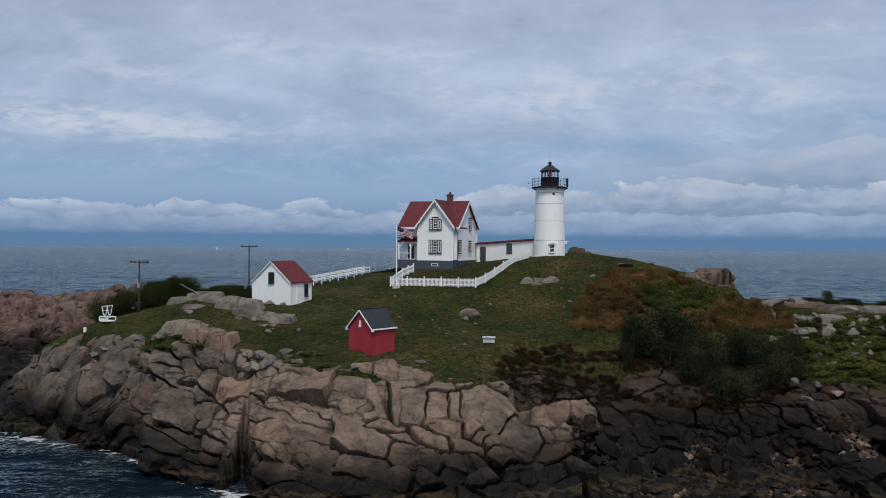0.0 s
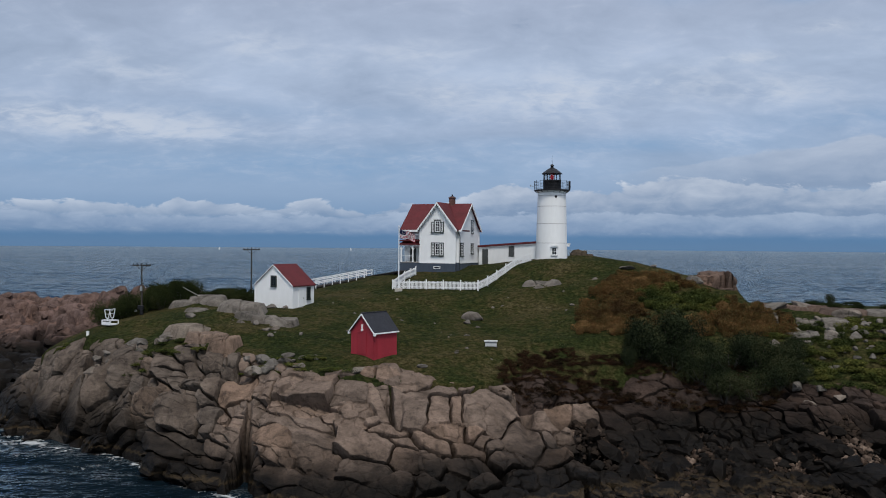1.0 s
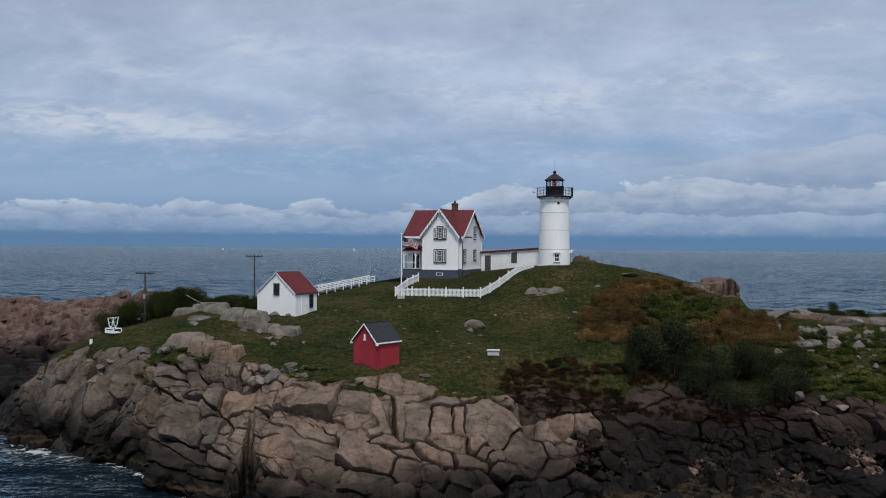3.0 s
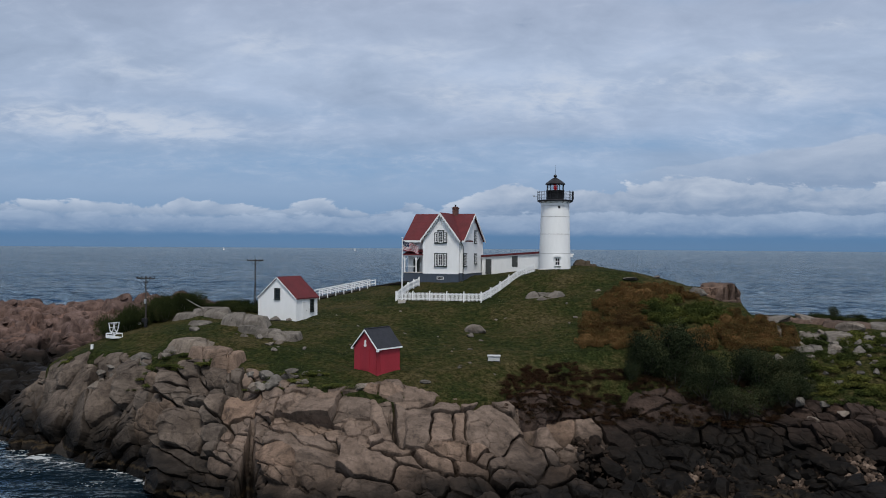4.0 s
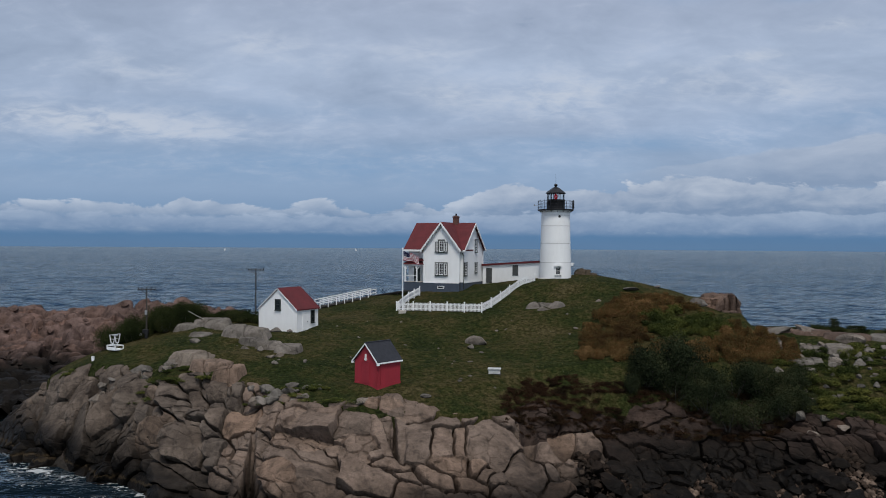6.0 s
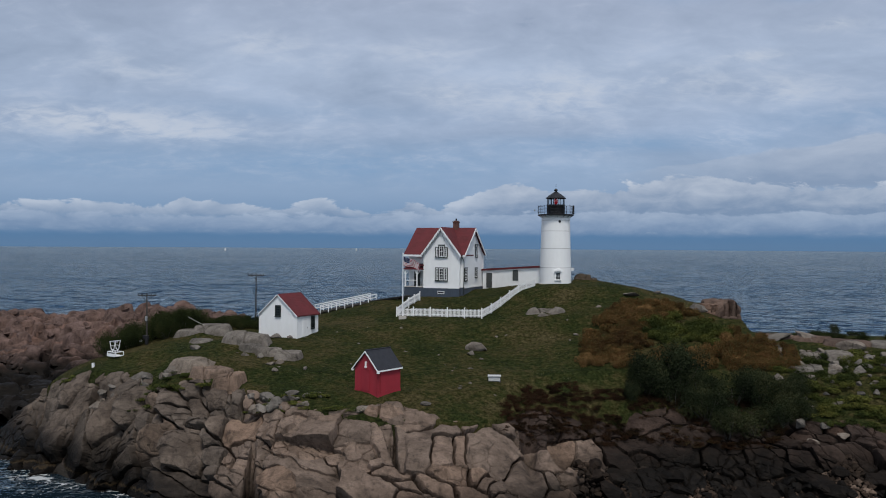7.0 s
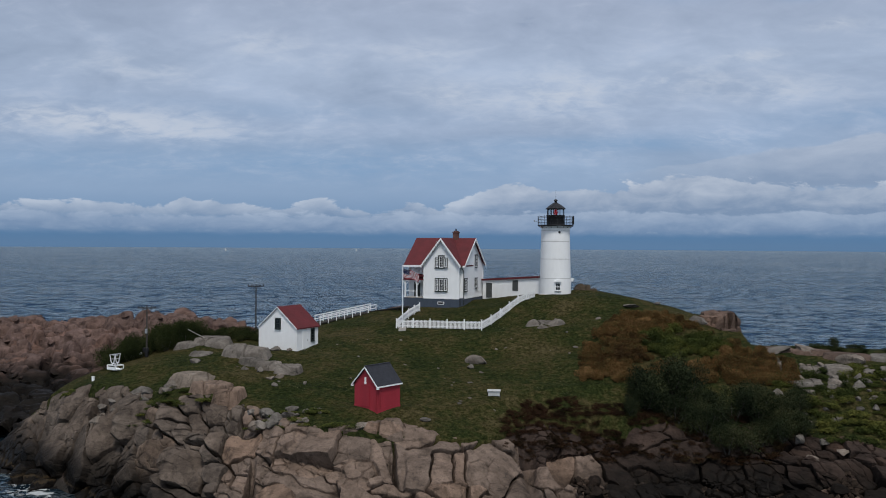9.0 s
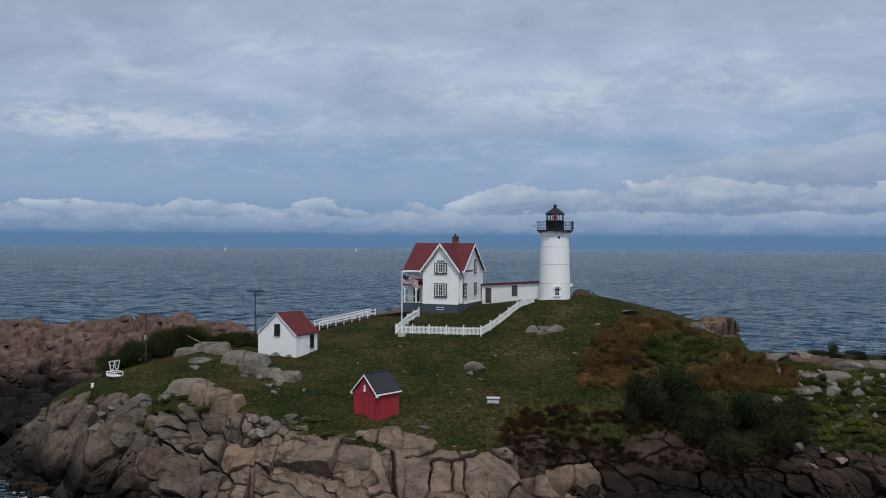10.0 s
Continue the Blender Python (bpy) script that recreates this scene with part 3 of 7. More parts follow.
def foam():
    """Surf that washes the foot of the rocks."""
    x, y = np.meshgrid(np.arange(-52, -13, 0.1), np.arange(58, 96, 0.1))
    off = np.interp(x, STATION, SHORE_Y) - y
    web = np.abs(fbm(x + 2 * fbm(x, y, 0.3, 3, 41), y * 1.9, 0.6, 6, 40))
    calm = fbm(x, y, 0.16, 3, 43)
    keep = (off > -0.6) & (off < 5.0 + 3 * calm) & (web < 0.2 * np.clip(calm - 0.03, 0, 1) * np.clip(1.2 - off / 6, 0.1, 1) + 0.06 * np.clip(calm + 0.12, 0, 0.3) / 0.3 * np.exp(-((off - 0.4) / 0.7) ** 2))
    me = bpy.data.meshes.new("foam")
    r, c = np.nonzero(keep[:-1, :-1])
    z = 0.05 + 0.1 * fbm(x, y, 1.5, 3, 44)
    co = np.concatenate([np.stack([x[r + a, c + b], y[r + a, c + b], z[r + a, c + b]], 1) for a, b in ((0, 0), (0, 1), (1, 1), (1, 0))])
    k = len(r)
    me.from_pydata(co.tolist(), [], np.stack([np.arange(k), np.arange(k) + k, np.arange(k) + 2 * k, np.arange(k) + 3 * k], 1).tolist())
    me.materials.append(plain("sea_foam", (0.34, 0.36, 0.37), 0.7, vary=0.25, scale=3, streak=False))
    tagged(new("foam", me), "thin white surf foam along the foot of the rocks", "foam", kind="stuff")


foam()


# ---- jointed granite of the cliffs ----
# the larger blocks of the face, outcrop by outcrop: place along the coast, height on the face, half length, half breadth, slope of the long axis
WEST_FACE = [(-45.5, 26.5, 2.71, 1.90, 20), (-41.3, 29.5, 2.93, 1.17, 62), (-38.2, 31.0, 1.90, 0.89, 50), (-37.1, 27.8, 2.57, 0.86, 65), (-39.2, 25.9, 2.17, 1.55, 60), (-35.0, 33.4, 1.52, 0.63, 10), (-33.6, 30.5, 1.81, 1.27, 85), (-32.8, 27.5, 2.11, 1.29, 88), (-35.5, 25.1, 2.66, 1.42, 80), (-34.4, 26.4, 2.36, 0.53, 75), (-30.0, 25.0, 2.82, 1.01, 62), (-31.9, 24.4, 2.06, 0.91, 75), (-31.6, 21.7, 1.36, 1.02, 20), (-30.4, 30.8, 1.78, 0.65, 60), (-29.9, 28.6, 1.85, 0.98, 65), (-32.0, 32.0, 1.21, 0.61, 40), (-29.2, 31.5, 1.30, 0.71, 30), (-42.8, 28.3, 1.97, 0.79, 55)]
WEST_BLOCKS = [(-25.8, 29.1, 1.50, 0.78, 0), (-24.5, 27.6, 1.52, 0.70, -28), (-26.2, 24.9, 2.27, 1.29, 65), (-28.5, 26.7, 1.23, 0.90, 60), (-22.4, 24.1, 2.04, 1.53, 88), (-22.1, 26.5, 0.94, 0.57, -10), (-22.5, 25.6, 1.14, 0.41, -15), (-22.7, 28.2, 1.28, 0.64, -60), (-22.4, 29.1, 0.59, 0.49, 0), (-20.7, 29.5, 1.12, 1.07, 0), (-19.0, 28.8, 1.15, 0.89, 80), (-19.7, 30.8, 1.74, 0.87, 60), (-20.6, 27.9, 0.73, 0.52, 0), (-19.7, 26.1, 0.91, 0.71, 80), (-27.3, 28.9, 1.02, 0.68, 20), (-26.3, 26.9, 1.10, 0.55, -25), (-25.6, 22.0, 1.26, 0.74, -20), (-35.2, 32.0, 1.12, 0.62, 0)]
NOTCH_BLOCKS = [(-17.5, 26.1, 1.70, 1.05, 10), (-20.2, 25.3, 1.11, 0.40, -10), (-19.1, 23.7, 0.88, 0.64, 85), (-17.9, 23.6, 0.78, 0.44, 85), (-16.1, 24.4, 1.67, 1.13, -25), (-15.1, 25.9, 1.23, 0.89, -20), (-16.5, 23.1, 1.16, 0.82, -15), (-18.6, 22.2, 0.67, 0.48, 0), (-19.9, 22.4, 0.54, 0.44, 0), (-16.8, 21.5, 1.51, 0.80, -25), (-22.0, 22.0, 2.68, 0.70, -20), (-17.5, 20.8, 1.41, 0.61, -20), (-22.2, 20.9, 2.87, 0.74, -22), (-19.4, 19.9, 3.13, 0.71, -15), (-18.7, 18.8, 2.62, 0.93, -4), (-22.9, 19.4, 1.24, 0.99, 60), (-26.9, 20.6, 1.28, 0.96, 30)]
BROW_STONES = [(-17.3, 29.6, 0.79, 0.58, 0), (-16.0, 28.7, 0.67, 0.57, -20), (-15.2, 27.1, 0.80, 0.60, 0), (-16.5, 28.0, 0.56, 0.41, 0), (-15.0, 28.8, 0.51, 0.41, 0), (-17.8, 28.9, 0.52, 0.63, 0), (-17.5, 31.1, 1.09, 0.38, 0), (-17.2, 27.4, 0.61, 0.46, 0), (-14.0, 28.4, 0.61, 0.46, 10), (-12.8, 27.8, 0.60, 0.40, 0), (-15.2, 30.3, 0.74, 0.48, 0)]
SLAB_TOP = [(-13.4, 26.1, 1.27, 0.69, 32), (-11.4, 25.9, 2.12, 0.96, 12), (-10.1, 26.8, 1.27, 0.58, 20), (-12.3, 24.4, 1.90, 0.76, -5), (-10.3, 23.4, 1.57, 0.60, 4), (-12.9, 23.1, 1.96, 0.51, -20), (-12.9, 21.7, 1.19, 1.10, 40), (-9.6, 21.9, 2.06, 0.72, -10), (-9.3, 20.0, 1.92, 1.18, -8), (-12.3, 20.2, 1.52, 0.58, -12), (-11.8, 18.8, 1.93, 0.79, -8), (-7.6, 26.1, 1.43, 1.14, 0), (-6.9, 27.6, 1.96, 0.44, 4), (-6.9, 23.8, 1.65, 1.05, -15), (-5.6, 23.0, 0.81, 0.41, 0), (-8.4, 18.0, 2.11, 0.59, -6), (-8.6, 23.9, 0.46, 1.10, 90)]
SLAB_EAST = [(-4.7, 25.8, 1.90, 0.48, -62), (-3.5, 24.4, 1.77, 0.51, -66), (-5.5, 25.2, 1.60, 0.42, -62), (-2.2, 24.0, 1.48, 0.93, 85), (-2.2, 27.0, 1.96, 0.64, -6), (-0.2, 24.2, 1.50, 0.84, 88), (-0.0, 26.3, 1.26, 0.63, -8), (1.2, 24.4, 1.41, 0.66, 88), (3.7, 24.6, 2.20, 1.92, -14), (2.1, 26.7, 1.28, 0.59, -10), (5.4, 25.9, 1.29, 0.60, -60), (-6.0, 21.3, 2.38, 0.92, -6), (-2.7, 20.3, 1.08, 0.87, 0), (-5.8, 19.2, 1.96, 0.72, -4)]
LEDGES = [(-4.1, 22.3, 1.52, 0.36, -10), (-2.9, 21.7, 1.69, 0.35, -14), (-0.5, 21.4, 1.60, 0.40, -16), (0.4, 22.4, 1.36, 0.54, -5), (2.6, 22.5, 0.91, 0.46, 10), (2.1, 20.9, 1.42, 0.49, -20), (3.2, 21.8, 0.72, 0.45, 60), (4.2, 21.2, 0.68, 0.54, 20), (4.7, 20.2, 0.97, 0.62, -10), (-0.7, 19.8, 1.29, 0.77, -32), (0.9, 18.9, 1.53, 0.77, -20), (2.8, 20.0, 1.48, 0.44, -35), (-3.4, 18.4, 1.85, 0.55, -4), (-1.0, 18.1, 1.25, 0.59, -10), (2.5, 18.2, 1.43, 0.59, -15), (3.9, 17.5, 1.84, 0.50, -8), (-5.7, 17.6, 2.08, 0.50, -5)]
POINT_BLOCKS = [(10.3, 24.4, 1.63, 0.97, 5), (12.8, 24.1, 1.57, 1.10, -28), (6.9, 21.9, 1.62, 1.15, -25), (5.7, 20.1, 1.16, 0.80, -20), (8.8, 21.8, 1.04, 0.71, -52), (10.8, 21.6, 1.80, 0.95, -25), (12.9, 21.2, 1.29, 1.10, -20), (9.0, 20.3, 1.39, 0.60, -20), (12.3, 19.8, 1.88, 0.42, -12), (8.1, 18.8, 1.33, 0.66, -10), (10.9, 18.8, 1.56, 0.69, -25), (6.4, 18.8, 1.13, 0.74, -10), (13.1, 18.4, 2.03, 0.60, -16), (16.0, 18.9, 1.99, 0.85, -25), (9.0, 17.6, 1.92, 0.52, -10), (13.7, 17.3, 1.78, 0.62, -12)]
EAST_BLOCKS = [(25.3, 24.2, 1.53, 1.04, 0), (28.3, 24.0, 1.42, 0.87, 0), (30.7, 25.2, 0.88, 0.60, -20), (30.8, 23.4, 1.01, 0.85, 80), (33.5, 23.7, 2.01, 1.17, 5), (31.1, 21.5, 1.65, 1.03, -5), (31.7, 20.0, 1.40, 1.10, 70), (35.0, 22.8, 1.25, 0.68, 0), (31.5, 24.9, 0.97, 0.54, -10), (14.6, 27.2, 1.74, 0.76, 0), (18.3, 27.3, 2.30, 0.77, -4), (21.8, 26.3, 1.98, 0.77, 0), (19.6, 24.5, 2.15, 0.64, -6), (21.8, 23.1, 2.34, 0.53, -8), (21.1, 22.0, 1.67, 0.78, -15), (19.1, 22.1, 1.46, 0.68, -10), (33.5, 20.6, 1.31, 0.81, 0), (29.8, 21.2, 1.45, 0.83, 0), (32.0, 19.0, 1.47, 0.88, 0)]


JOINTS_WEST = [(-0.6, -0.72, 0.35), (0.4, -0.8, 0.45), (0.0, -0.45, 0.9), (-0.2, -0.95, 0.25)]
JOINTS_MID = [(0.05, -0.42, 0.9), (0.0, -0.95, 0.28), (0.3, -0.55, 0.78), (-0.5, -0.7, 0.5)]
SLANT = 0.27    # joints are laid out on the face in x and in z + SLANT * y


def grain_of(a):
    """How the joints run along the coast: the direction of their long axis, and how much longer it is."""
    turn = np.interp(a, [-60, -26, -20, -12, 4, 12, 60], [62, 58, -20, -12, -14, -24, -20])
    ratio = np.interp(a, [-60, -24, -14, 4, 20, 60], [1.9, 1.8, 1.3, 1.35, 1.6, 1.5])
    return np.radians(turn), ratio


def warped(a, b, seed, amount, scale):
    return a + amount * 2 * fbm(a, b, scale, 3, seed), b + amount * 2 * fbm(a, b, scale, 3, seed + 50)


def seeded_cells(a, b, seeds, weights, free=False):
    """For arrays of places: the nearest seed by the rock's grain, and how far the joint to the next one is."""
    seeds, weights = np.asarray(seeds, np.float32), np.asarray(weights, np.float32)
    ids, edge, other = np.zeros(a.shape, int), np.zeros(a.shape), np.zeros(a.shape, int)
    for lo in range(0, len(a), 20000):
        pa, pb = a[lo : lo + 20000].astype(np.float32)[:, None], b[lo : lo + 20000].astype(np.float32)[:, None]
        turn, ratio = grain_of(pa)
        if free:
            turn, ratio = turn * 0, ratio * 0 + 1.0
        ca, sa, k = np.cos(turn).astype(np.float32), np.sin(turn).astype(np.float32), np.sqrt(ratio).astype(np.float32)
        da, db = seeds[None, :, 0] - pa, seeds[None, :, 1] - pb
        u, v = (ca * da + sa * db) / k, (ca * db - sa * da) * k
        d = u * u + v * v - weights[None]
        two = np.argpartition(d, 1, axis=1)[:, :2]
        r = np.arange(len(pa))
        swap = d[r, two[:, 0]] > d[r, two[:, 1]]
        i1, i2 = np.where(swap, two[:, 1], two[:, 0]), np.where(swap, two[:, 0], two[:, 1])
        gap = np.hypot(u[r, i1] - u[r, i2], v[r, i1] - v[r, i2])
        ids[lo : lo + 20000], edge[lo : lo + 20000] = i1, (d[r, i2] - d[r, i1]) / (2 * np.maximum(gap, 0.05))
        other[lo : lo + 20000] = i2
    return ids, edge, other


def shaped_cells(a, b, shapes):
    """For arrays of places: the block that holds each, the distance to the joint, the next block, and the place within the block."""
    sh = np.asarray(shapes, np.float32)
    n = len(a)
    ids, other, edge, q, lu, lv = np.zeros(n, int), np.zeros(n, int), np.zeros(n), np.zeros(n), np.zeros(n), np.zeros(n)
    order = np.argsort(a, kind="stable")
    for lo in range(0, n, 12000):
        m = order[lo : lo + 12000]
        pa, pb = a[m].astype(np.float32)[:, None], b[m].astype(np.float32)[:, None]
        near = np.flatnonzero((sh[:, 0] > pa.min() - 7) & (sh[:, 0] < pa.max() + 7))
        t = sh[near]
        c, si = np.cos(np.radians(t[:, 4])), np.sin(np.radians(t[:, 4]))
        da, db = pa - t[None, :, 0], pb - t[None, :, 1]
        u, v = da * c + db * si, db * c - da * si
        k = (np.abs(u / t[:, 2]) ** 3.6 + np.abs(v / t[:, 3]) ** 3.6) ** (1 / 3.6)
        d = (k - 1) * t[:, 3]
        two = np.argpartition(d, 1, axis=1)[:, :2]
        r = np.arange(len(m))
        swap = d[r, two[:, 0]] > d[r, two[:, 1]]
        i1, i2 = np.where(swap, two[:, 1], two[:, 0]), np.where(swap, two[:, 0], two[:, 1])
        ids[m], other[m] = near[i1], near[i2]
        edge[m], q[m], lu[m], lv[m] = (d[r, i2] - d[r, i1]) / 2, k[r, i1], u[r, i1], v[r, i1]
    return ids, edge, other, q, lu, lv


def spread(a0, a1, b0, b1, da, db, rs):
    """Seeds of a loose grid."""
    ga, gb = np.meshgrid(np.arange(a0, a1, da), np.arange(b0, b1, db))
    return np.stack([ga.ravel() + rs.uniform(-0.42, 0.42, ga.size) * da, gb.ravel() + rs.uniform(-0.42, 0.42, ga.size) * db], 1)


def massif(parent, x, y, seeds, mats, pick, seed, scale=1.0, fade=None, free=False, rise=0.0, calm=None, still=None, name="block", shapes=None):
    """Jointed rock over a stretch of land given by the grids x, y: large plates that follow the joint planes, split into worn
    blocks and finer splinters; every block becomes an object."""
    rs = np.random.RandomState(seed)
    rows, cols = x.shape
    X, Y = x.ravel(), y.ravel()
    Z = land(X, Y)
    e = 0.9
    N = np.stack([land(X - e, Y) - land(X + e, Y), land(X, Y - e) - land(X, Y + e), np.full(X.shape, 2 * e)], 1)
    N /= np.linalg.norm(N, axis=1, keepdims=True)
    N += np.array([0, -0.3, 0])
    N /= np.linalg.norm(N, axis=1, keepdims=True)
    A, B = X, Y if free else Z + cleft(X, Y) + SLANT * Y
    a, b = warped(A, B, seed, 0.35 * scale, 0.45 / scale)
    if shapes is not None:
        a, b = warped(a, b, seed + 2, 0.1, 1.7)
    lo, hi = (a.min(), b.min()), (a.max(), b.max())
    # blocks, and the plates that several of them make up
    seeds = np.asarray(seeds)
    if shapes is None:
        bid, bedge, other = seeded_cells(a, b, seeds, rs.uniform(0, 0.7, len(seeds)) * scale**2, free)
    else:
        bid, bedge, other, reach, lu, lv = shaped_cells(a, b, shapes)
    ps = spread(lo[0], hi[0], lo[1], hi[1], 5.6 * scale, 3.2 * scale, rs)
    plate, _, _ = seeded_cells(seeds[:, 0], seeds[:, 1], ps, np.zeros(len(ps)), free)
    pid, same = plate[bid], plate[bid] == plate[other]
    facing = []
    for q in ps:
        sets = JOINTS_WEST if q[0] < -21 else JOINTS_MID
        f = np.array(sets[rs.choice(4, p=[0.36, 0.3, 0.2, 0.14])]) + rs.uniform(-0.16, 0.16, 3)
        facing.append(f / np.linalg.norm(f))
    facing, level = np.array(facing), rs.uniform(-0.5, 0.6, len(ps)) * scale
    centre = np.zeros((len(ps), 3))
    for k in range(3):
        tot = np.bincount(pid, weights=(X, Y, Z)[k], minlength=len(ps))
        centre[:, k] = tot / np.maximum(1, np.bincount(pid, minlength=len(ps)))
    F = facing[pid]
    rel = np.stack([X, Y, Z], 1) - centre[pid]
    fn = np.maximum((F * N).sum(1), 0.55)
    D = np.clip(-(F * rel).sum(1) / fn, -1.0 * scale, 1.1 * scale) + level[pid]
    loose = np.where(rs.rand(len(seeds)) < 0.25, 1.0, 0.35)
    tilt, lift = rs.uniform(-0.2, 0.2, (len(seeds), 2)) * loose[:, None], rs.uniform(-0.2, 0.24, len(seeds)) * scale * loose
    D += lift[bid] + tilt[bid, 0] * (a - seeds[bid, 0]) + tilt[bid, 1] * (b - seeds[bid, 1])
    if shapes is not None:
        # each block swells from its joints to a worn, slightly tilted face, some standing well proud of the rest
        thin = np.asarray(shapes)[:, 3]
        count = len(seeds)
        wide = np.clip(thin, 0.4, 1.5)
        proud = rs.uniform(-0.14, 0.24, count) * wide
        lean_u, lean_v = rs.uniform(-0.22, 0.22, count), rs.uniform(-0.3, 0.2, count)
        face = lean_u[bid] * lu + lean_v[bid] * lv
        turn = np.radians(np.asarray(shapes)[:, 4])
        for low, high, start, steep in ((60, 120, (0.1, 0.7), (0.3, 0.8)), (0, 360, (0.5, 0.95), (0.3, 0.7)), (180, 360, (0.6, 0.95), (0.4, 0.9))):
            way = np.radians(rs.uniform(low, high, count)) - turn
            off, fall = rs.uniform(*start, count) * thin, rs.uniform(*steep, count)
            face -= (np.maximum(0, lu * np.cos(way)[bid] + lv * np.sin(way)[bid] - off[bid]) * fall[bid])
        firm = 1 - 0.3 * np.interp(X, [-15, -12.5, 5, 8], [0, 1, 1, 0])     # the great slabs of the middle are tight
        D = 0.75 * D + firm * proud[bid] + firm * np.maximum(face, -0.26 * wide[bid])
        D -= 0.04 * np.clip(reach, 0, 1.2) ** 9
    if calm is not None:
        D *= 1 - 0.72 * calm.ravel()
    # splinters inside some of the blocks
    a2, b2 = warped(A, B, seed + 7, 0.25 * scale, 1.1 / scale)
    ss = spread(lo[0], hi[0], lo[1], hi[1], 1.15 * scale, 0.75 * scale, rs)
    sid, sedge = np.zeros(a2.shape, int), np.zeros(a2.shape)
    strip = 4.0 * scale
    for left in np.arange(lo[0] - 1, hi[0] + 1, strip):
        m = np.where((a2 >= left) & (a2 < left + strip))[0]
        near = np.where((ss[:, 0] > left - 2.5 * scale) & (ss[:, 0] < left + strip + 2.5 * scale))[0]
        if len(m) and len(near) > 1:
            i_, e_, _ = seeded_cells(a2[m], b2[m], ss[near], np.zeros(len(near)), free)
            sid[m], sedge[m] = near[i_], e_
    broken = np.clip(rs.uniform(-0.9, 1.2, len(seeds)), 0, 1)[bid]
    D += broken * scale * (rs.uniform(-0.17, 0.17, len(ss))[sid])
    D += scale * (fbm(A, B, 0.5 / scale, 3, seed + 3) * 0.12 + fbm(A, B * 1.5, 2.6 / scale, 3, seed + 4) * 0.045)
    # weathering takes the sharpest corners off
    G = D.reshape(rows, cols)
    for _ in range(4 if shapes is None and fade is not None else 1):
        G[1:-1] = 0.25 * G[:-2] + 0.5 * G[1:-1] + 0.25 * G[2:]
        G[:, 1:-1] = 0.25 * G[:, :-2] + 0.5 * G[:, 1:-1] + 0.25 * G[:, 2:]
    D = G.ravel()
    # joints: most are narrow, some gape, and the edges beside them are rounded
    luck = ((np.minimum(bid, other) * 7919 + np.maximum(bid, other) * 104729) % 997) / 997.0
    if shapes is None:
        gape = np.where(same, np.interp(luck, [0, 0.45, 0.8, 1.0], [0.1, 0.22, 0.45, 0.75]), np.interp(luck, [0, 0.4, 0.75, 1.0], [0.3, 0.6, 1.1, 1.8]))
        D -= scale * gape * (0.85 * np.exp(-((bedge / ((0.06 + 0.045 * gape) * scale)) ** 2)) + 0.12 * np.exp(-bedge / (0.22 * scale)))
    else:
        mass = (1 - firm) / 0.3
        gape = (1 - mass) * np.interp(luck, [0, 0.3, 0.7, 1.0], [0.2, 0.55, 1.0, 1.6]) + mass * np.interp(luck, [0, 0.4, 0.65, 1.0], [0.0, 0.08, 0.6, 1.5])
        gape = np.clip(gape * (1 + 0.9 * fbm(A, B, 0.7, 2, seed + 23)), 0, 1.6) * np.interp(X, [12, 15, 26, 29], [1, 0.55, 0.55, 1])
        D -= gape * np.exp(-((bedge / (0.026 + 0.016 * gape)) ** 2)) + 0.03 * np.exp(-bedge / 0.08)
    D -= scale * (0.1 + 0.3 * broken) * (1.0 if shapes is None else 1.6 * firm - 0.6) * np.exp(-((sedge / (0.055 * scale)) ** 2)) * np.clip(2.5 * fbm(A, B, 0.4, 2, seed + 19) + 0.5, 0, 1)
    G = D.reshape(rows, cols)
    soft = G.copy()
    soft[1:-1, 1:-1] = (G[:-2, 1:-1] + G[2:, 1:-1] + G[1:-1, :-2] + G[1:-1, 2:] + 2 * G[1:-1, 1:-1]) / 6
    k = 0.18 if shapes is None else 0.04
    D = ((1 - k) * G + k * soft).ravel()
    if still is not None:
        D *= 1 - still.ravel()
    if fade is not None:
        f = fade.ravel()
        D = (D + rise) * (1 - f) - 0.45 * f
    P = (np.stack([X, Y, Z], 1) + N * D[:, None]).astype(np.float32)
    # hand the faces out to the blocks
    idx = np.arange(rows * cols).reshape(rows, cols)
    quads = np.stack([idx[:-1, :-1].ravel(), idx[:-1, 1:].ravel(), idx[1:, 1:].ravel(), idx[1:, :-1].ravel()], 1)
    owner = bid[quads[:, 0]]
    order = np.argsort(owner, kind="stable")
    cuts = np.flatnonzero(np.diff(owner[order])) + 1
    for group in np.split(order, cuts):
        q = quads[group]
        if len(q) < 6:
            continue
        used, inv = np.unique(q, return_inverse=True)
        me = bpy.data.meshes.new(name)
        co = P[used]
        me.vertices.add(len(used))
        me.vertices.foreach_set("co", co.ravel())
        me.loops.add(q.size)
        me.loops.foreach_set("vertex_index", inv.ravel().astype(np.int32))
        me.polygons.add(len(q))
        me.polygons.foreach_set("loop_start", np.arange(0, q.size, 4, dtype=np.int32))
        me.update(calc_edges=True)
        me.validate()
        me.shade_smooth()
        me.set_sharp_from_angle(angle=radians(30))
        me.materials.append(mats[pick(*co.mean(0))])
        ob = new(name, me)
        ob.parent = parent


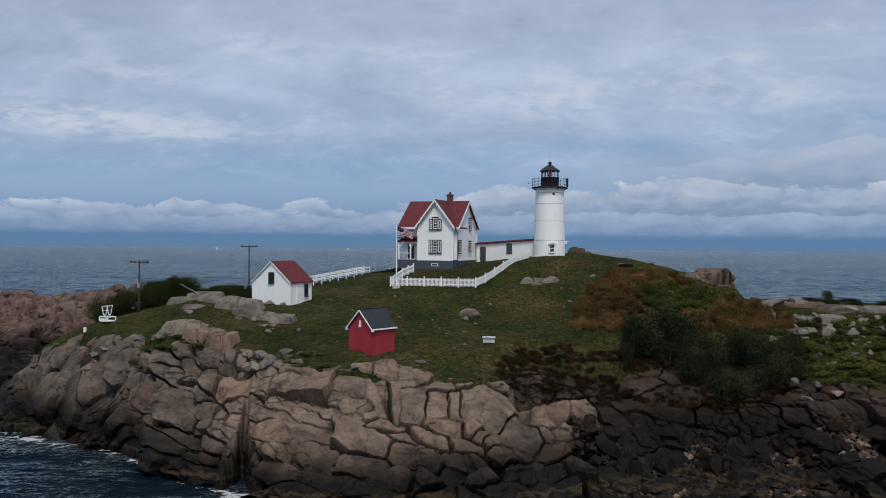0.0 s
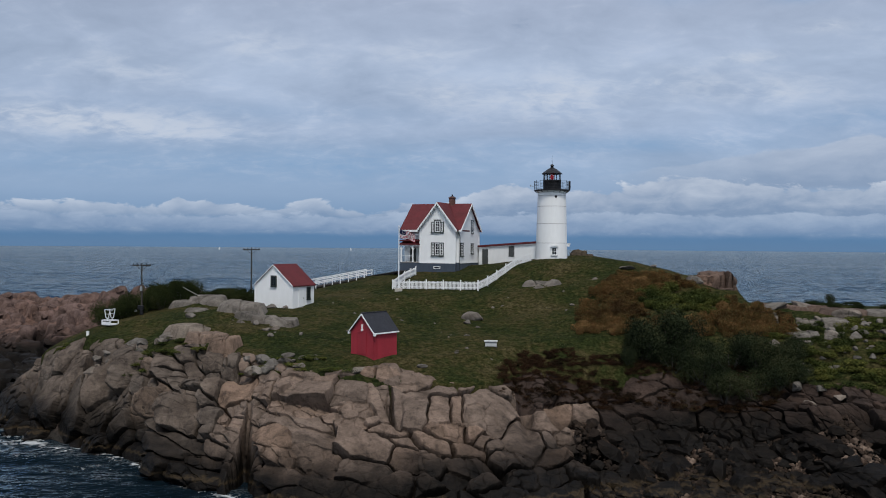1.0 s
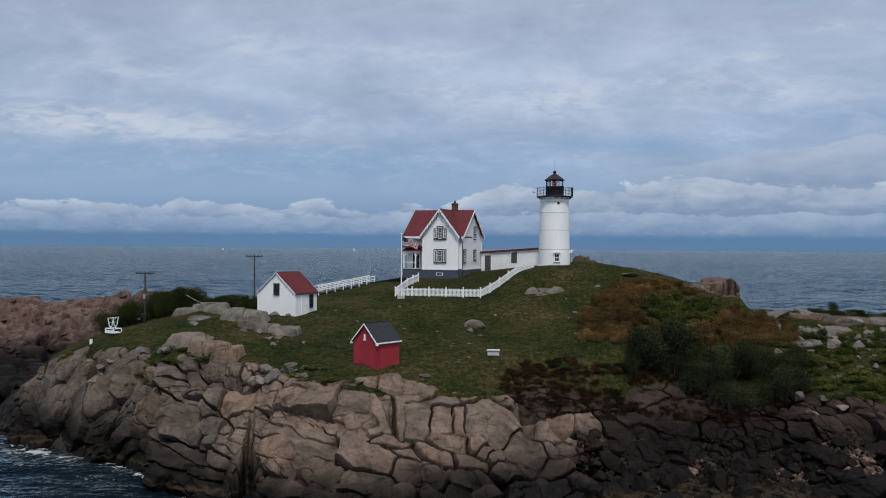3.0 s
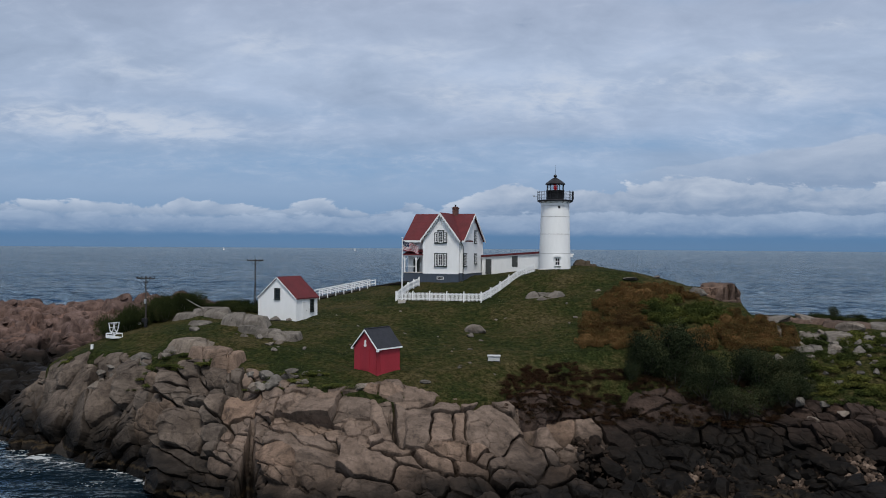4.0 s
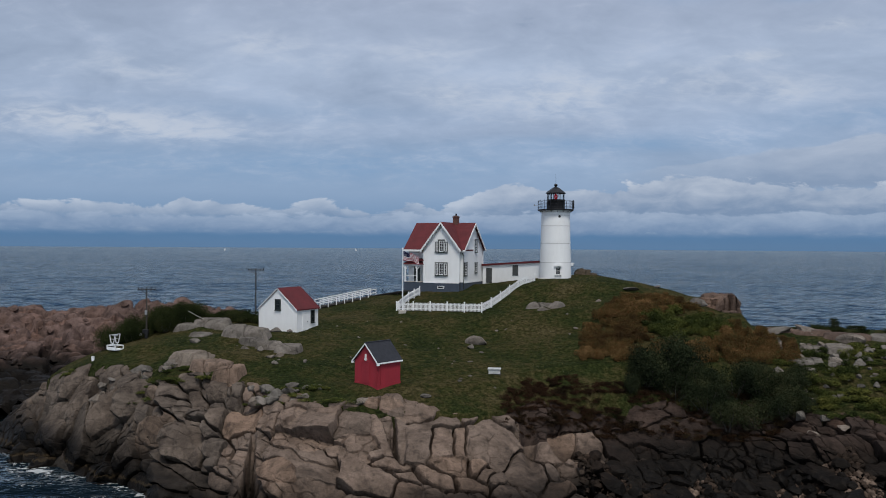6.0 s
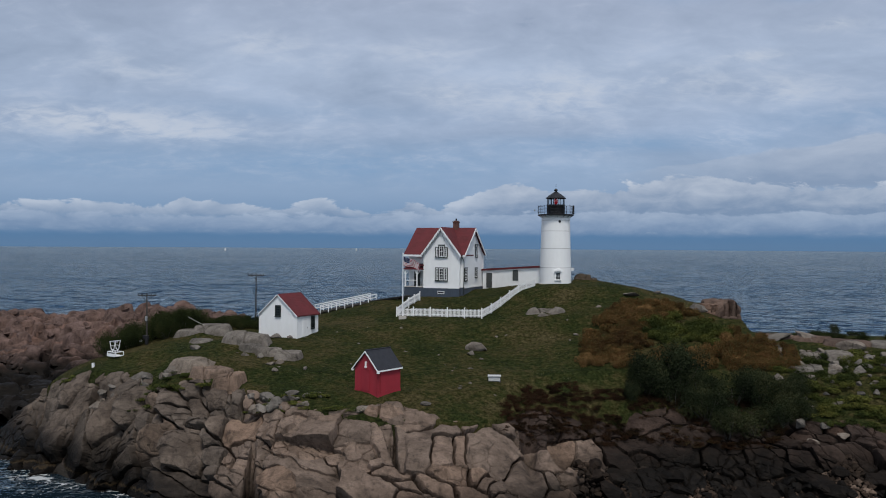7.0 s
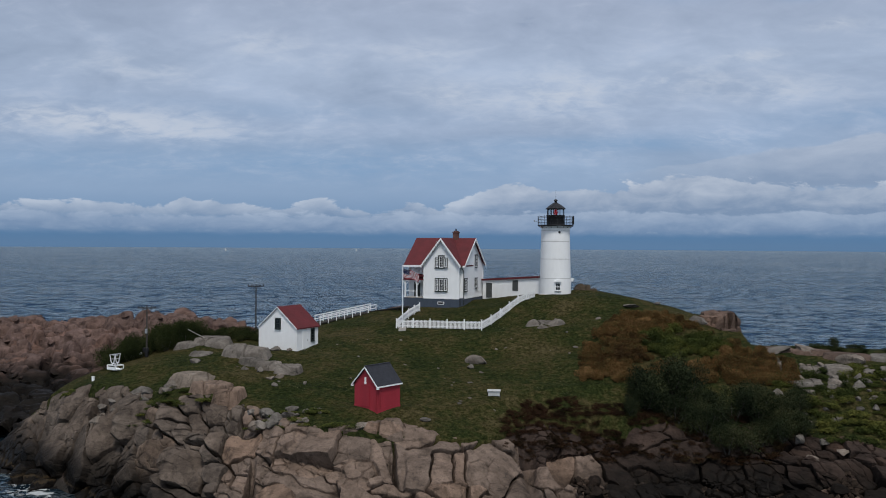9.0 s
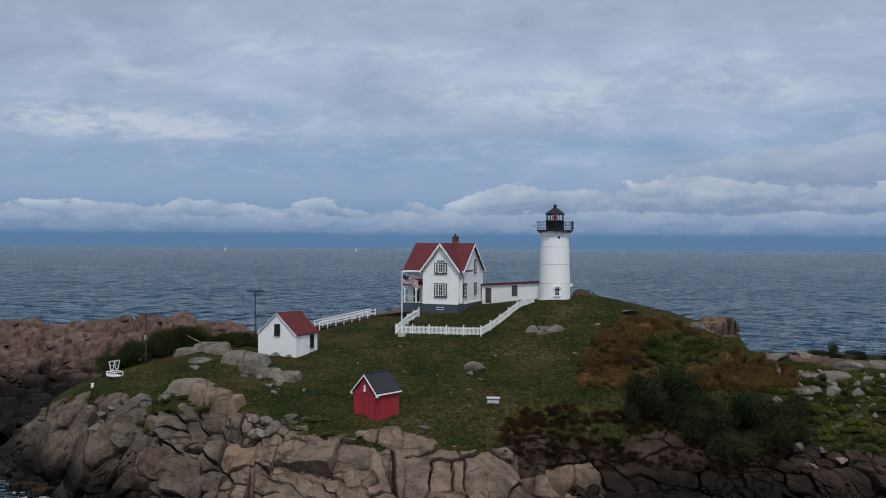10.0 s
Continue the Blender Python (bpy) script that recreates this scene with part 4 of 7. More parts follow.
def near_cliffs():
    rs = np.random.RandomState(4)
    cliff = tagged(new("rock_cliff"), "jointed pink-grey granite cliff, wet and dark near the water", "cliff", kind="structure")
    shapes = WEST_FACE + WEST_BLOCKS + NOTCH_BLOCKS + BROW_STONES + SLAB_TOP + SLAB_EAST + LEDGES + POINT_BLOCKS + EAST_BLOCKS
    shapes = [(a, b, la * 1.1, lb * 1.1, turn) for a, b, la, lb, turn in shapes]
    fill = np.concatenate([spread(-53, 24, 13, 34, 2.2, 1.5, rs), spread(24, 52, 13, 34, 1.3, 0.95, rs)])
    _, _, _, gap, _, _ = shaped_cells(fill[:, 0], fill[:, 1], shapes)
    for a, b in fill[gap > 1.25]:
        turn = {True: 62, False: -16}[a < -24] + rs.uniform(-25, 25)
        k = rs.uniform(0.7, 1.35) * (0.62 if a > 24 else 1.0)
        shapes.append((a, b, 1.3 * k, 0.8 * k, turn))
    shapes = np.array(shapes)
    seeds = shapes[:, :2]
    xs, fs = np.arange(-51, 50, 0.06), np.linspace(-0.07, 1.06, 370)
    x, f = np.meshgrid(xs, fs)
    s, e = np.interp(x, STATION, SHORE_Y), np.interp(x, STATION, EDGE_Y)
    fade = np.clip((f - 0.93 - 0.22 * fbm(x, s + f * (e - s), 0.35, 3, 12)) / 0.12, 0, 1)
    def shade(px, py, pz):
        """Which rock a block is of: pink or grey granite, brown granite, or the one darkened for shade."""
        k = noise.noise(Vector((px, py, pz)) * 0.4)
        if px > 28 + 2 * k or 14.2 < px <= 28 + 2 * k and py > 75.2 + 0.8 * k:
            return 2
        if 5.6 < px <= 9.4 and py > 73.0 + 0.6 * k or 9.4 < px <= 14.2 and py > 76.0 + 0.6 * k:
            return 2
        # blocks inside the cleft get the near-black rock as its shade
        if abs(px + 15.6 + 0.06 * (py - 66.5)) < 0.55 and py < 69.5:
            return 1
        # low blocks of the gully, darkened the same way for shade
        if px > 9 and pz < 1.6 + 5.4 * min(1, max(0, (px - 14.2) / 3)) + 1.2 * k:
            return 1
        return 3 if px < -18.5 else 0

    massif(cliff, x, s + f * (e - s), seeds, (M_ROCK, M_DARK_SHADED, M_BROWN, M_ROCKG), shade, 21, fade=fade, calm=np.maximum(np.maximum(np.clip((f - 0.72) / 0.22, 0, 0.7), 0.9 * np.clip((x - 13) / 2, 0, 1) * np.clip((30.5 - x) / 2, 0, 1) * np.clip((0.7 - f) / 0.1, 0, 1)), np.exp(-(((x + 15.6) / 1.3) ** 2))), still=0.55 * np.exp(-(((x + 15.6) / 0.7) ** 4)) + 0.7 * np.exp(-(((x - 7.2) / 1.0) ** 4)), shapes=shapes)


near_cliffs()


def outcrop(label, cx, cy, rx, ry, mat, seed, scale=0.6, step=0.13, size=(1.9, 1.3), rise=0.28, worn=0.4):
    """A patch of bare jointed rock that comes up through the turf."""
    rs = np.random.RandomState(seed)
    o = tagged(new("rock_outcrop"), label, "rock outcrop", "rock outcrops")
    x, y = np.meshgrid(np.arange(cx - rx * 1.15, cx + rx * 1.15, step), np.arange(cy - ry * 1.15, cy + ry * 1.15, step))
    d = np.sqrt(((x - cx) / rx) ** 2 + ((y - cy) / ry) ** 2) + 0.7 * fbm(x, y, 0.4, 3, seed)
    seeds = spread(x.min(), x.max(), y.min(), y.max(), size[0], size[1], rs)
    massif(o, x, y, seeds, (mat,), lambda *p: 0, seed, scale, np.clip((d - 0.8) / 0.25, 0, 1), free=True, rise=rise, calm=np.full(x.shape, worn))


outcrop("flat granite ledge in front of the red shed", -4.2, 73.4, 3.6, 1.3, M_ROCK, 64, 0.45)
outcrop("granite ledge on the upper slope", 11.8, 102.4, 2.9, 1.4, M_PALE, 65, 0.5)


def far_shore():
    rs = np.random.RandomState(9)
    shore = tagged(new("far_rocks"), "low reddish granite shore across the narrow inlet, black with weed at the water", "rocks", kind="structure")
    x, y = np.meshgrid(np.arange(-112, -34, 0.3), np.arange(102, 188, 0.33))
    seeds = spread(-112, -34, 102, 188, 2.6, 2.4, rs)
    massif(shore, x, y, seeds, (M_ROCKR, M_DARK_SHADED), lambda px, py, pz: 1 if py < 128 + 2 * noise.noise(Vector((px, py, 0)) * 0.2) or pz < 0.9 else 0, 33, 0.9, free=True)
    rnd = random.Random(19)
    for size, n in ((1.3, 30), (0.9, 120), (0.6, 140)):
        for _ in range(n):
            px, py = rnd.uniform(-108, -40), rnd.uniform(127, 172)
            k = size * rnd.uniform(0.7, 1.25)
            ob = new("stone", rnd.choice(ROCK_RED))
            ob.parent = shore
            ob.matrix_basis = Matrix.LocRotScale((px, py, height(px, py) + 0.05 * k), Euler((rnd.uniform(-0.4, 0.4), rnd.uniform(-0.4, 0.4), rnd.uniform(0, 6.3))), (k * rnd.uniform(0.9, 1.5), k, k * rnd.uniform(0.5, 0.8)))


def boulder_mesh(seed, cuts=15, sub=3):
    """A worn boulder: a ball cut flat on several sides, then roughened."""
    rs = random.Random(seed)
    bm = bmesh.new()
    bmesh.ops.create_icosphere(bm, subdivisions=sub, radius=1.0)
    for _ in range(cuts):
        d = Vector((rs.gauss(0, 1), rs.gauss(0, 1), rs.gauss(0, 0.8))).normalized()
        lim = rs.uniform(0.38, 0.78)
        for v in bm.verts:
            over = v.co.dot(d) - lim
            if over > 0:
                v.co -= d * over * 0.93
    off = Vector((seed * 3.1, seed * 1.7, 0))
    for v in bm.verts:
        v.co += noise.noise_vector(v.co * 1.7 + off) * 0.09 + noise.noise_vector(v.co * 4.5 + off) * 0.03
    me = bpy.data.meshes.new("boulder")
    bm.to_mesh(me)
    bm.free()
    me.shade_smooth()
    me.set_sharp_from_angle(angle=radians(28))
    return me


ROCK_PALE = [boulder_mesh(i) for i in range(8)]
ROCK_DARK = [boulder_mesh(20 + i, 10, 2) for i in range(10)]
ROCK_RED = [boulder_mesh(40 + i, 16, 2) for i in range(8)]
for me in ROCK_RED:
    me.materials.append(M_ROCKR)
for me in ROCK_PALE:
    me.materials.append(M_PALE)
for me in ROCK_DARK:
    me.materials.append(M_DARK_SHADED)
_br = random.Random(11)
far_shore()


def boulder(x, y, sx, sy, sz, sink=0.35, label="grey lichened granite boulder half sunk in the turf"):
    ob = new("boulder", _br.choice(ROCK_PALE))
    ob.matrix_world = Matrix.LocRotScale((x, y, height(x, y) + sz * (1 - 2 * sink)), Euler((_br.uniform(-0.2, 0.2), _br.uniform(-0.2, 0.2), _br.uniform(0, 6.3))), None) @ Matrix.Diagonal((sx, sy, sz, 1))
    return tagged(ob, label, "boulder", "boulders in the turf")


def boulder_beach():
    rnd = random.Random(5)
    beach = tagged(new("boulder_beach"), "wet boulders and cobbles filling the gully, coloured dark for its shade", "beach", kind="structure")
    count = 0
    for size, n in ((1.25, 34), (0.8, 100), (0.5, 164)):
        for _ in range(n):
            x, f = rnd.uniform(12, 33), rnd.uniform(0.02, 0.7)
            s, e = np.interp(x, STATION, SHORE_Y), np.interp(x, STATION, EDGE_Y)
            y = s + (e - s) * f
            k = size * rnd.uniform(0.7, 1.25)
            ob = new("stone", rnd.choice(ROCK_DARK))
            ob.parent = beach
            ob.matrix_basis = Matrix.LocRotScale((x, y, height(x, y) + 0.1 * k), Euler((rnd.uniform(-0.4, 0.4), rnd.uniform(-0.4, 0.4), rnd.uniform(0, 6.3))), (k * rnd.uniform(0.8, 1.4), k, k * rnd.uniform(0.5, 0.85)))
    # cobbles too small to count, and two tongues of pale rubble among them
    small = boulder_mesh(77, 7, 1)
    base = np.array([v.co[:] for v in small.vertices])
    tris = np.array([p.vertices[:] for p in small.polygons])
    for name, mat, n, x0, x1, f0, f1, sizes in (("cobbles", M_COBBLE, 4600, 11, 34, 0.0, 0.72, (0.1, 0.16, 0.24, 0.34, 0.45)), ("rubble", M_ROCK, 420, 12.6, 18.0, 0.55, 0.74, (0.1, 0.16, 0.22, 0.34)), ("rubble", M_ROCK, 260, 22.8, 26.5, 0.5, 0.76, (0.1, 0.16, 0.22, 0.34))):
        co, fa = [], []
        for _ in range(n):
            x, f = rnd.uniform(x0, x1), rnd.uniform(f0, f1)
            s, e = np.interp(x, STATION, SHORE_Y), np.interp(x, STATION, EDGE_Y)
            y = s + (e - s) * f
            k = rnd.choice(sizes)
            a = rnd.uniform(0, 6.3)
            rot = np.array([[math.cos(a), -math.sin(a), 0], [math.sin(a), math.cos(a), 0], [0, 0, 0.7]])
            fa.append(tris + len(co) * len(base))
            co.append((base @ rot.T) * k + np.array([x, y, height(x, y) - 0.06 + (0.12 if name == "rubble" else 0.0)]))
        me = bpy.data.meshes.new(name)
        me.from_pydata(np.concatenate(co).tolist(), [], np.concatenate(fa).tolist())
        me.materials.append(mat)
        ob = new(name, me)
        ob.parent = beach
        tagged(ob, kind="stuff")


M_COBBLE = leaf_material("mixed_cobbles", [(0.25, (0.012, 0.01, 0.009)), (0.55, (0.022, 0.0165, 0.013)), (0.7, (0.05, 0.035, 0.027)), (0.84, (0.16, 0.118, 0.092))])
boulder_beach()


# ---- windows, doors and their parts ----
def window(parent, m, w, h, sashes=1, rows=2, cols=2, trim=0.15, ears=True, hood=False, sash=None, level=False):
    """A window on a wall: m puts its middle on the wall face, local -y outwards."""
    win = new("window")
    win.parent = parent
    win.matrix_basis = m
    t = trim
    if sashes == 1:
        lights = [(-w / 2, w / 2, -h / 2, h / 2, rows, cols)]
    else:
        low, drop = (0.0, 0.0) if level else (0.06, 0.26)
        lights = [(-w / 2, -0.27 * w, -h / 2 + low, h / 2 - drop, rows, 1), (-0.21 * w, 0.21 * w, -h / 2, h / 2, rows, cols), (0.27 * w, w / 2, -h / 2 + low, h / 2 - drop, rows, 1)]
    bm = bmesh.new()
    for x0, x1, z0, z1, _, _ in lights:
        for q in ((x0 - t, x1 + t, z1, z1 + t), (x0 - t, x1 + t, z0 - t, z0), (x0 - t, x0, z0, z1), (x1, x1 + t, z0, z1)):
            box(bm, q[0], q[1], -0.05 - 0.002 * len(bm.verts) / 8, 0.02, q[2], q[3])
    if ears:
        x0, x1, _, z1, _, _ = lights[len(lights) // 2]
        box(bm, x0 - t - 0.07, x1 + t + 0.07, -0.075, 0.02, z1 + t - 0.02, z1 + t + 0.05)
    part("frame", bm, M_TRIM, win, "dark green window frame with shouldered corners")
    part("sill", boxes((-w / 2 - t - 0.03, w / 2 + t + 0.03, -0.12, 0.0, -h / 2 - t - 0.05, -h / 2 - t)), M_TRIM, win)
    for x0, x1, z0, z1, r, c in lights:
        k, b = 0.1, 0.034
        bm = boxes((x0, x1, -0.03, 0.01, z1 - k, z1), (x0, x1, -0.03, 0.01, z0, z0 + k), (x0, x0 + k, -0.03, 0.01, z0 + k, z1 - k), (x1 - k, x1, -0.03, 0.01, z0 + k, z1 - k))
        for i in range(1, c):
            x = x0 + (x1 - x0) * i / c
            box(bm, x - b / 2, x + b / 2, -0.025, 0.005, z0 + k, z1 - k)
        for i in range(1, r):
            z = z0 + (z1 - z0) * i / r
            bb = b * (1.8 if i == r // 2 else 1)
            box(bm, x0 + k, x1 - k, -0.028, 0.004, z - bb / 2, z + bb / 2)
        part("sash", bm, sash or M_WHITE, win)
        part("pane", boxes((x0 + k, x1 - k, -0.012, -0.004, z0 + k, z1 - k)), M_GLASS, win)
    return win


def door(parent, m, w, h, mat=None, label="dark green plank door"):
    d = new("door")
    d.parent = parent
    d.matrix_basis = m
    part("frame", boxes((-w / 2 - 0.09, -w / 2, -0.05, 0.02, 0, h), (w / 2, w / 2 + 0.09, -0.05, 0.02, 0, h), (-w / 2 - 0.09, w / 2 + 0.09, -0.05, 0.02, h, h + 0.1)), M_WHITE, d)
    bm = bmesh.new()
    for i in range(5):
        x = -w / 2 + w * i / 5
        box(bm, x + 0.008, x + w / 5 - 0.008, -0.03, 0.015, 0.02, h - 0.02)
    part("leaf", bm, mat or M_TRIM, d, label)
    part("handle", boxes((w / 2 - 0.16, w / 2 - 0.1, -0.09, -0.03, h * 0.47, h * 0.53)), M_GREYM, d)
    return d


def clapboards(width, z0, z1, y, step=0.19, cut=None):
    """Lapped boards over a wall face at y, local -y outwards; cut(z) gives the left and right ends."""
    bm = bmesh.new()
    z = z0
    while z < z1 - 0.02:
        a, b = cut(z) if cut else (0, width)
        a2, b2 = cut(min(z + step, z1)) if cut else (a, b)
        top = min(z + step, z1)
        if b - a > 0.1:
            v = [bm.verts.new(p) for p in ((a, y - 0.014, z), (b, y - 0.014, z), (b2, y - 0.006, top), (a2, y - 0.006, top), (a, y + 0.02, z), (b, y + 0.02, z))]
            bm.faces.new(v[:4]), bm.faces.new((v[4], v[5], v[1], v[0]))
        z += step
    return bm


def gable_roof(x0, x1, y0, y1, z_eave, z_ridge, along="y", thick=0.16):
    """Two sloping slabs that meet at a ridge which runs along y or x."""
    mid = (x0 + x1) / 2 if along == "y" else (y0 + y1) / 2
    out = []
    for side in (0, 1):
        lo = (x0, x1)[side] if along == "y" else (y0, y1)[side]
        pts = [(lo, z_eave), (mid, z_ridge), (mid, z_ridge - thick * 1.25), (lo, z_eave - thick)]
        if along == "y":
            out.append(prism(pts, y0, y1))
        else:
            bm = prism(pts, -x1, -x0)
            bmesh.ops.transform(bm, matrix=Matrix.Rotation(radians(90), 4, "Z"), verts=bm.verts)
            out.append(bm)
    return out


def shingle_courses(x0, x1, lo, hi, z_lo, z_hi, along, count, mat, parent):
    """Courses laid over one slope, each lapping the one below."""
    bm = bmesh.new()
    for i in range(count):
        f0, f1 = i / count, (i + 1.15) / count
        f1 = min(f1, 1)
        p0, p1 = lo + (hi - lo) * f0, lo + (hi - lo) * f1
        h0, h1 = z_lo + (z_hi - z_lo) * f0, z_lo + (z_hi - z_lo) * f1
        a, b = (x0, x1)
        rows = [(p0, h0 + 0.016), (p1, h1 + 0.006), (p1, h1 - 0.02), (p0, h0 - 0.01)]
        vs = []
        for end in (a, b):
            vs.append([bm.verts.new((p, end, h) if along == "y" else (end, p, h)) for p, h in rows])
        for k in range(4):
            j = (k + 1) % 4
            bm.faces.new((vs[0][k], vs[0][j], vs[1][j], vs[1][k]))
        bm.faces.new(vs[0][::-1]), bm.faces.new(vs[1])
    bmesh.ops.recalc_face_normals(bm, faces=bm.faces)
    return part("roofing", bm, mat, parent, kind="stuff")


# ---- keeper's house ----
def keepers_house():
    o = thing("house", pose(-3.22, 115.0, 15.0, 0, 0, -20), "white clapboard keeper's house with red cross-gabled roof", "house")
    F, E, R = 1.62, 6.15, 9.55          # floor, wall head, ridge underside
    XL, XR, YF, YB, YM = -2.8, 5.35, 0.7, 9.2, 4.95
    # masonry foundation
    part("foundation", boxes((XL - 0.05, XR + 0.05, YF - 0.05, YB + 0.05, -1.5, F), (-0.05, 5.05, -0.05, 1.0, -1.5, F), (XL - 0.15, 0, 0.1, YF, -1.5, F)), M_BLUE, o, "slate-blue painted stone foundation")
    # main block with gables to both sides, and the front wing
    body = bmesh.new()
    for pts, y0, y1 in (([(0, F), (5, F), (5, E), (2.5, R - 0.15), (0, E)], 0, YM),):
        b = prism(pts, y0, y1)
        me = bpy.data.meshes.new("tmp")
        b.to_mesh(me), b.free()
        body.from_mesh(me)
        bpy.data.meshes.remove(me)
    part("wing_wall", body, M_WHITE, o)
    b = prism([(-YB, F), (-1.6, F), (-1.6, E), (-YM, R - 0.15), (-YB, E)], XL, 0)
    bmesh.ops.transform(b, matrix=Matrix.Rotation(radians(-90), 4, "Z"), verts=b.verts)
    part("side_wall", b, M_WHITE, o)
    b = prism([(-YB, F), (-YF, F), (-YF, E), (-YM, R - 0.15), (-YB, E)], 0, XR)
    bmesh.ops.transform(b, matrix=Matrix.Rotation(radians(-90), 4, "Z"), verts=b.verts)
    part("side_wall", b, M_WHITE, o)
    # clapboards on the faces in view
    slope = (R - E) / 2.5
    part("siding", clapboards(5, F, R - 0.4, 0, cut=lambda z: (0, 5) if z < E else ((z - E) / slope, 5 - (z - E) / slope)), M_WHITE, o, kind="stuff")
    s2 = (R - E) / (YM - YF)
    side = clapboards(8, F, R - 0.4, 0, cut=lambda z: (YF, YB) if z < E else (YF + (z - E) / s2, YB - (z - E) / s2))
    bmesh.ops.transform(side, matrix=Matrix.Translation((XR, 0, 0)) @ Matrix.Rotation(radians(90), 4, "Z"), verts=side.verts)
    part("siding", side, M_WHITE, o, kind="stuff")
    part("siding", clapboards(0, F, E, 1.6, cut=lambda z: (XL, 0)), M_WHITE, o, kind="stuff")
    for x, y in ((0, 0), (5, 0), (XR, YF), (XR, YB), (XL, 1.6)):
        part("corner_board", boxes((x - 0.09, x + 0.09, y - 0.06, y + 0.12, F, E)), M_WHITE, o)
    part("water_table", boxes((-0.05, 5.06, -0.09, 0.0, F - 0.12, F + 0.06)), M_WHITE, o)
    part("water_table", boxes((XR, XR + 0.09, YF, YB, F - 0.12, F + 0.06)), M_WHITE, o)
    # roofs
    ov = 0.42
    for slab in gable_roof(XL - 0.35, XR + 0.35, YF - ov, YB + ov, 6.0, 9.72, "x"):
        part("roof", slab, M_ROOF, o, "red shingled roof slope")
    shingle_courses(XL - 0.35, XR + 0.35, YF - ov, YM, 6.0, 9.72, "x", 18, M_ROOF, o)
    for slab in gable_roof(-0.38, 5.38, -0.4, YM, 5.98, 9.72, "y"):
        part("roof", slab, M_ROOF, o, "red shingled roof slope")
    for lo in (-0.38, 5.38):
        shingle_courses(-0.4, YM, lo, 2.5, 5.98, 9.72, "y", 18, M_ROOF, o)
    # bargeboards with a scalloped edge
    for sx in (-1, 1):
        bm = bmesh.new()
        count = 13
        for i in range(count):
            f0, f1 = i / count, (i + 1) / count
            xa, xb = 2.5 + sx * 2.88 * f0, 2.5 + sx * 2.88 * f1
            za, zb = 9.72 - 3.74 * f0, 9.72 - 3.74 * f1
            xm, zm = (xa + xb) / 2, (za + zb) / 2
            for q in ([(xa, za - 0.02), (xb, zb - 0.02), (xb, zb - 0.2), (xm, zm - 0.5), (xa, za - 0.2)],):
                vs = [[bm.verts.new((px, yy, pz)) for px, pz in q] for yy in (-0.46, -0.4)]
                bm.faces.new(vs[0]), bm.faces.new(vs[1][::-1])
                for k in range(5):
                    j = (k + 1) % 5
                    bm.faces.new((vs[0][j], vs[0][k], vs[1][k], vs[1][j]))
        bmesh.ops.remove_doubles(bm, verts=bm.verts, dist=0.0005)
        bmesh.ops.recalc_face_normals(bm, faces=bm.faces)
        part("bargeboard", bm, M_WHITE, o, "white scalloped bargeboard")
    for sy in (-1, 1):
        bm = bmesh.new()
        count = 15
        half = YM - YF + ov
        for i in range(count):
            f0, f1 = i / count, (i + 1) / count
            ya, yb = YM + sy * half * f0, YM + sy * half * f1
            za, zb = 9.72 - 3.72 * f0, 9.72 - 3.72 * f1
            q = [(ya, za - 0.02), (yb, zb - 0.02), (yb, zb - 0.19), ((ya + yb) / 2, (za + zb) / 2 - 0.46), (ya, za - 0.19)]
            vs = [[bm.verts.new((xx, py, pz)) for py, pz in q] for xx in (XR + 0.35, XR + 0.41)]
            bm.faces.new(vs[0]), bm.faces.new(vs[1][::-1])
            for k in range(5):
                j = (k + 1) % 5
                bm.faces.new((vs[0][j], vs[0][k], vs[1][k], vs[1][j]))
        bmesh.ops.remove_doubles(bm, verts=bm.verts, dist=0.0005)
        bmesh.ops.recalc_face_normals(bm, faces=bm.faces)
        part("bargeboard", bm, M_WHITE, o, "white scalloped bargeboard")
    part("eave_board", boxes((XL - 0.35, -0.4, YF - ov - 0.05, YF - ov + 0.03, 5.72, 5.98)), M_WHITE, o)
    part("eave_board", boxes((5.42, XR + 0.36, YF - ov - 0.05, YF - ov + 0.03, 5.72, 5.98)), M_WHITE, o)
    part("soffit", boxes((XL - 0.35, 0, YF - ov, 1.6, 5.82, 5.9)), M_WHITE, o)
    # chimney
    ch = part("chimney", boxes((2.45, 3.15, YM - 0.35, YM + 0.35, 8.6, 10.55)), M_BRICK, o, "red brick chimney")
    part("cap", boxes((2.38, 3.22, YM - 0.42, YM + 0.42, 10.45, 10.6), (2.52, 3.08, YM - 0.28, YM + 0.28, 10.6, 10.72)), M_BRICK, ch)
    part("flue", rod(bmesh.new(), (2.8, YM, 10.7), (2.8, YM, 11.0), 0.11), M_BLACK, ch)
    # windows
    window(o, pose(2.5, -0.03, 3.38), 1.6, 1.6, 3, 4, 2, 0.11, ears=False, level=True)
    window(o, pose(2.5, -0.03, 6.45), 1.6, 1.5, 3, 4, 2, 0.11)
    side_turn = lambda y, z: Matrix.Translation((XR + 0.03, y, z)) @ Matrix.Rotation(radians(90), 4, "Z")
    window(o, side_turn(1.7, 3.35), 1.0, 1.55, 1, 4, 2, 0.12)
    window(o, side_turn(6.1, 3.45), 0.85, 1.2, 1, 4, 2, 0.12)
    window(o, side_turn(6.1, 6.5), 0.85, 1.55, 1, 4, 2, 0.12)
    part("cellar_window", boxes((2.0, 2.95, -0.12, -0.03, 0.75, 1.12)), M_WHITE, o, "white framed cellar window")
    part("cellar_pane", boxes((2.08, 2.87, -0.126, -0.12, 0.82, 1.05)), M_GLASS, o)
    # downpipe at the inner corner
    bm = bmesh.new()
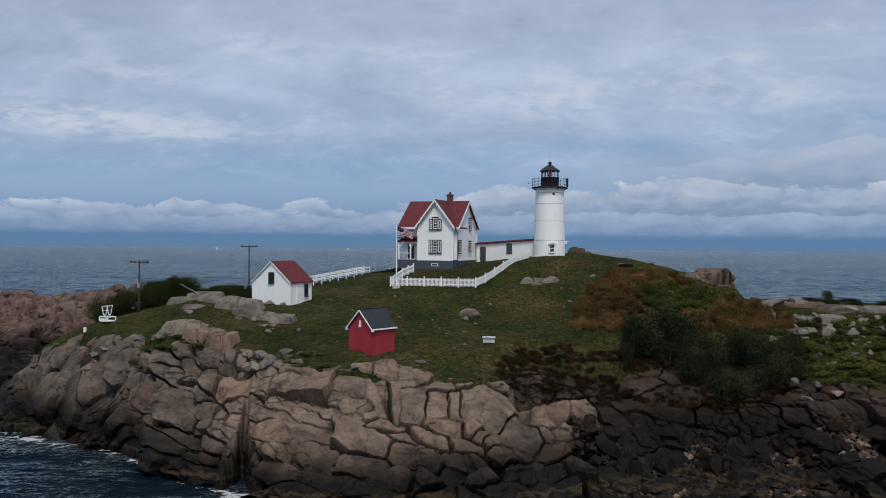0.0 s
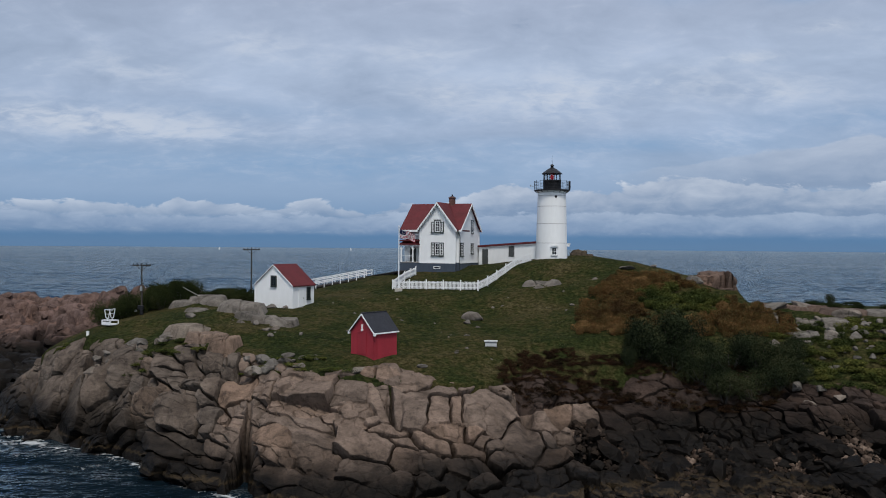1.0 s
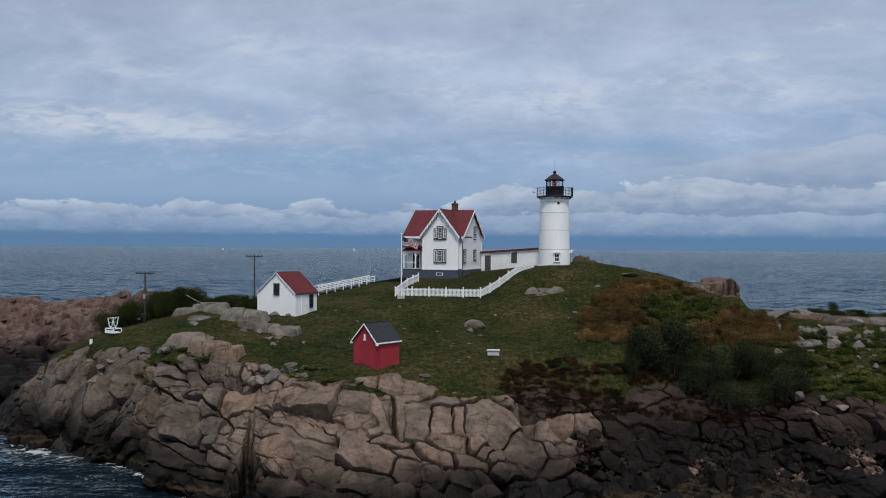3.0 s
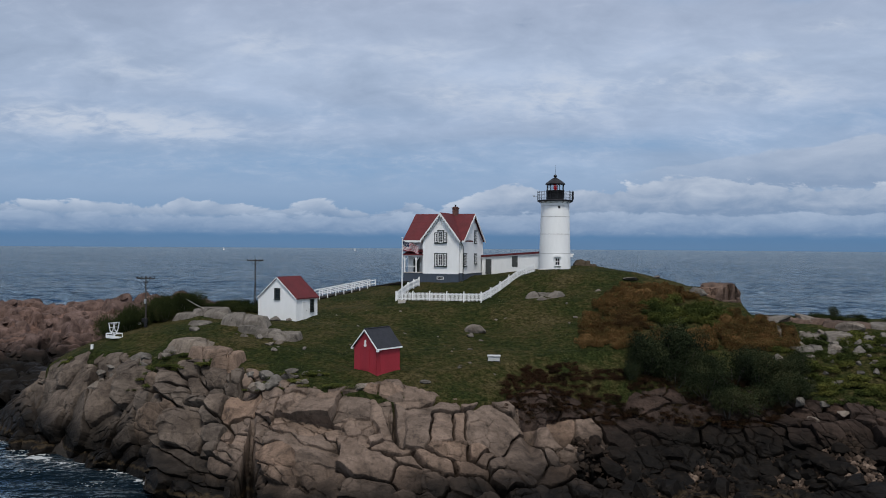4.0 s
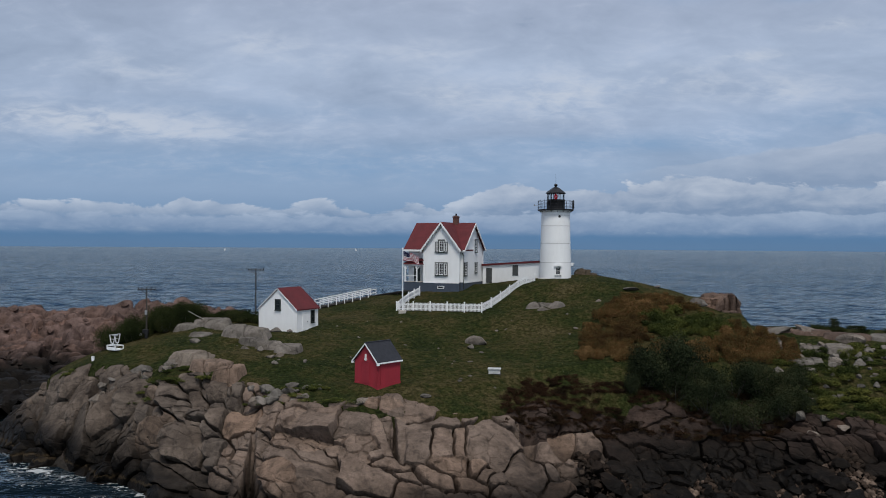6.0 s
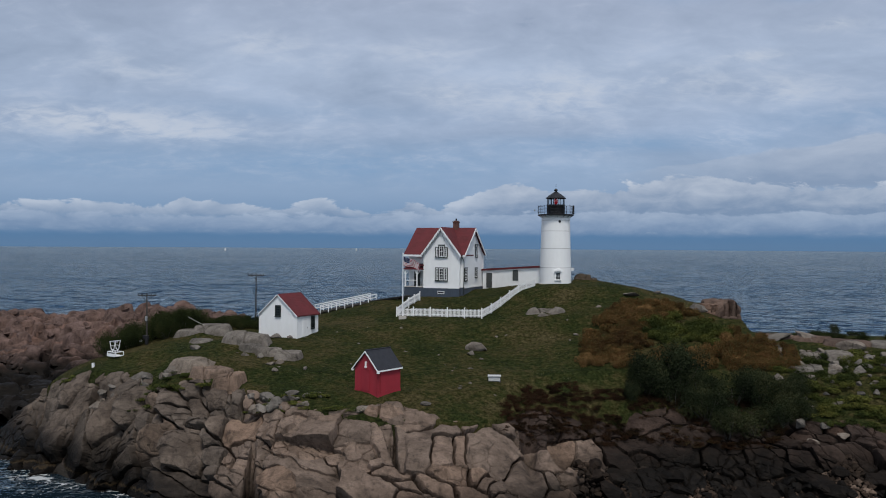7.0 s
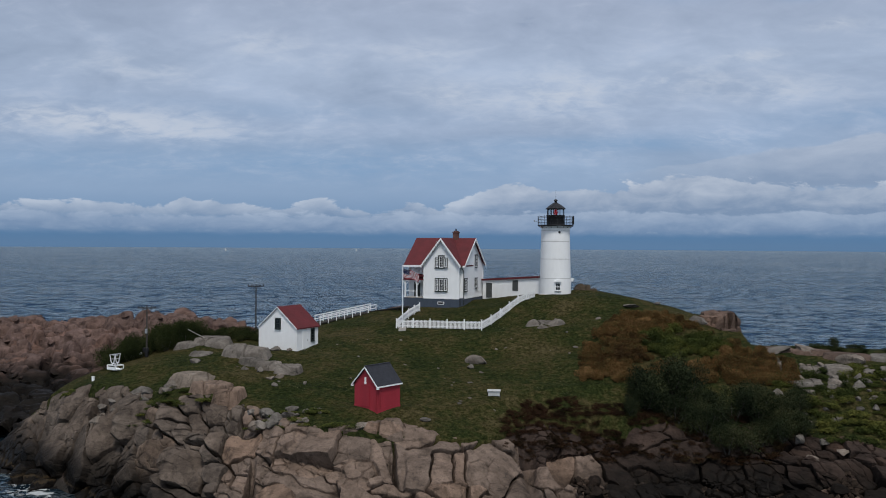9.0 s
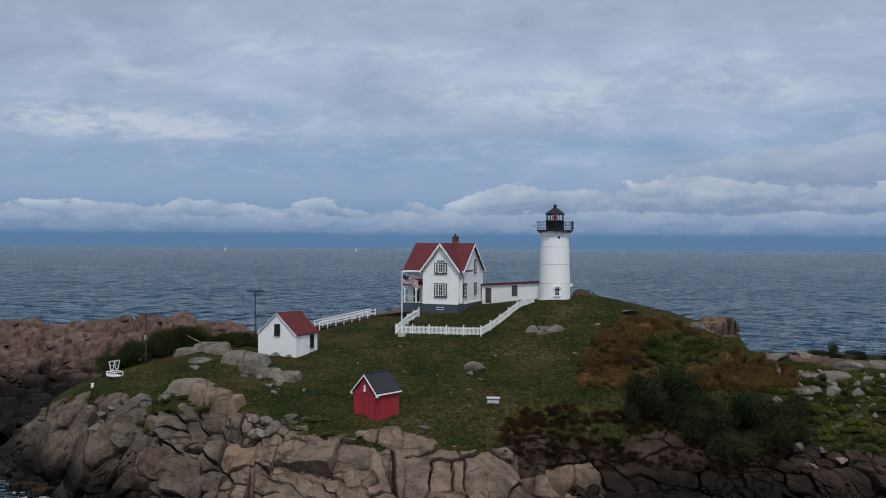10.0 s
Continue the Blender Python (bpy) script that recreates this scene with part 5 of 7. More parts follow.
    rod(bm, (5.3, 0.25, 5.7), (5.5, 0.55, 5.2), 0.05), rod(bm, (5.5, 0.55, 5.2), (5.5, 0.55, 0.7), 0.05)
    part("downpipe", bm, M_TRIM, o, "dark downpipe")
    # porch
    part("porch_roof", prism([(XL - 0.3, 4.45), (0, 4.45), (0, 4.6), (XL - 0.3, 4.6)], -0.1, 1.6), M_ROOF, o)
    bm = bmesh.new()
    v = [bm.verts.new(p) for p in ((XL - 0.25, -0.1, 4.05), (0, -0.1, 4.05), (0, 1.6, 4.75), (XL + 0.2, 1.6, 4.75), (XL - 0.25, -0.1, 3.95), (0, -0.1, 3.95), (0, 1.6, 4.65), (XL + 0.2, 1.6, 4.65))]
    for f in ((0, 1, 2, 3), (7, 6, 5, 4), (0, 4, 5, 1), (1, 5, 6, 2), (2, 6, 7, 3), (3, 7, 4, 0)):
        bm.faces.new([v[i] for i in f])
    part("porch_roof", bm, M_ROOF, o)
    for x in (XL, -1.1):
        post = part("porch_post", boxes((x - 0.08, x + 0.08, 0.05, 0.21, F, 3.95), (x - 0.11, x + 0.11, 0.02, 0.24, F, F + 0.12)), M_WHITE, o)
        bm = bmesh.new()
        beam(bm, (x, 0.13, 3.2), (x + 0.55, 0.13, 3.85), 0.08), beam(bm, (x, 0.13, 3.2), (x - 0.3, 0.13, 3.85), 0.08)
        part("bracket", bm, M_WHITE, post)
    part("porch_beam", boxes((XL - 0.1, 0, 0.03, 0.23, 3.8, 4.0)), M_WHITE, o)
    part("porch_floor", boxes((XL - 0.2, 0, 0.05, 1.6, F - 0.06, F + 0.03)), M_STONE, o)
    door(o, pose(-1.6, 1.55, F), 0.95, 2.05, M_TRIM)
    part("porch_rail", boxes((XL, -1.1, 0.1, 0.16, F + 0.8, F + 0.88)), M_WHITE, o)
    return o


keepers_house()


# ---- lighthouse tower ----
def lighthouse():
    o = thing("lighthouse", pose(14.63, 115.95, 17.0), "white conical iron lighthouse tower with black lantern room", "lighthouse")
    r = lambda z: 2.15 - (2.15 - 1.9) * z / 9.4
    part("base_ring", lathe([(2.3, -0.8), (2.3, 0.12), (2.2, 0.2)]), M_STONE, o, smooth=True)
    seams = [0.15, 2.35, 4.95, 7.3, 8.75, 9.35]
    for a, b in zip(seams, seams[1:]):
        part("plate_course", lathe([(r(a), a), (r(b), b)]), M_WHITE, o, smooth=True)
        part("flange", lathe([(r(b) + 0.012, b - 0.035), (r(b) + 0.012, b + 0.015)]), M_SEAM_SHADE, o, "flange between the iron courses, its shadow line coloured grey", smooth=True)
    # gallery
    part("cornice", lathe([(1.92, 9.1), (1.98, 9.18), (2.1, 9.32), (2.1, 9.36)]), M_WHITE, o, smooth=True)
    g = part("gallery_deck", lathe([(2.0, 9.36), (2.42, 9.4), (2.44, 9.5), (2.38, 9.56)]), M_BLACK, o, smooth=True)
    for i in range(16):
        a = 2 * math.pi * i / 16
        c, s_ = math.cos(a), math.sin(a)
        bm = bmesh.new()
        beam(bm, (1.95 * c, 1.95 * s_, 9.14), (2.34 * c, 2.34 * s_, 9.38), 0.05)
        part("bracket", bm, M_BLACK, g)
        bm = bmesh.new()
        rod(bm, (2.4 * c, 2.4 * s_, 9.5), (2.4 * c, 2.4 * s_, 10.68), 0.028, seg=6)
        rod(bm, (2.4 * c, 2.4 * s_, 10.68), (2.4 * c, 2.4 * s_, 10.8), 0.05, 0.02, 6)
        part("baluster", bm, M_BLACK, g)
    for z in (9.85, 10.25, 10.65):
        bm = bmesh.new()
        for i in range(32):
            a, b = 2 * math.pi * i / 32, 2 * math.pi * (i + 1) / 32
            rod(bm, (2.4 * math.cos(a), 2.4 * math.sin(a), z), (2.4 * math.cos(b), 2.4 * math.sin(b), z), 0.022, seg=5)
        part("handrail", bm, M_BLACK, g)
    # equipment boxes on the gallery rail
    part("fog_signal", boxes((2.2, 2.46, -0.5, -0.2, 9.6, 10.75), bevel=0.02), M_BLACK, o, "black fog signal box")
    bm = bmesh.new()
    rod(bm, (-2.5, -0.4, 10.0), (-3.0, -0.5, 10.05), 0.03, seg=6), rod(bm, (-2.95, -0.5, 9.98), (-2.95, -0.5, 10.2), 0.09)
    part("side_lamp", bm, M_GREYM, o)
    # lantern room
    part("parapet", lathe([(1.22, 9.5), (1.22, 10.75), (1.26, 10.8), (1.26, 10.88)], 24), M_BLACK, o, smooth=True)
    n = 8
    for i in range(n):
        a, b = 2 * math.pi * (i + 0.5) / n, 2 * math.pi * (i + 1.5) / n
        pa, pb = (1.16 * math.cos(a), 1.16 * math.sin(a)), (1.16 * math.cos(b), 1.16 * math.sin(b))
        bm = bmesh.new()
        rod(bm, (*pa, 10.85), (*pa, 11.75), 0.05, seg=6)
        part("mullion", bm, M_BLACK, o)
        bm = bmesh.new()
        vs = [bm.verts.new(p) for p in ((*pa, 10.88), (*pb, 10.88), (*pb, 11.72), (*pa, 11.72))]
        bm.faces.new(vs)
        part("lantern_pane", bm, M_CLEAR, o, "clear lantern glazing")
    part("lantern_floor", lathe([(1.15, 10.8), (1.15, 10.86)], 24), M_BLACK, o)
    lens = part("lens", lathe([(0.12, 10.86), (0.2, 11.0), (0.25, 11.2), (0.25, 11.4), (0.2, 11.55), (0.1, 11.65)], 20), M_LENS, o, "glowing red lens", smooth=True)
    part("pedestal", lathe([(0.22, 10.85), (0.14, 10.95)], 12), M_BLACK, lens)
    roof = part("lantern_roof", lathe([(1.2, 11.68), (1.36, 11.7), (1.38, 11.78), (1.0, 12.1), (0.55, 12.42), (0.22, 12.62), (0.12, 12.68)], 16), M_BLACK, o, "black conical lantern roof")
    part("ventilator_ball", lathe([(0.1, 12.66), (0.2, 12.74), (0.25, 12.86), (0.2, 12.98), (0.08, 13.06)], 16), M_BLACK, roof, smooth=True)
    part("lightning_rod", rod(bmesh.new(), (0, 0, 13.0), (0, 0, 14.4), 0.022, 0.008, 6), M_BLACK, roof)
    # porthole and window
    part("porthole", lathe([(0.17, -0.02), (0.17, 0.06), (0.1, 0.07)], 16), M_BLACK, o).matrix_basis = Matrix.Translation((0.3, -1.88, 8.55)) @ Matrix.Rotation(radians(90), 4, "X") @ Matrix.Rotation(radians(-9), 4, "Y")
    w = window(o, Matrix.Translation((0.1, -2.13, 1.25)), 0.72, 1.08, 1, 2, 2, 0.06, ears=False)
    for ob in w.children:
        if ob.name.startswith("frame"):
            ob.data.materials[0] = M_WHITE
    part("hood", prism([(-0.5, 0.6), (-0.42, 0.78), (-0.2, 0.9), (0, 0.94), (0.2, 0.9), (0.42, 0.78), (0.5, 0.6), (0.3, 0.6), (0, 0.68), (-0.3, 0.6)], -0.24, 0.05), M_WHITE, w, "white arched window hood")
    part("hood", boxes((1.95, 2.5, -0.5, 0.5, 2.15, 2.3), (2.0, 2.4, -0.45, 0.45, 1.9, 2.15)), M_WHITE, o, "white door hood on the tower's seaward side")
    return o


def clear_glass():
    m, n = material("lantern_glass")
    clear = n.add("ShaderNodeBsdfTransparent", {"Color": (0.93, 0.95, 0.96, 1)})
    gloss = n.add("ShaderNodeBsdfGlossy", {"Roughness": 0.03})
    f = n.math("MULTIPLY", n.add("ShaderNodeFresnel", {"IOR": 1.45}), 0.8)
    n.add("ShaderNodeOutputMaterial", {"Surface": n.add("ShaderNodeMixShader", {0: f, 1: clear, 2: gloss})})
    return m


def lens_glow():
    m, n = material("red_lens")
    finish(n, (0.25, 0.015, 0.02, 1), 0.2, **{"Emission Color": (1.0, 0.03, 0.05, 1), "Emission Strength": 0.12})
    return m


M_CLEAR, M_LENS = clear_glass(), lens_glow()
lighthouse()


# ---- covered passage between house and tower ----
def wall_pair(ln):
    bm = prism([(0, -0.6), (ln, -0.6), (ln, 2.95), (0, 2.3)], 0, 0.15)
    back = prism([(0, -0.6), (ln, -0.6), (ln, 2.95), (0, 2.3)], 1.7, 1.85)
    tmp = bpy.data.meshes.new("tmp")
    back.to_mesh(tmp)
    bm.from_mesh(tmp)
    bpy.data.meshes.remove(tmp)
    return bm


def passage():
    a, b = Vector((4.95, 121.2, 16.2)), Vector((13.0, 116.6, 16.2))
    d = (b - a)
    ln = math.hypot(d.x, d.y)
    o = thing("covered_passage", pose(a.x, a.y, 16.38, 0, 0, math.degrees(math.atan2(d.y, d.x))), "low white boarded passage with a red roof edge", "passage")
    part("wall", wall_pair(ln), M_WHITE, o)
    part("siding", clapboards(ln, 0, 2.8, 0.0, cut=lambda z: (max(0, (z - 2.2) / 0.65 * ln), ln)), M_WHITE, o, kind="stuff")
    part("roof", prism([(-0.1, 2.3), (ln + 0.1, 2.95), (ln + 0.1, 3.22), (-0.1, 2.57)], -0.22, 2.05), M_ROOF, o, "red roof with a thin red fascia")
    part("eave", prism([(0, 2.16), (ln, 2.78), (ln, 2.93), (0, 2.3)], -0.1, 0.0), M_WHITE, o)
    door(o, pose(1.05, -0.02, -0.1), 0.95, 2.15, M_GREYDOOR, "grey-green boarded door")
    door(o, pose(5.15, -0.02, 1.0), 0.9, 1.6, M_GREYDOOR, "grey-green boarded door")
    return o


M_GREYDOOR = plain("grey_green_paint", (0.055, 0.06, 0.06), 0.6)
passage()


# ---- sheds ----
def white_shed():
    o = thing("white_shed", pose(-16.9, 95.45, 11.7, 0, 0, -27), "small white boarded shed with a red shingled roof", "shed")
    W, D, E, R = 5.3, 4.05, 2.62, 4.85
    part("wall", prism([(-W, -0.5), (0, -0.5), (0, E), (-W / 2, R - 0.1), (-W, E)], 0, D), M_WHITE, o)
    s = (R - E) / (W / 2)
    b = clapboards(0, 0, R - 0.25, 0, cut=lambda z: (-W, 0) if z < E else (-W + (z - E) / s, -(z - E) / s))
    part("siding", b, M_WHITE, o, kind="stuff")
    b = clapboards(0, 0, E, 0, cut=lambda z: (0, D))
    bmesh.ops.transform(b, matrix=Matrix.Rotation(radians(90), 4, "Z"), verts=b.verts)
    part("siding", b, M_WHITE, o, kind="stuff")
    for slab in gable_roof(-W - 0.18, 0.18, -0.14, D + 0.15, E - 0.08, R + 0.08, "y", 0.12):
        part("roof", slab, M_ROOF, o, "red shingled roof slope")
    for lo in (-W - 0.18, 0.18):
        shingle_courses(-0.14, D + 0.15, lo, -W / 2, E - 0.08, R + 0.08, "y", 14, M_ROOF, o)
    for sx in (-1, 1):
        bm = bmesh.new()
        beam(bm, (-W / 2, -0.17, R), (-W / 2 + sx * (W / 2 + 0.15), -0.17, E - 0.15), 0.04, 0.09)
        part("rake_board", bm, M_WHITE, o)
    for x in (-W, 0):
        part("corner_board", boxes((x - 0.07, x + 0.07, -0.06, 0.08, -0.1, E)), M_WHITE, o)
    window(o, pose(-W / 2 + 0.02, -0.03, 3.0), 0.68, 1.15, 1, 4, 2, 0.07, ears=False, sash=M_TRIM)
    side = Matrix.Rotation(radians(90), 4, "Z")
    window(o, Matrix.Translation((0.03, 2.95, 1.6)) @ side, 0.56, 1.35, 1, 4, 2, 0.07, ears=False, sash=M_TRIM)
    door(o, Matrix.Translation((0.03, 1.6, 0.1)) @ side, 0.85, 1.95, M_WHITE, "white plank door")
    part("step", boxes((0.05, 0.55, 1.1, 2.1, -0.4, 0.06)), M_STONE, o)
    return o


def red_shed():
    o = thing("red_shed", pose(-6.12, 76.1, 8.95, 0, 0, -40), "small red painted brick shed with black shingle roof", "shed")
    W, D, E, R = 2.95, 2.95, 2.1, 3.72
    part("wall", prism([(-W, -0.1), (0, -0.1), (0, E), (-W / 2, R - 0.12), (-W, E)], 0, D), M_RED, o, "red painted brick walls")
    part("plinth", boxes((-W - 0.02, 0.02, -0.02, D + 0.02, -1.2, 0.14)), M_RED, o)
    for slab in gable_roof(-W - 0.15, 0.15, -0.16, D + 0.14, E - 0.02, R + 0.06, "y", 0.1):
        part("roof", slab, M_SLATE, o, "black asphalt-shingled roof slope")
    for lo in (-W - 0.15, 0.15):
        shingle_courses(-0.16, D + 0.14, lo, -W / 2, E - 0.02, R + 0.06, "y", 12, M_SLATE, o)
    for sx in (-1, 1):
        bm = bmesh.new()
        x1 = -W / 2 + sx * (W / 2 + 0.17)
        beam(bm, (-W / 2, -0.18, R - 0.04), (x1, -0.18, E - 0.1), 0.05, 0.1)
        part("rake_board", bm, M_WHITE, o)
        part("rake_return", boxes((x1 - 0.1, x1 + 0.1, -0.2, -0.02, E - 0.28, E - 0.1)), M_WHITE, o)
        part("fascia", boxes((x1 - 0.03, x1 + 0.03, -0.15, D + 0.14, E - 0.15, E - 0.03)), M_WHITE, o)
    part("ridge_cap", boxes((-W / 2 - 0.08, -W / 2 + 0.08, -0.17, D + 0.15, R + 0.05, R + 0.11)), M_SLATE, o)
    part("wall_lamp", boxes((-W / 2 - 0.06, -W / 2 + 0.06, -0.12, 0.0, 2.15, 2.75), (-W / 2 - 0.11, -W / 2 + 0.11, -0.14, 0.0, 2.2, 2.32)), M_WHITE, o, "narrow white vent in the gable")
    dr = new("door")
    dr.parent = o
    dr.matrix_basis = pose(-1.55, -0.02, 0.1)
    part("leaf", boxes((-0.5, 0.5, -0.03, 0.02, 0, 1.9)), M_RED, dr, "red plank door")
    part("frame", boxes((-0.58, -0.5, -0.05, 0.02, 0, 1.98), (0.5, 0.58, -0.05, 0.02, 0, 1.98), (-0.5, 0.5, -0.05, 0.02, 1.9, 1.98)), M_RED, dr)
    part("corner_pipe", rod(bmesh.new(), (-0.12, -0.07, 0.1), (-0.12, -0.07, E - 0.2), 0.035, seg=8), M_RED, o)
    part("conduit", rod(bmesh.new(), (0.06, 0.35, 0.1), (0.06, 0.35, E - 0.2), 0.03, seg=8), M_RED, o)
    return o


white_shed()
red_shed()


# ---- fences, railings, poles ----
_bm = prism([(-0.047, 0.06), (0.047, 0.06), (0.047, 0.95), (0, 1.03), (-0.047, 0.95)], -0.012, 0.012)
PICKET = bpy.data.meshes.new("picket")
_bm.to_mesh(PICKET), _bm.free()
PICKET.materials.append(M_WHITE)


def fence_run(points, name="picket_fence"):
    """A white picket fence over a line of (x, y) posts."""
    o = thing(name, pose(points[0][0], points[0][1], height(*points[0])), "white picket fence with square posts on the turf", "fence", group="picket fence")
    base = Vector((points[0][0], points[0][1], height(*points[0])))
    for (x0, y0), (x1, y1) in zip(points, points[1:]):
        ln = math.hypot(x1 - x0, y1 - y0)
        bays = max(1, round(ln / 2.2))
        for b in range(bays):
            p = Vector((x0 + (x1 - x0) * b / bays, y0 + (y1 - y0) * b / bays, 0))
            q = Vector((x0 + (x1 - x0) * (b + 1) / bays, y0 + (y1 - y0) * (b + 1) / bays, 0))
            p.z, q.z = height(p.x, p.y), height(q.x, q.y)
            p, q = p - base, q - base
            bm = bmesh.new()
            beam(bm, p + Vector((0, 0, -0.3)), p + Vector((0, 0, 1.12)), 0.13)
            beam(bm, p + Vector((0, 0, 1.12)), p + Vector((0, 0, 1.2)), 0.17)
            part("post", bm, M_WHITE, o)
            for h in (0.28, 0.82):
                bm = bmesh.new()
                beam(bm, p + Vector((0, 0, h)), q + Vector((0, 0, h)), 0.05, 0.09)
                part("rail", bm, M_WHITE, o)
            n = max(3, int((q - p).length / 0.16))
            out = Vector(((q - p).y, -(q - p).x, 0)).normalized() * 0.05
            turn = math.atan2((q - p).y, (q - p).x)
            for i in range(n):
                slat = new("picket", PICKET)
                slat.parent = o
                slat.matrix_basis = Matrix.Translation(p.lerp(q, (i + 0.5) / n) + out) @ Matrix.Rotation(turn, 4, "Z")
    bm = bmesh.new()
    e = Vector((points[-1][0], points[-1][1], height(*points[-1]))) - base
    beam(bm, e + Vector((0, 0, -0.3)), e + Vector((0, 0, 1.12)), 0.13)
    part("post", bm, M_WHITE, o)
    return o


fence_run([(-3.7, 112.6), (-6.25, 104.6), (4.15, 102.5), (11.5, 112.6)])


def boardwalk():
    a, b, c = Vector((-17.3, 113.0, 13.25)), Vector((-10.3, 117.6, 14.55)), Vector((-5.4, 114.2, 15.5))
    o = thing("boardwalk", Matrix.Translation(a), "raised grey plank walk with a white handrail", "boardwalk")
    for p, q in ((a, b), (b, c)):
        d = q - p
        n = int(d.length / 0.3)
        sidev = Vector((d.y, -d.x, 0)).normalized() * 0.75
        bm = bmesh.new()
        for s in (-0.6, 0.6):
            beam(bm, p - a + sidev * s + Vector((0, 0, -0.14)), q - a + sidev * s + Vector((0, 0, -0.14)), 0.08, 0.16)
        part("underframe", bm, M_WOOD, o)
        for i in range(n):
            m = p.lerp(q, (i + 0.5) / n) - a
            bm = bmesh.new()
            beam(bm, m - sidev, m + sidev, 0.26, 0.05)
            part("plank", bm, M_WOOD, o)
        for i in range(0, n, 8):
            m = p.lerp(q, i / n) - a
            bm = bmesh.new()
            for s in (-1, 1):
                beam(bm, m + sidev * s * 0.8 + Vector((0, 0, -1.6)), m + sidev * s * 0.8, 0.1)
            part("pile", bm, M_WOOD, o)
    d = b - a
    sidev = Vector((d.y, -d.x, 0)).normalized() * 0.8
    for s in (-1, 1):
        for h in (0.5, 0.95):
            bm = bmesh.new()
            beam(bm, sidev * s + Vector((0, 0, h)), d + sidev * s + Vector((0, 0, h)), 0.05, 0.12)
            part("handrail", bm, M_WHITE, o)
        for i in range(8):
            bm = bmesh.new()
            m = d * (i / 7) + sidev * s
            beam(bm, m + Vector((0, 0, -0.2)), m + Vector((0, 0, 1.02)), 0.1)
            part("post", bm, M_WHITE, o)
    return o


boardwalk()


def flag_cloth(o, m):
    """Thirteen stripes and a canton, hanging from the halyard and stirred by the wind."""
    L, H = 2.1, 1.1
    def bend(u, v):
        x = u * L
        return Vector((x * 0.9, 0.14 * math.sin(x * 4.2 + v * 1.8) * min(1, x), -v * H * (1 - 0.08 * x) - 0.34 * x - 0.07 * math.sin(x * 4.0)))
    fl = new("flag")
    fl.parent = o
    fl.matrix_basis = m
    for k in range(13):
        u0 = 0.4 if k < 7 else 0.0
        bm = bmesh.new()
        cols = 20
        rows = [[bm.verts.new(bend(u0 + (1 - u0) * i / cols, (k + j) / 13)) for i in range(cols + 1)] for j in (0, 1)]
        for i in range(cols):
            bm.faces.new((rows[0][i], rows[0][i + 1], rows[1][i + 1], rows[1][i]))
        bmesh.ops.solidify(bm, geom=bm.faces[:], thickness=0.006)
        part("stripe", bm, M_FLAGR if k % 2 == 0 else M_WHITE, fl)
    bm = bmesh.new()
    g = [[bm.verts.new(bend(0.4 * i / 10, 7 / 13 * j / 6)) for i in range(11)] for j in range(7)]
    for j in range(6):
        for i in range(10):
            bm.faces.new((g[j][i], g[j][i + 1], g[j + 1][i + 1], g[j + 1][i]))
    bmesh.ops.solidify(bm, geom=bm.faces[:], thickness=0.006)
    canton = part("canton", bm, M_FLAGB, fl)
    bm = bmesh.new()
    for j in range(5):
        for i in range(6):
            c = bend(0.4 * (i + 0.5) / 6, 7 / 13 * (j + 0.5) / 5) + Vector((0, -0.012, 0))
            bmesh.ops.create_circle(bm, cap_ends=True, segments=5, radius=0.018, matrix=Matrix.Translation(c) @ Matrix.Rotation(radians(90), 4, "X"))
    part("stars", bm, M_WHITE, canton)


M_FLAGR = plain("red_bunting", (0.36, 0.02, 0.04), 0.8)
M_FLAGB = plain("blue_bunting", (0.012, 0.018, 0.07), 0.8)


def flagpole():
    o = thing("flagpole", pose(-5.45, 103.4, height(-5.45, 103.4)), "tall white flagpole with a striped flag on a stone base", "flagpole")
    part("base", boxes((-0.45, 0.45, -0.45, 0.45, -0.6, 0.35), bevel=0.04), M_STONE, o)
    part("pole", rod(bmesh.new(), (0, 0, 0.3), (0, 0, 7.8), 0.08, 0.05, 12), M_WHITE, o)
    part("finial", lathe([(0.05, 7.8), (0.1, 7.87), (0.05, 7.95)], 10), M_WHITE, o)
    flag_cloth(o, Matrix.Translation((0.08, 0, 7.6)))


flagpole()


def utility_pole(x, y, top, arm, group="utility poles", turn=0.0):
    z = height(x, y)
    o = thing("utility_pole", pose(x, y, z - 0.3, 0, 0, turn), "weathered wooden utility pole with a crossarm", "utility pole", group)
    h = top - z + 0.3
    part("pole", rod(bmesh.new(), (0, 0, 0), (0, 0, h), 0.1, 0.07, 10), M_WOOD, o)
    part("crossarm", boxes((-arm, arm, -0.06, 0.06, h - 0.35, h - 0.22)), M_WOOD, o)
    for i in (-1, -0.55, 0.55, 1):
        part("insulator", rod(bmesh.new(), (i * (arm - 0.1), 0, h - 0.22), (i * (arm - 0.1), 0, h - 0.04), 0.06, 0.045, 8), M_BLACK, o)
    bm = bmesh.new()
    beam(bm, (0, 0, h - 0.95), (arm * 0.6, 0, h - 0.3), 0.04), beam(bm, (0, 0, h - 0.95), (-arm * 0.6, 0, h - 0.3), 0.04)
    part("brace", bm, M_WOOD, o)
    return o, h


p1, h1 = utility_pole(-34.2, 96.5, 16.65, 1.05)
part("winch_box", boxes((-0.35, 0.3, -0.35, -0.1, 0.9, 1.35), (-0.1, 0.25, -0.35, -0.1, 0.3, 0.9), bevel=0.03), M_BLACK, p1, "dark winch box")
part("switch_box", boxes((-0.12, 0.12, -0.3, -0.1, 3.0, 3.5), bevel=0.02), M_GREYM, p1)
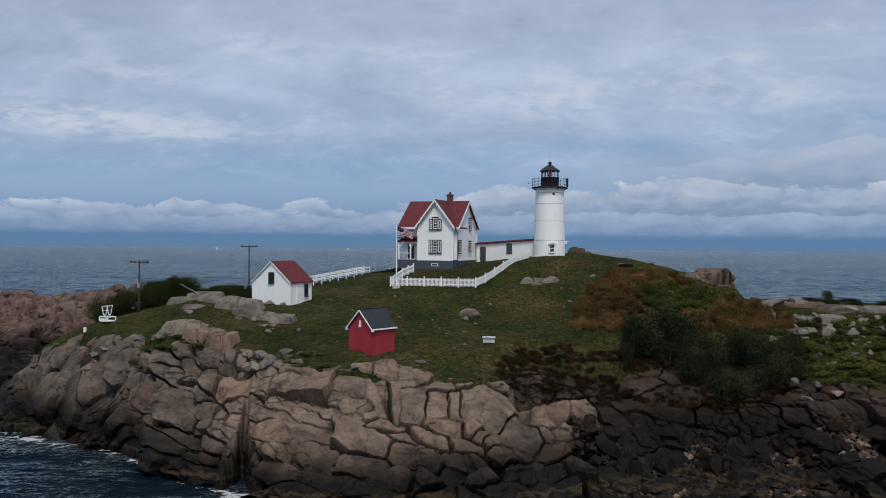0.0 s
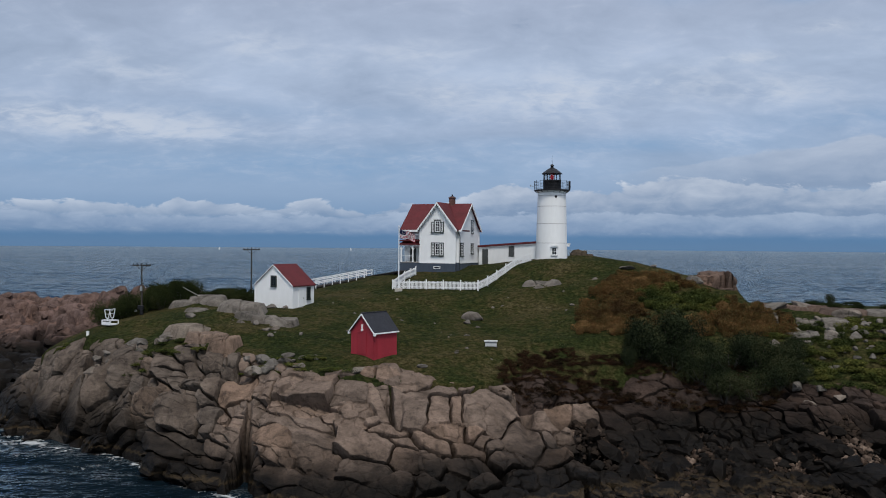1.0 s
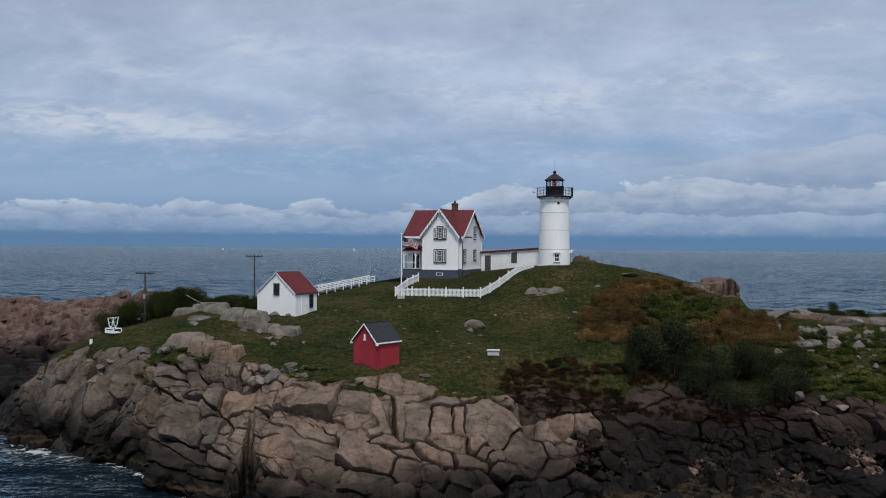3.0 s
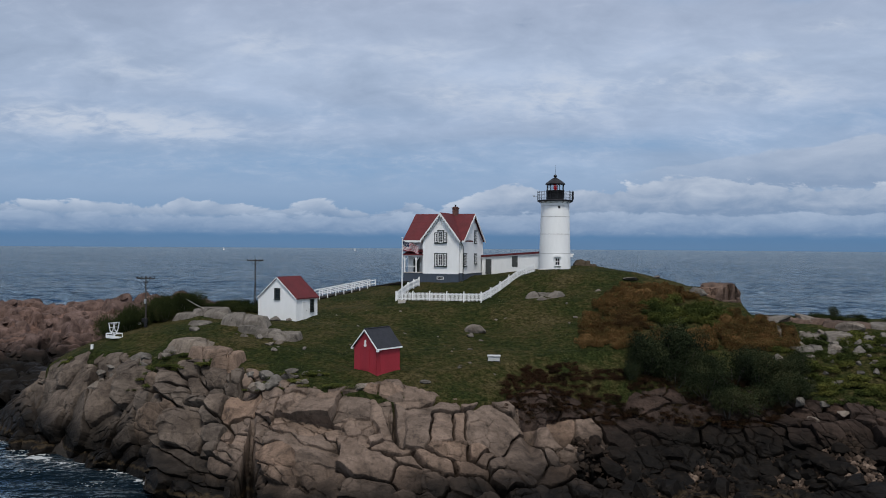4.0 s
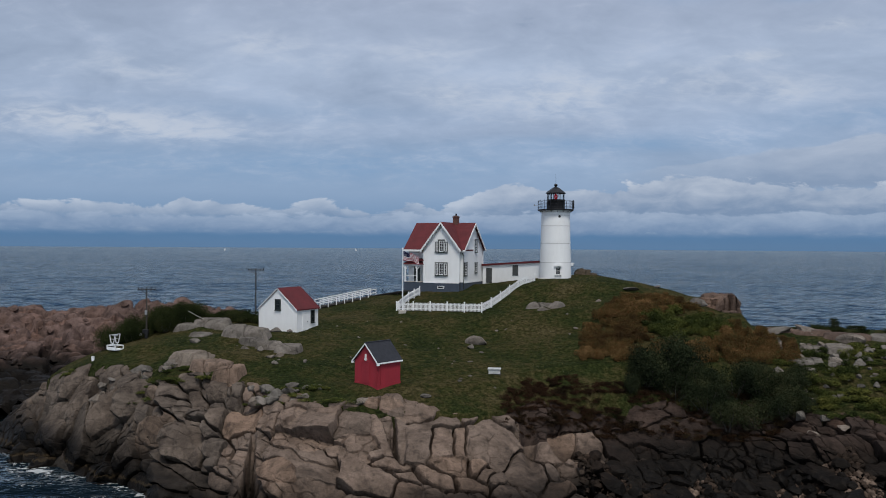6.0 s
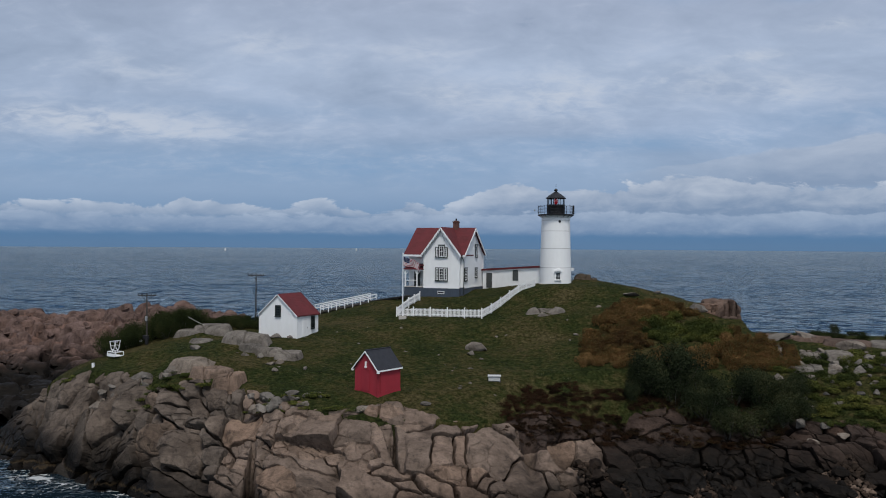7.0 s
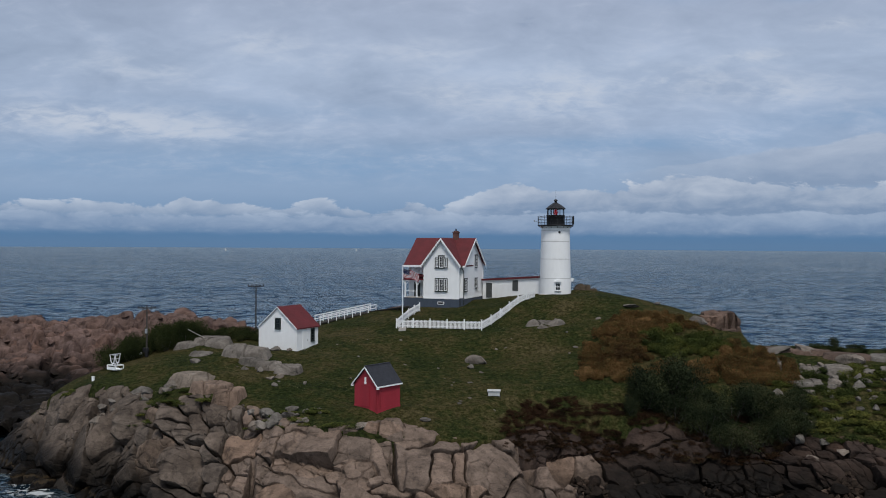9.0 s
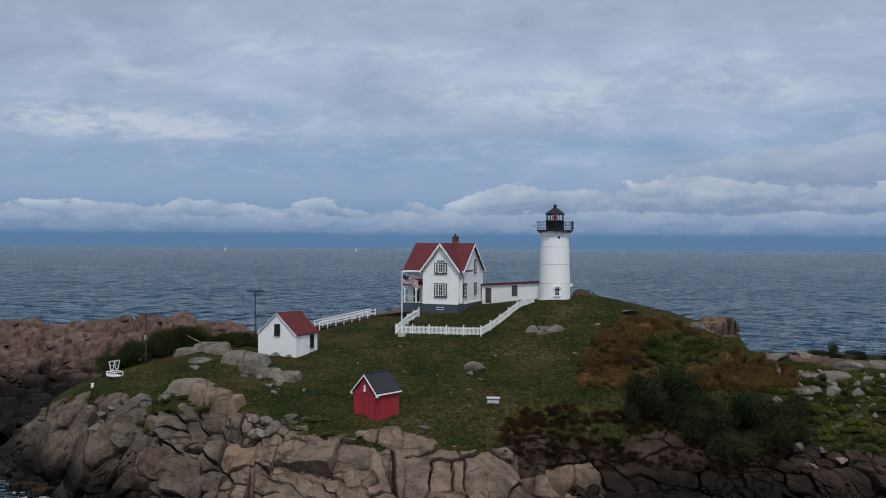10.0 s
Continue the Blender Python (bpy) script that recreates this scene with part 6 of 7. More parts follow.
part("transformer", boxes((-0.75, -0.5, -0.3, 0.0, 0.6, 0.85), bevel=0.04), M_GREYM, p1)
p2, h2 = utility_pole(-25.3, 112.0, 18.45, 1.1)


def cable(name, p, q, sag, label):
    bm = bmesh.new()
    p, q = Vector(p), Vector(q)
    n = 16
    pts = [p.lerp(q, i / n) - Vector((0, 0, sag * 4 * (i / n) * (1 - i / n))) for i in range(n + 1)]
    for a, b in zip(pts, pts[1:]):
        rod(bm, a, b, 0.035, seg=5)
    return tagged(link(name, bm, M_STONE), label, "cable")


cable("haul_rope", (-29.64, 97.00, 13.92), (-27.93, 98.50, 12.72), 0.05, "pale taut haul rope running down to the turf")


def cable_basket():
    o = thing("cable_basket", pose(-35.6, 91.0, height(-35.6, 91.0) + 0.05, 0, 0, -32) @ Matrix.Scale(0.88, 4), "white steel cable-car basket standing on the turf", "cable car")
    W, D, H = 0.8, 0.55, 0.5
    bm = bmesh.new()
    for x in (-W, W):
        for y in (-D, D):
            beam(bm, (x, y, 0.1), (x, y, H + 0.1), 0.09)
    for z in (0.12, H + 0.1):
        for y in (-D, D):
            beam(bm, (-W, y, z), (W, y, z), 0.09)
        for x in (-W, W):
            beam(bm, (x, -D, z), (x, D, z), 0.09)
    part("cage", bm, M_WHITE, o)
    part("floor", boxes((-W, W, -D, D, 0.02, 0.12)), M_WHITE, o)
    part("side_panel", boxes((-W, W, -D - 0.02, -D + 0.02, 0.12, 0.42)), M_WHITE, o)
    bm = bmesh.new()
    for y in (-0.35, 0.35):
        beam(bm, (-0.3, y, 0.85), (-0.6, y, 1.85), 0.07), beam(bm, (0.15, y, 0.85), (0.45, y, 1.95), 0.07)
        beam(bm, (-0.62, y, 1.82), (0.47, y, 1.98), 0.07), beam(bm, (-0.42, y, 1.35), (0.3, y, 1.35), 0.05)
        beam(bm, (-0.3, y, 0.85), (0.15, y, 0.85), 0.07)
        beam(bm, (-0.08, y, 0.55), (-0.08, y, 0.9), 0.08)
    part("hanger", bm, M_WHITE, o, "white tapering hanger frame")
    for x in (-0.35, 0.25):
        part("sheave", rod(bmesh.new(), (x, -0.1, 1.8), (x, 0.1, 1.8), 0.11), M_GREYM, o)
    return o


cable_basket()


M_GREYBOX = plain("weathered_white_paint", (0.42, 0.43, 0.43), 0.7, vary=0.25, scale=4)


def white_bench():
    o = thing("white_box", pose(4.65, 82.2, height(4.65, 82.2), 0, 0, -4), "low weathered white box with a flat lid on the turf", "box")
    part("body", boxes((-0.56, 0.56, -0.32, 0.32, 0.12, 0.52), bevel=0.02), M_GREYBOX, o)
    part("lid", boxes((-0.64, 0.64, -0.4, 0.4, 0.56, 0.66), bevel=0.015), M_GREYBOX, o)
    part("batten", boxes((-0.5, 0.5, -0.05, 0.05, 0.5, 0.57)), M_WOOD, o)
    for x in (-0.55, 0.55):
        part("foot", boxes((x - 0.07, x + 0.07, -0.3, 0.3, -0.1, 0.12)), M_WOOD, o)


white_bench()
mk = thing("marker_post", pose(-37.4, 89.6, height(-37.4, 89.6)), "short white marker post at the turf's edge", "post")
part("post", boxes((-0.13, 0.13, -0.1, 0.1, -0.2, 0.36), bevel=0.02), M_WHITE, mk)
part("cap", boxes((-0.15, 0.15, -0.12, 0.12, 0.36, 0.4)), M_WHITE, mk)


def sailboat(x, y, s):
    o = thing("sailboat", pose(x, y, 0, 0, 0, 20), "small white sailboat far out on the sea", "sailboat", "sailboats")
    part("hull", lathe([(0.2 * s, 0.0), (0.9 * s, 0.5 * s), (1.0 * s, 0.9 * s)], 12), M_WHITE, o).scale = (3.0, 0.9, 1)
    part("mast", rod(bmesh.new(), (0, 0, 0.5 * s), (0, 0, 10 * s), 0.1 * s), M_WHITE, o)
    for a, b in ((0.1, 3.2), (-0.2, -2.6)):
        part("sail", prism([(a * s, 1.4 * s), (b * s, 1.4 * s), (a * s, 9.4 * s)], -0.03, 0.03), M_WHITE, o)


sailboat(-690, 2600, 0.95)
sailboat(-305, 2750, 0.95)


# ---- stones in the turf ----
OUTCROP_SLABS = [(-21.64, 90.55, 2.75, 1.13), (-20.44, 88.78, 1.35, 0.61), (-18.42, 87.64, 1.33, 0.72), (-16.08, 85.49, 1.41, 0.94), (-27.14, 97.18, 2.3, 0.74), (-29.61, 97.59, 1.91, 0.41), (-27.03, 92.4, 1.42, 0.58)]
BROW_SLABS = [(-25.1, 83.57, 2.36, 0.82), (-22.55, 80.88, 2.04, 0.85), (-20.24, 78.02, 1.42, 0.98)]
OUTCROP_STONES = [(-19.04, 86.45, 0.72, 0.54), (-15.59, 88.14, 0.72, 0.6), (-16.6, 84.08, 0.69, 0.46), (-17.4, 83.39, 0.63, 0.46), (-20.79, 87.04, 0.54, 0.48), (-26.62, 89.58, 0.75, 0.5), (-19.43, 95.97, 0.92, 0.39), (-17.68, 95.85, 0.98, 0.39), (-23.97, 106.63, 1.02, 0.51), (-16.5, 81.6, 0.54, 0.54), (-13.8, 82.8, 0.38, 0.29), (-13.9, 90.9, 0.30, 0.24)]
FIELD_STONES = [(3.5, 92.8, 1.45, 0.9), (2.6, 91.0, 0.66, 0.56), (18.2, 102.1, 0.61, 0.54), (19.6, 100.4, 0.73, 0.44), (23.0, 105.6, 1.54, 0.28), (26.7, 108.1, 0.57, 0.29), (29.5, 99.2, 1.71, 0.79), (-1.9, 75.6, 0.80, 0.27), (-7.2, 72.6, 1.21, 0.45), (2.4, 85.8, 0.57, 0.23), (2.3, 81.3, 0.32, 0.25)]
KNOLL_STONES = [(37.9, 82.9, 1.10, 0.88), (38.6, 87.0, 0.81, 0.54), (39.9, 86.0, 1.14, 0.53), (35.3, 84.7, 1.12, 0.45), (32.2, 82.2, 0.98, 0.73), (35.1, 81.5, 1.35, 0.43), (36.9, 81.3, 1.08, 0.36), (37.7, 80.1, 0.74, 0.57), (38.9, 80.4, 0.53, 0.43), (38.6, 79.2, 0.68, 0.35), (33.6, 79.8, 0.53, 0.57), (33.8, 78.5, 0.47, 0.35), (31.9, 76.4, 1.01, 0.68), (33.6, 75.5, 0.75, 0.47), (30.6, 74.8, 0.65, 0.80), (31.9, 73.8, 0.83, 0.78), (34.7, 73.7, 1.22, 0.46), (35.7, 91.4, 2.12, 0.57), (39.3, 91.5, 2.43, 0.65), (41.6, 88.3, 2.64, 0.86), (34.0, 90.9, 0.60, 0.40), (40.5, 80.4, 0.53, 0.43)]

def slab_mesh(seed):
    """A ledge of bedrock: a flat block with chamfered, chipped edges and a joint or two sawn across it."""
    rs = random.Random(seed)
    n = 40
    gx, gy = np.meshgrid(np.linspace(-1.15, 1.15, 2 * n), np.linspace(-1.15, 1.15, n))
    wob = 0.22 * fbm(gx, gy, 1.6, 3, seed) + 0.1 * fbm(gx, gy, 5.0, 3, seed + 1)
    reach = (np.abs(gx) ** 3.2 + np.abs(gy) ** 3.2) ** (1 / 3.2) + wob
    top = 1.0 + rs.uniform(-0.15, 0.15) * gx + rs.uniform(0.1, 0.3) * gy
    for _ in range(4):
        a = rs.uniform(0, 6.3)
        top = np.minimum(top, top - np.maximum(0, gx * math.cos(a) + gy * math.sin(a) - rs.uniform(0.2, 0.7)) * rs.uniform(0.3, 0.9))
    z = top - 1.7 * np.clip((reach - 0.8) / 0.24, 0, 1) ** 1.4
    for _ in range(3):
        a, off = rs.uniform(-0.5, 0.5) + rs.choice((0, 1.4)), rs.uniform(-0.6, 0.6)
        d = gx * math.cos(a) + gy * math.sin(a) - off + 0.12 * fbm(gx, gy, 2.2, 3, seed + 7)
        z = z + rs.uniform(-0.16, 0.16) * (d > 0) - 0.35 * np.exp(-((d / 0.022) ** 2))
    z = z + 0.12 * fbm(gx, gy, 2.5, 4, seed + 3) + 0.04 * fbm(gx, gy, 9.0, 3, seed + 4)
    co = np.stack([gx.ravel(), gy.ravel(), z.ravel()], 1)
    i = np.arange(2 * n * n).reshape(n, 2 * n)
    quads = np.stack([i[:-1, :-1].ravel(), i[:-1, 1:].ravel(), i[1:, 1:].ravel(), i[1:, :-1].ravel()], 1)
    me = bpy.data.meshes.new("rock_ledge")
    me.from_pydata(co.tolist(), [], quads.tolist())
    me.shade_smooth()
    me.set_sharp_from_angle(angle=radians(35))
    return me


def rock_ledge(x, y, w, h, seed, mat, label, turn=0.0, deep=0.0):
    me = slab_mesh(seed)
    me.materials.append(mat)
    ob = new("rock_ledge", me)
    deep = deep or min(w, 1.5 * h + 0.5)
    ob.matrix_world = Matrix.LocRotScale((x, y + deep * 0.6, height(x, y + deep * 0.6) - 0.1), Euler((0, 0, radians(turn))), (w, deep, h * 0.75 + 0.1))
    return tagged(ob, label, "rock ledge", "rock ledges")


for i, (x, y, w, h) in enumerate(OUTCROP_SLABS):
    rock_ledge(x, y, w * 1.05, h, 200 + 9 * i, M_PALE, "grey jointed granite ledge showing through the turf", -12)
for i, (x, y, w, h) in enumerate(BROW_SLABS):
    rock_ledge(x, y, w * 1.05, h, 300 + 9 * i, M_PALE if i == 0 else M_ROCK, "smooth pale granite slab at the cliff's brow", -14)
for x, y, w, h in OUTCROP_STONES + FIELD_STONES:
    boulder(x, y + w * 0.4, w * 1.05, w * 0.8, min(0.52 * w, max(0.25, h * 0.85)), 0.42)
for x, y, w, h in KNOLL_STONES:
    boulder(x, y + w * 0.4, w * 0.9, w * 0.75, min(0.5 * w, max(0.25, h * 0.8)), 0.42, "pale granite boulder among low green shrubs")


_ks = random.Random(21)
for _ in range(30):
    x, y = _ks.uniform(33, 47), _ks.uniform(78, 88.5)
    k = _ks.uniform(0.18, 0.42)
    boulder(x, y, k * _ks.uniform(1, 1.6), k, k * 0.8, 0.3, "pale granite stone among low green shrubs")
for _ in range(34):
    x, y = _ks.uniform(-24, 22), _ks.uniform(79, 100)
    k = _ks.uniform(0.1, 0.26)
    boulder(x, y, k * _ks.uniform(1, 1.8), k, k * 0.6, 0.35, "small pale stone lying in the turf")


for _ in range(44):
    west = _ks.random() < 0.42
    x, y = (_ks.uniform(-34, -26.5), _ks.uniform(82.0, 84.6)) if west else (_ks.uniform(-17.6, -10.8), _ks.uniform(73.6, 76.8))
    k = _ks.choice((0.28, 0.42, 0.6, 0.85))
    boulder(x, y, k * _ks.uniform(1, 1.5), k, k * 0.6, 0.4, "weathered granite stone on the grassy brow of the cliff")


def crag_mesh(seed, mat):
    """A squared block of bedrock: flat faces, broken corners, level and upright joints."""
    rs = random.Random(seed)
    bm = bmesh.new()
    bmesh.ops.create_cube(bm, size=2.0)
    bmesh.ops.subdivide_edges(bm, edges=bm.edges[:], cuts=17, use_grid_fill=True)
    off = Vector((seed * 2.3, seed * 1.1, seed))
    cuts = [(Vector((rs.gauss(0, 1), rs.gauss(0, 1), rs.gauss(0.3, 0.7))).normalized(), rs.uniform(0.85, 1.3)) for _ in range(11)]
    joints = [rs.uniform(-0.6, 0.7) for _ in range(2)]
    for v in bm.verts:
        p = v.co.copy()
        for d, lim in cuts:
            over = p.dot(d) - lim
            if over > 0:
                p -= d * over
        for k, z in enumerate(joints):
            near = abs(p.z - z + 0.1 * noise.noise(p * 1.5 + off))
            p *= 1 - 0.09 * math.exp(-((near / 0.06) ** 2))
            p.x += 0.07 * (k + 1) * (p.z > z)
        side = abs(p.x - 0.25 + 0.12 * noise.noise(Vector((0, 0, p.z * 2)) + off))
        p.y += 0.16 * math.exp(-((side / 0.06) ** 2)) * (p.y < 0)
        v.co = p + noise.noise_vector(p * 1.4 + off) * 0.1 + noise.noise_vector(p * 4.0 + off) * 0.045
    me = bpy.data.meshes.new("rock")
    bm.to_mesh(me), bm.free()
    me.shade_smooth()
    me.set_sharp_from_angle(angle=radians(30))
    me.materials.append(mat)
    return me


def crag_block(x, y, top, sx, sy, sz, turn, seed, label, group, mat):
    ob = new("granite_block", crag_mesh(seed, mat))
    ob.matrix_world = Matrix.LocRotScale((x, y, top - sz), Euler((0, 0, radians(turn))), (sx, sy, sz))
    return tagged(ob, label, "rock", group)


for row in ((31.7, 101.0, 16.1, 1.4, 1.9, 2.6, 4, 5), (33.4, 101.2, 16.0, 0.95, 2.0, 3.3, -3, 8), (30.2, 100.2, 15.6, 1.0, 1.2, 1.6, 12, 11), (33.9, 99.4, 13.6, 0.8, 1.2, 2.4, 8, 14), (32.4, 98.8, 14.2, 0.9, 1.0, 1.8, -8, 17)):
    crag_block(*row, "reddish granite block of the crag above the sea", "crag blocks", M_CRAG)
for row in ((18.0, 118.0, 18.45, 0.62, 0.8, 1.3, 10, 21), (18.9, 117.7, 18.3, 0.66, 0.8, 1.3, -14, 24), (19.9, 117.4, 17.85, 0.7, 0.8, 1.2, 20, 27)):
    crag_block(*row, "rough granite knob behind the tower", "knob blocks", M_KNOB)
RIDGE_SLABS = [(36.0, 92.3, 1.9, 0.32), (39.2, 91.2, 2.2, 0.42), (42.4, 89.6, 2.6, 0.6), (37.4, 86.4, 1.3, 0.55), (39.6, 85.2, 1.5, 0.8), (35.4, 83.2, 1.7, 0.5), (46.5, 89.0, 2.2, 0.5)]
for i, (x, y, w, h) in enumerate(RIDGE_SLABS):
    rock_ledge(x, y, w, h, 400 + 9 * i, M_CRAG if i < 3 else M_PALE, "pale granite ledge along the knoll's ridge", -8)
_kn = random.Random(33)
for _ in range(64):
    x, y = _kn.uniform(33.5, 44), _kn.uniform(80.5, 89.5)
    k = _kn.choice((0.22, 0.3, 0.42, 0.6))
    if abs(y - 85.5 + 0.35 * (x - 38)) < 3.2:
        boulder(x, y, k * _kn.uniform(1, 1.7), k, k * 0.75, 0.25, "pale granite stone among low green shrubs")


# ---- shrubs ----
def shrub_meshes(seed, leaves, leaf):
    """Stems and a ragged crown of small leaf clumps, about 1 m in radius and 1 m high."""
    rs = random.Random(seed)
    lobes = [(Vector((rs.uniform(-0.6, 0.6), rs.uniform(-0.6, 0.6), rs.uniform(0.25, 0.62))), rs.uniform(0.28, 0.5)) for _ in range(9)]
    co, fa = [], []
    for _ in range(leaves):
        c, r = rs.choice(lobes)
        d = Vector((rs.gauss(0, 1), rs.gauss(0, 1), rs.gauss(0.25, 1))).normalized()
        p = c + d * r * rs.uniform(0.62, 1.12)
        if p.z < 0.02:
            continue
        a = Vector((rs.gauss(0, 1), rs.gauss(0, 1), rs.gauss(0, 0.6))).normalized()
        b = (d * 0.7 + Vector((rs.gauss(0, 1), rs.gauss(0, 1), rs.gauss(0.5, 1)))).normalized().cross(a).normalized()
        s = leaf * rs.uniform(0.6, 1.3)
        k = len(co)
        co += [p - a * s, p + b * s * 0.5, p + a * s, p - b * s * 0.5]
        fa.append((k, k + 1, k + 2, k + 3))
    crown = bpy.data.meshes.new("crown")
    crown.from_pydata([tuple(v) for v in co], [], fa)
    bm = bmesh.new()
    for c, r in lobes:
        rod(bm, (c.x * 0.2, c.y * 0.2, -0.1), c, 0.035, 0.012, 5)
    stems = bpy.data.meshes.new("stems")
    bm.to_mesh(stems), bm.free()
    stems.materials.append(M_WOOD)
    return crown, stems


CROWNS = {}


def shrub(x, y, r, h, look_, label, group):
    mat, leaves, leaf = SHRUB_KINDS[look_]
    key = (look_, _br.randrange(4))
    if key not in CROWNS:
        CROWNS[key] = shrub_meshes(len(CROWNS) + 31, leaves, leaf)
        CROWNS[key][0].materials.append(mat)
    crown, stems = CROWNS[key]
    o = thing("shrub", pose(x, y, height(x, y) - 0.05, 0, 0, _br.uniform(0, 360)) @ Matrix.Diagonal((r, r * _br.uniform(0.8, 1.1), h, 1)), label, "shrub", group)
    for nm, me in (("crown", crown), ("stem", stems)):
        ob = new(nm, me)
        ob.parent = o
    return o


SHRUB_KINDS = {
    "dark": (M_LEAF_DARK, 6800, 0.03), "rust": (M_LEAF_RUST, 1300, 0.07), "green": (M_LEAF_GREEN, 1800, 0.065),
    "maroon": (M_LEAF_MAROON, 600, 0.09), "hedge": (M_LEAF_HEDGE, 4200, 0.034), "herb": (M_LEAF_GREEN, 1200, 0.08),
}


def scatter(look_, n, x0, x1, y0, y1, r, h, label, group, seed, keep=None):
    rs = random.Random(seed)
    for _ in range(n):
        x, y = rs.uniform(x0, x1), rs.uniform(y0, y1)
        if keep and not keep(x, y):
            continue
        k = rs.uniform(0.65, 1.25)
        shrub(x, y, r * k, h * k * rs.uniform(0.8, 1.2), look_, label, group)


def thicket(look_, n, x0, x1, y0, y1, r, h, label, seed, keep=None):
    """A tangle of shrubs that nobody could count, as one mesh."""
    rs = random.Random(seed)
    mat, leaves, leaf = SHRUB_KINDS[look_]
    kinds = [shrub_meshes(seed * 10 + i, leaves, leaf)[0] for i in range(4)]
    bases = [np.array([v.co[:] for v in me.vertices]) for me in kinds]
    co, total = [], 0
    for _ in range(n):
        x, y = rs.uniform(x0, x1), rs.uniform(y0, y1)
        if keep and not keep(x, y):
            continue
        k, a = rs.uniform(0.65, 1.25), rs.uniform(0, 6.3)
        rot = np.array([[math.cos(a), -math.sin(a), 0], [math.sin(a), math.cos(a), 0], [0, 0, 1]])
        b = rs.choice(bases) @ rot.T
        co.append(b * np.array([r * k, r * k, h * k * rs.uniform(0.8, 1.25)]) + np.array([x, y, height(x, y) - 0.05]))
        total += len(b)
    me = bpy.data.meshes.new("thicket")
    me.vertices.add(total)
    me.vertices.foreach_set("co", np.concatenate(co).astype(np.float32).ravel())
    me.loops.add(total)
    me.loops.foreach_set("vertex_index", np.arange(total, dtype=np.int32))
    me.polygons.add(total // 4)
    me.polygons.foreach_set("loop_start", np.arange(0, total, 4, dtype=np.int32))
    me.update(calc_edges=True)
    me.materials.append(mat)
    return tagged(new("thicket", me), label, "shrubs", kind="stuff")


def within(x, y, ring):
    """Whether a place lies inside a ring of corners."""
    hit = False
    for (x0, y0), (x1, y1) in zip(ring, ring[1:] + ring[:1]):
        if (y0 > y) != (y1 > y) and x < x0 + (y - y0) * (x1 - x0) / (y1 - y0):
            hit = not hit
    return hit


GREEN = [(21.5, 92), (23, 97), (28.5, 98), (31.5, 94.5), (29, 90.5), (24, 89.8)]
DARK = "dense dark green bayberry shrub on the slope"
for x, y, r, h in ((21.3, 83.4, 3.3, 3.9), (19.6, 83.0, 2.6, 3.1), (22.8, 83.2, 2.7, 3.3), (24.4, 82.0, 2.2, 2.2), (19.2, 82.4, 2.0, 2.2), (21.8, 80.8, 2.3, 2.2), (24.4, 79.8, 2.3, 2.4), (27.2, 80.8, 2.7, 2.9), (29.6, 80.4, 2.8, 2.8), (31.8, 79.4, 2.4, 2.3), (26.0, 78.4, 2.2, 2.2), (28.4, 78.0, 2.3, 2.3), (30.8, 77.6, 2.1, 2.2), (33.0, 80.4, 1.7, 1.9), (32.6, 77.6, 1.6, 1.6), (17.6, 81.4, 1.5, 1.4)):
    shrub(x, y, r, h * 1.25, "dark", DARK, "dark shrubs")
SLOPE = [(14, 91), (17.5, 98.5), (22, 103), (26.5, 102), (29, 98.5), (31.2, 94.6), (36.0, 88.6), (34.0, 83.5), (26.5, 85.5), (20.5, 86.5), (13.5, 87)]
thicket("rust", 950, 13, 39, 83, 104, 0.72, 0.95, "rust-brown autumn thicket covering the slope", 2, lambda x, y: within(x, y, SLOPE) and not within(x, y, GREEN))
thicket("green", 90, 21, 33, 88, 98, 1.2, 0.95, "low green thicket amid the rust-coloured one", 3, lambda x, y: within(x, y, GREEN))
thicket("maroon", 1000, 5, 31, 74, 84, 0.5, 0.34, "low dark maroon thicket above the gully", 4, lambda x, y: max(74.0, np.interp(x, STATION, EDGE_Y) - (4.0 if x < 9.5 else 2.6 if x < 13 else 3.2)) < y < np.interp(x, STATION, EDGE_Y) + 2.0 + (1.5 if x < 13 else 0))
thicket("herb", 300, 32.5, 52, 74.5, 87, 0.95, 0.5, "low yellow-green leafy ground shrubs", 5, lambda x, y: y > np.interp(x, STATION, EDGE_Y) - 0.6)
scatter("hedge", 90, -38, -30.5, 91.5, 104, 1.7, 2.5, "dark green hedge-like shrub behind the turf", "hedge shrubs", 7, lambda x, y: y > np.interp(x, [-43, -37.5, -35, -30], [92.0, 93.6, 97.6, 99.0]) and y < 101 + 0.35 * (x + 42))
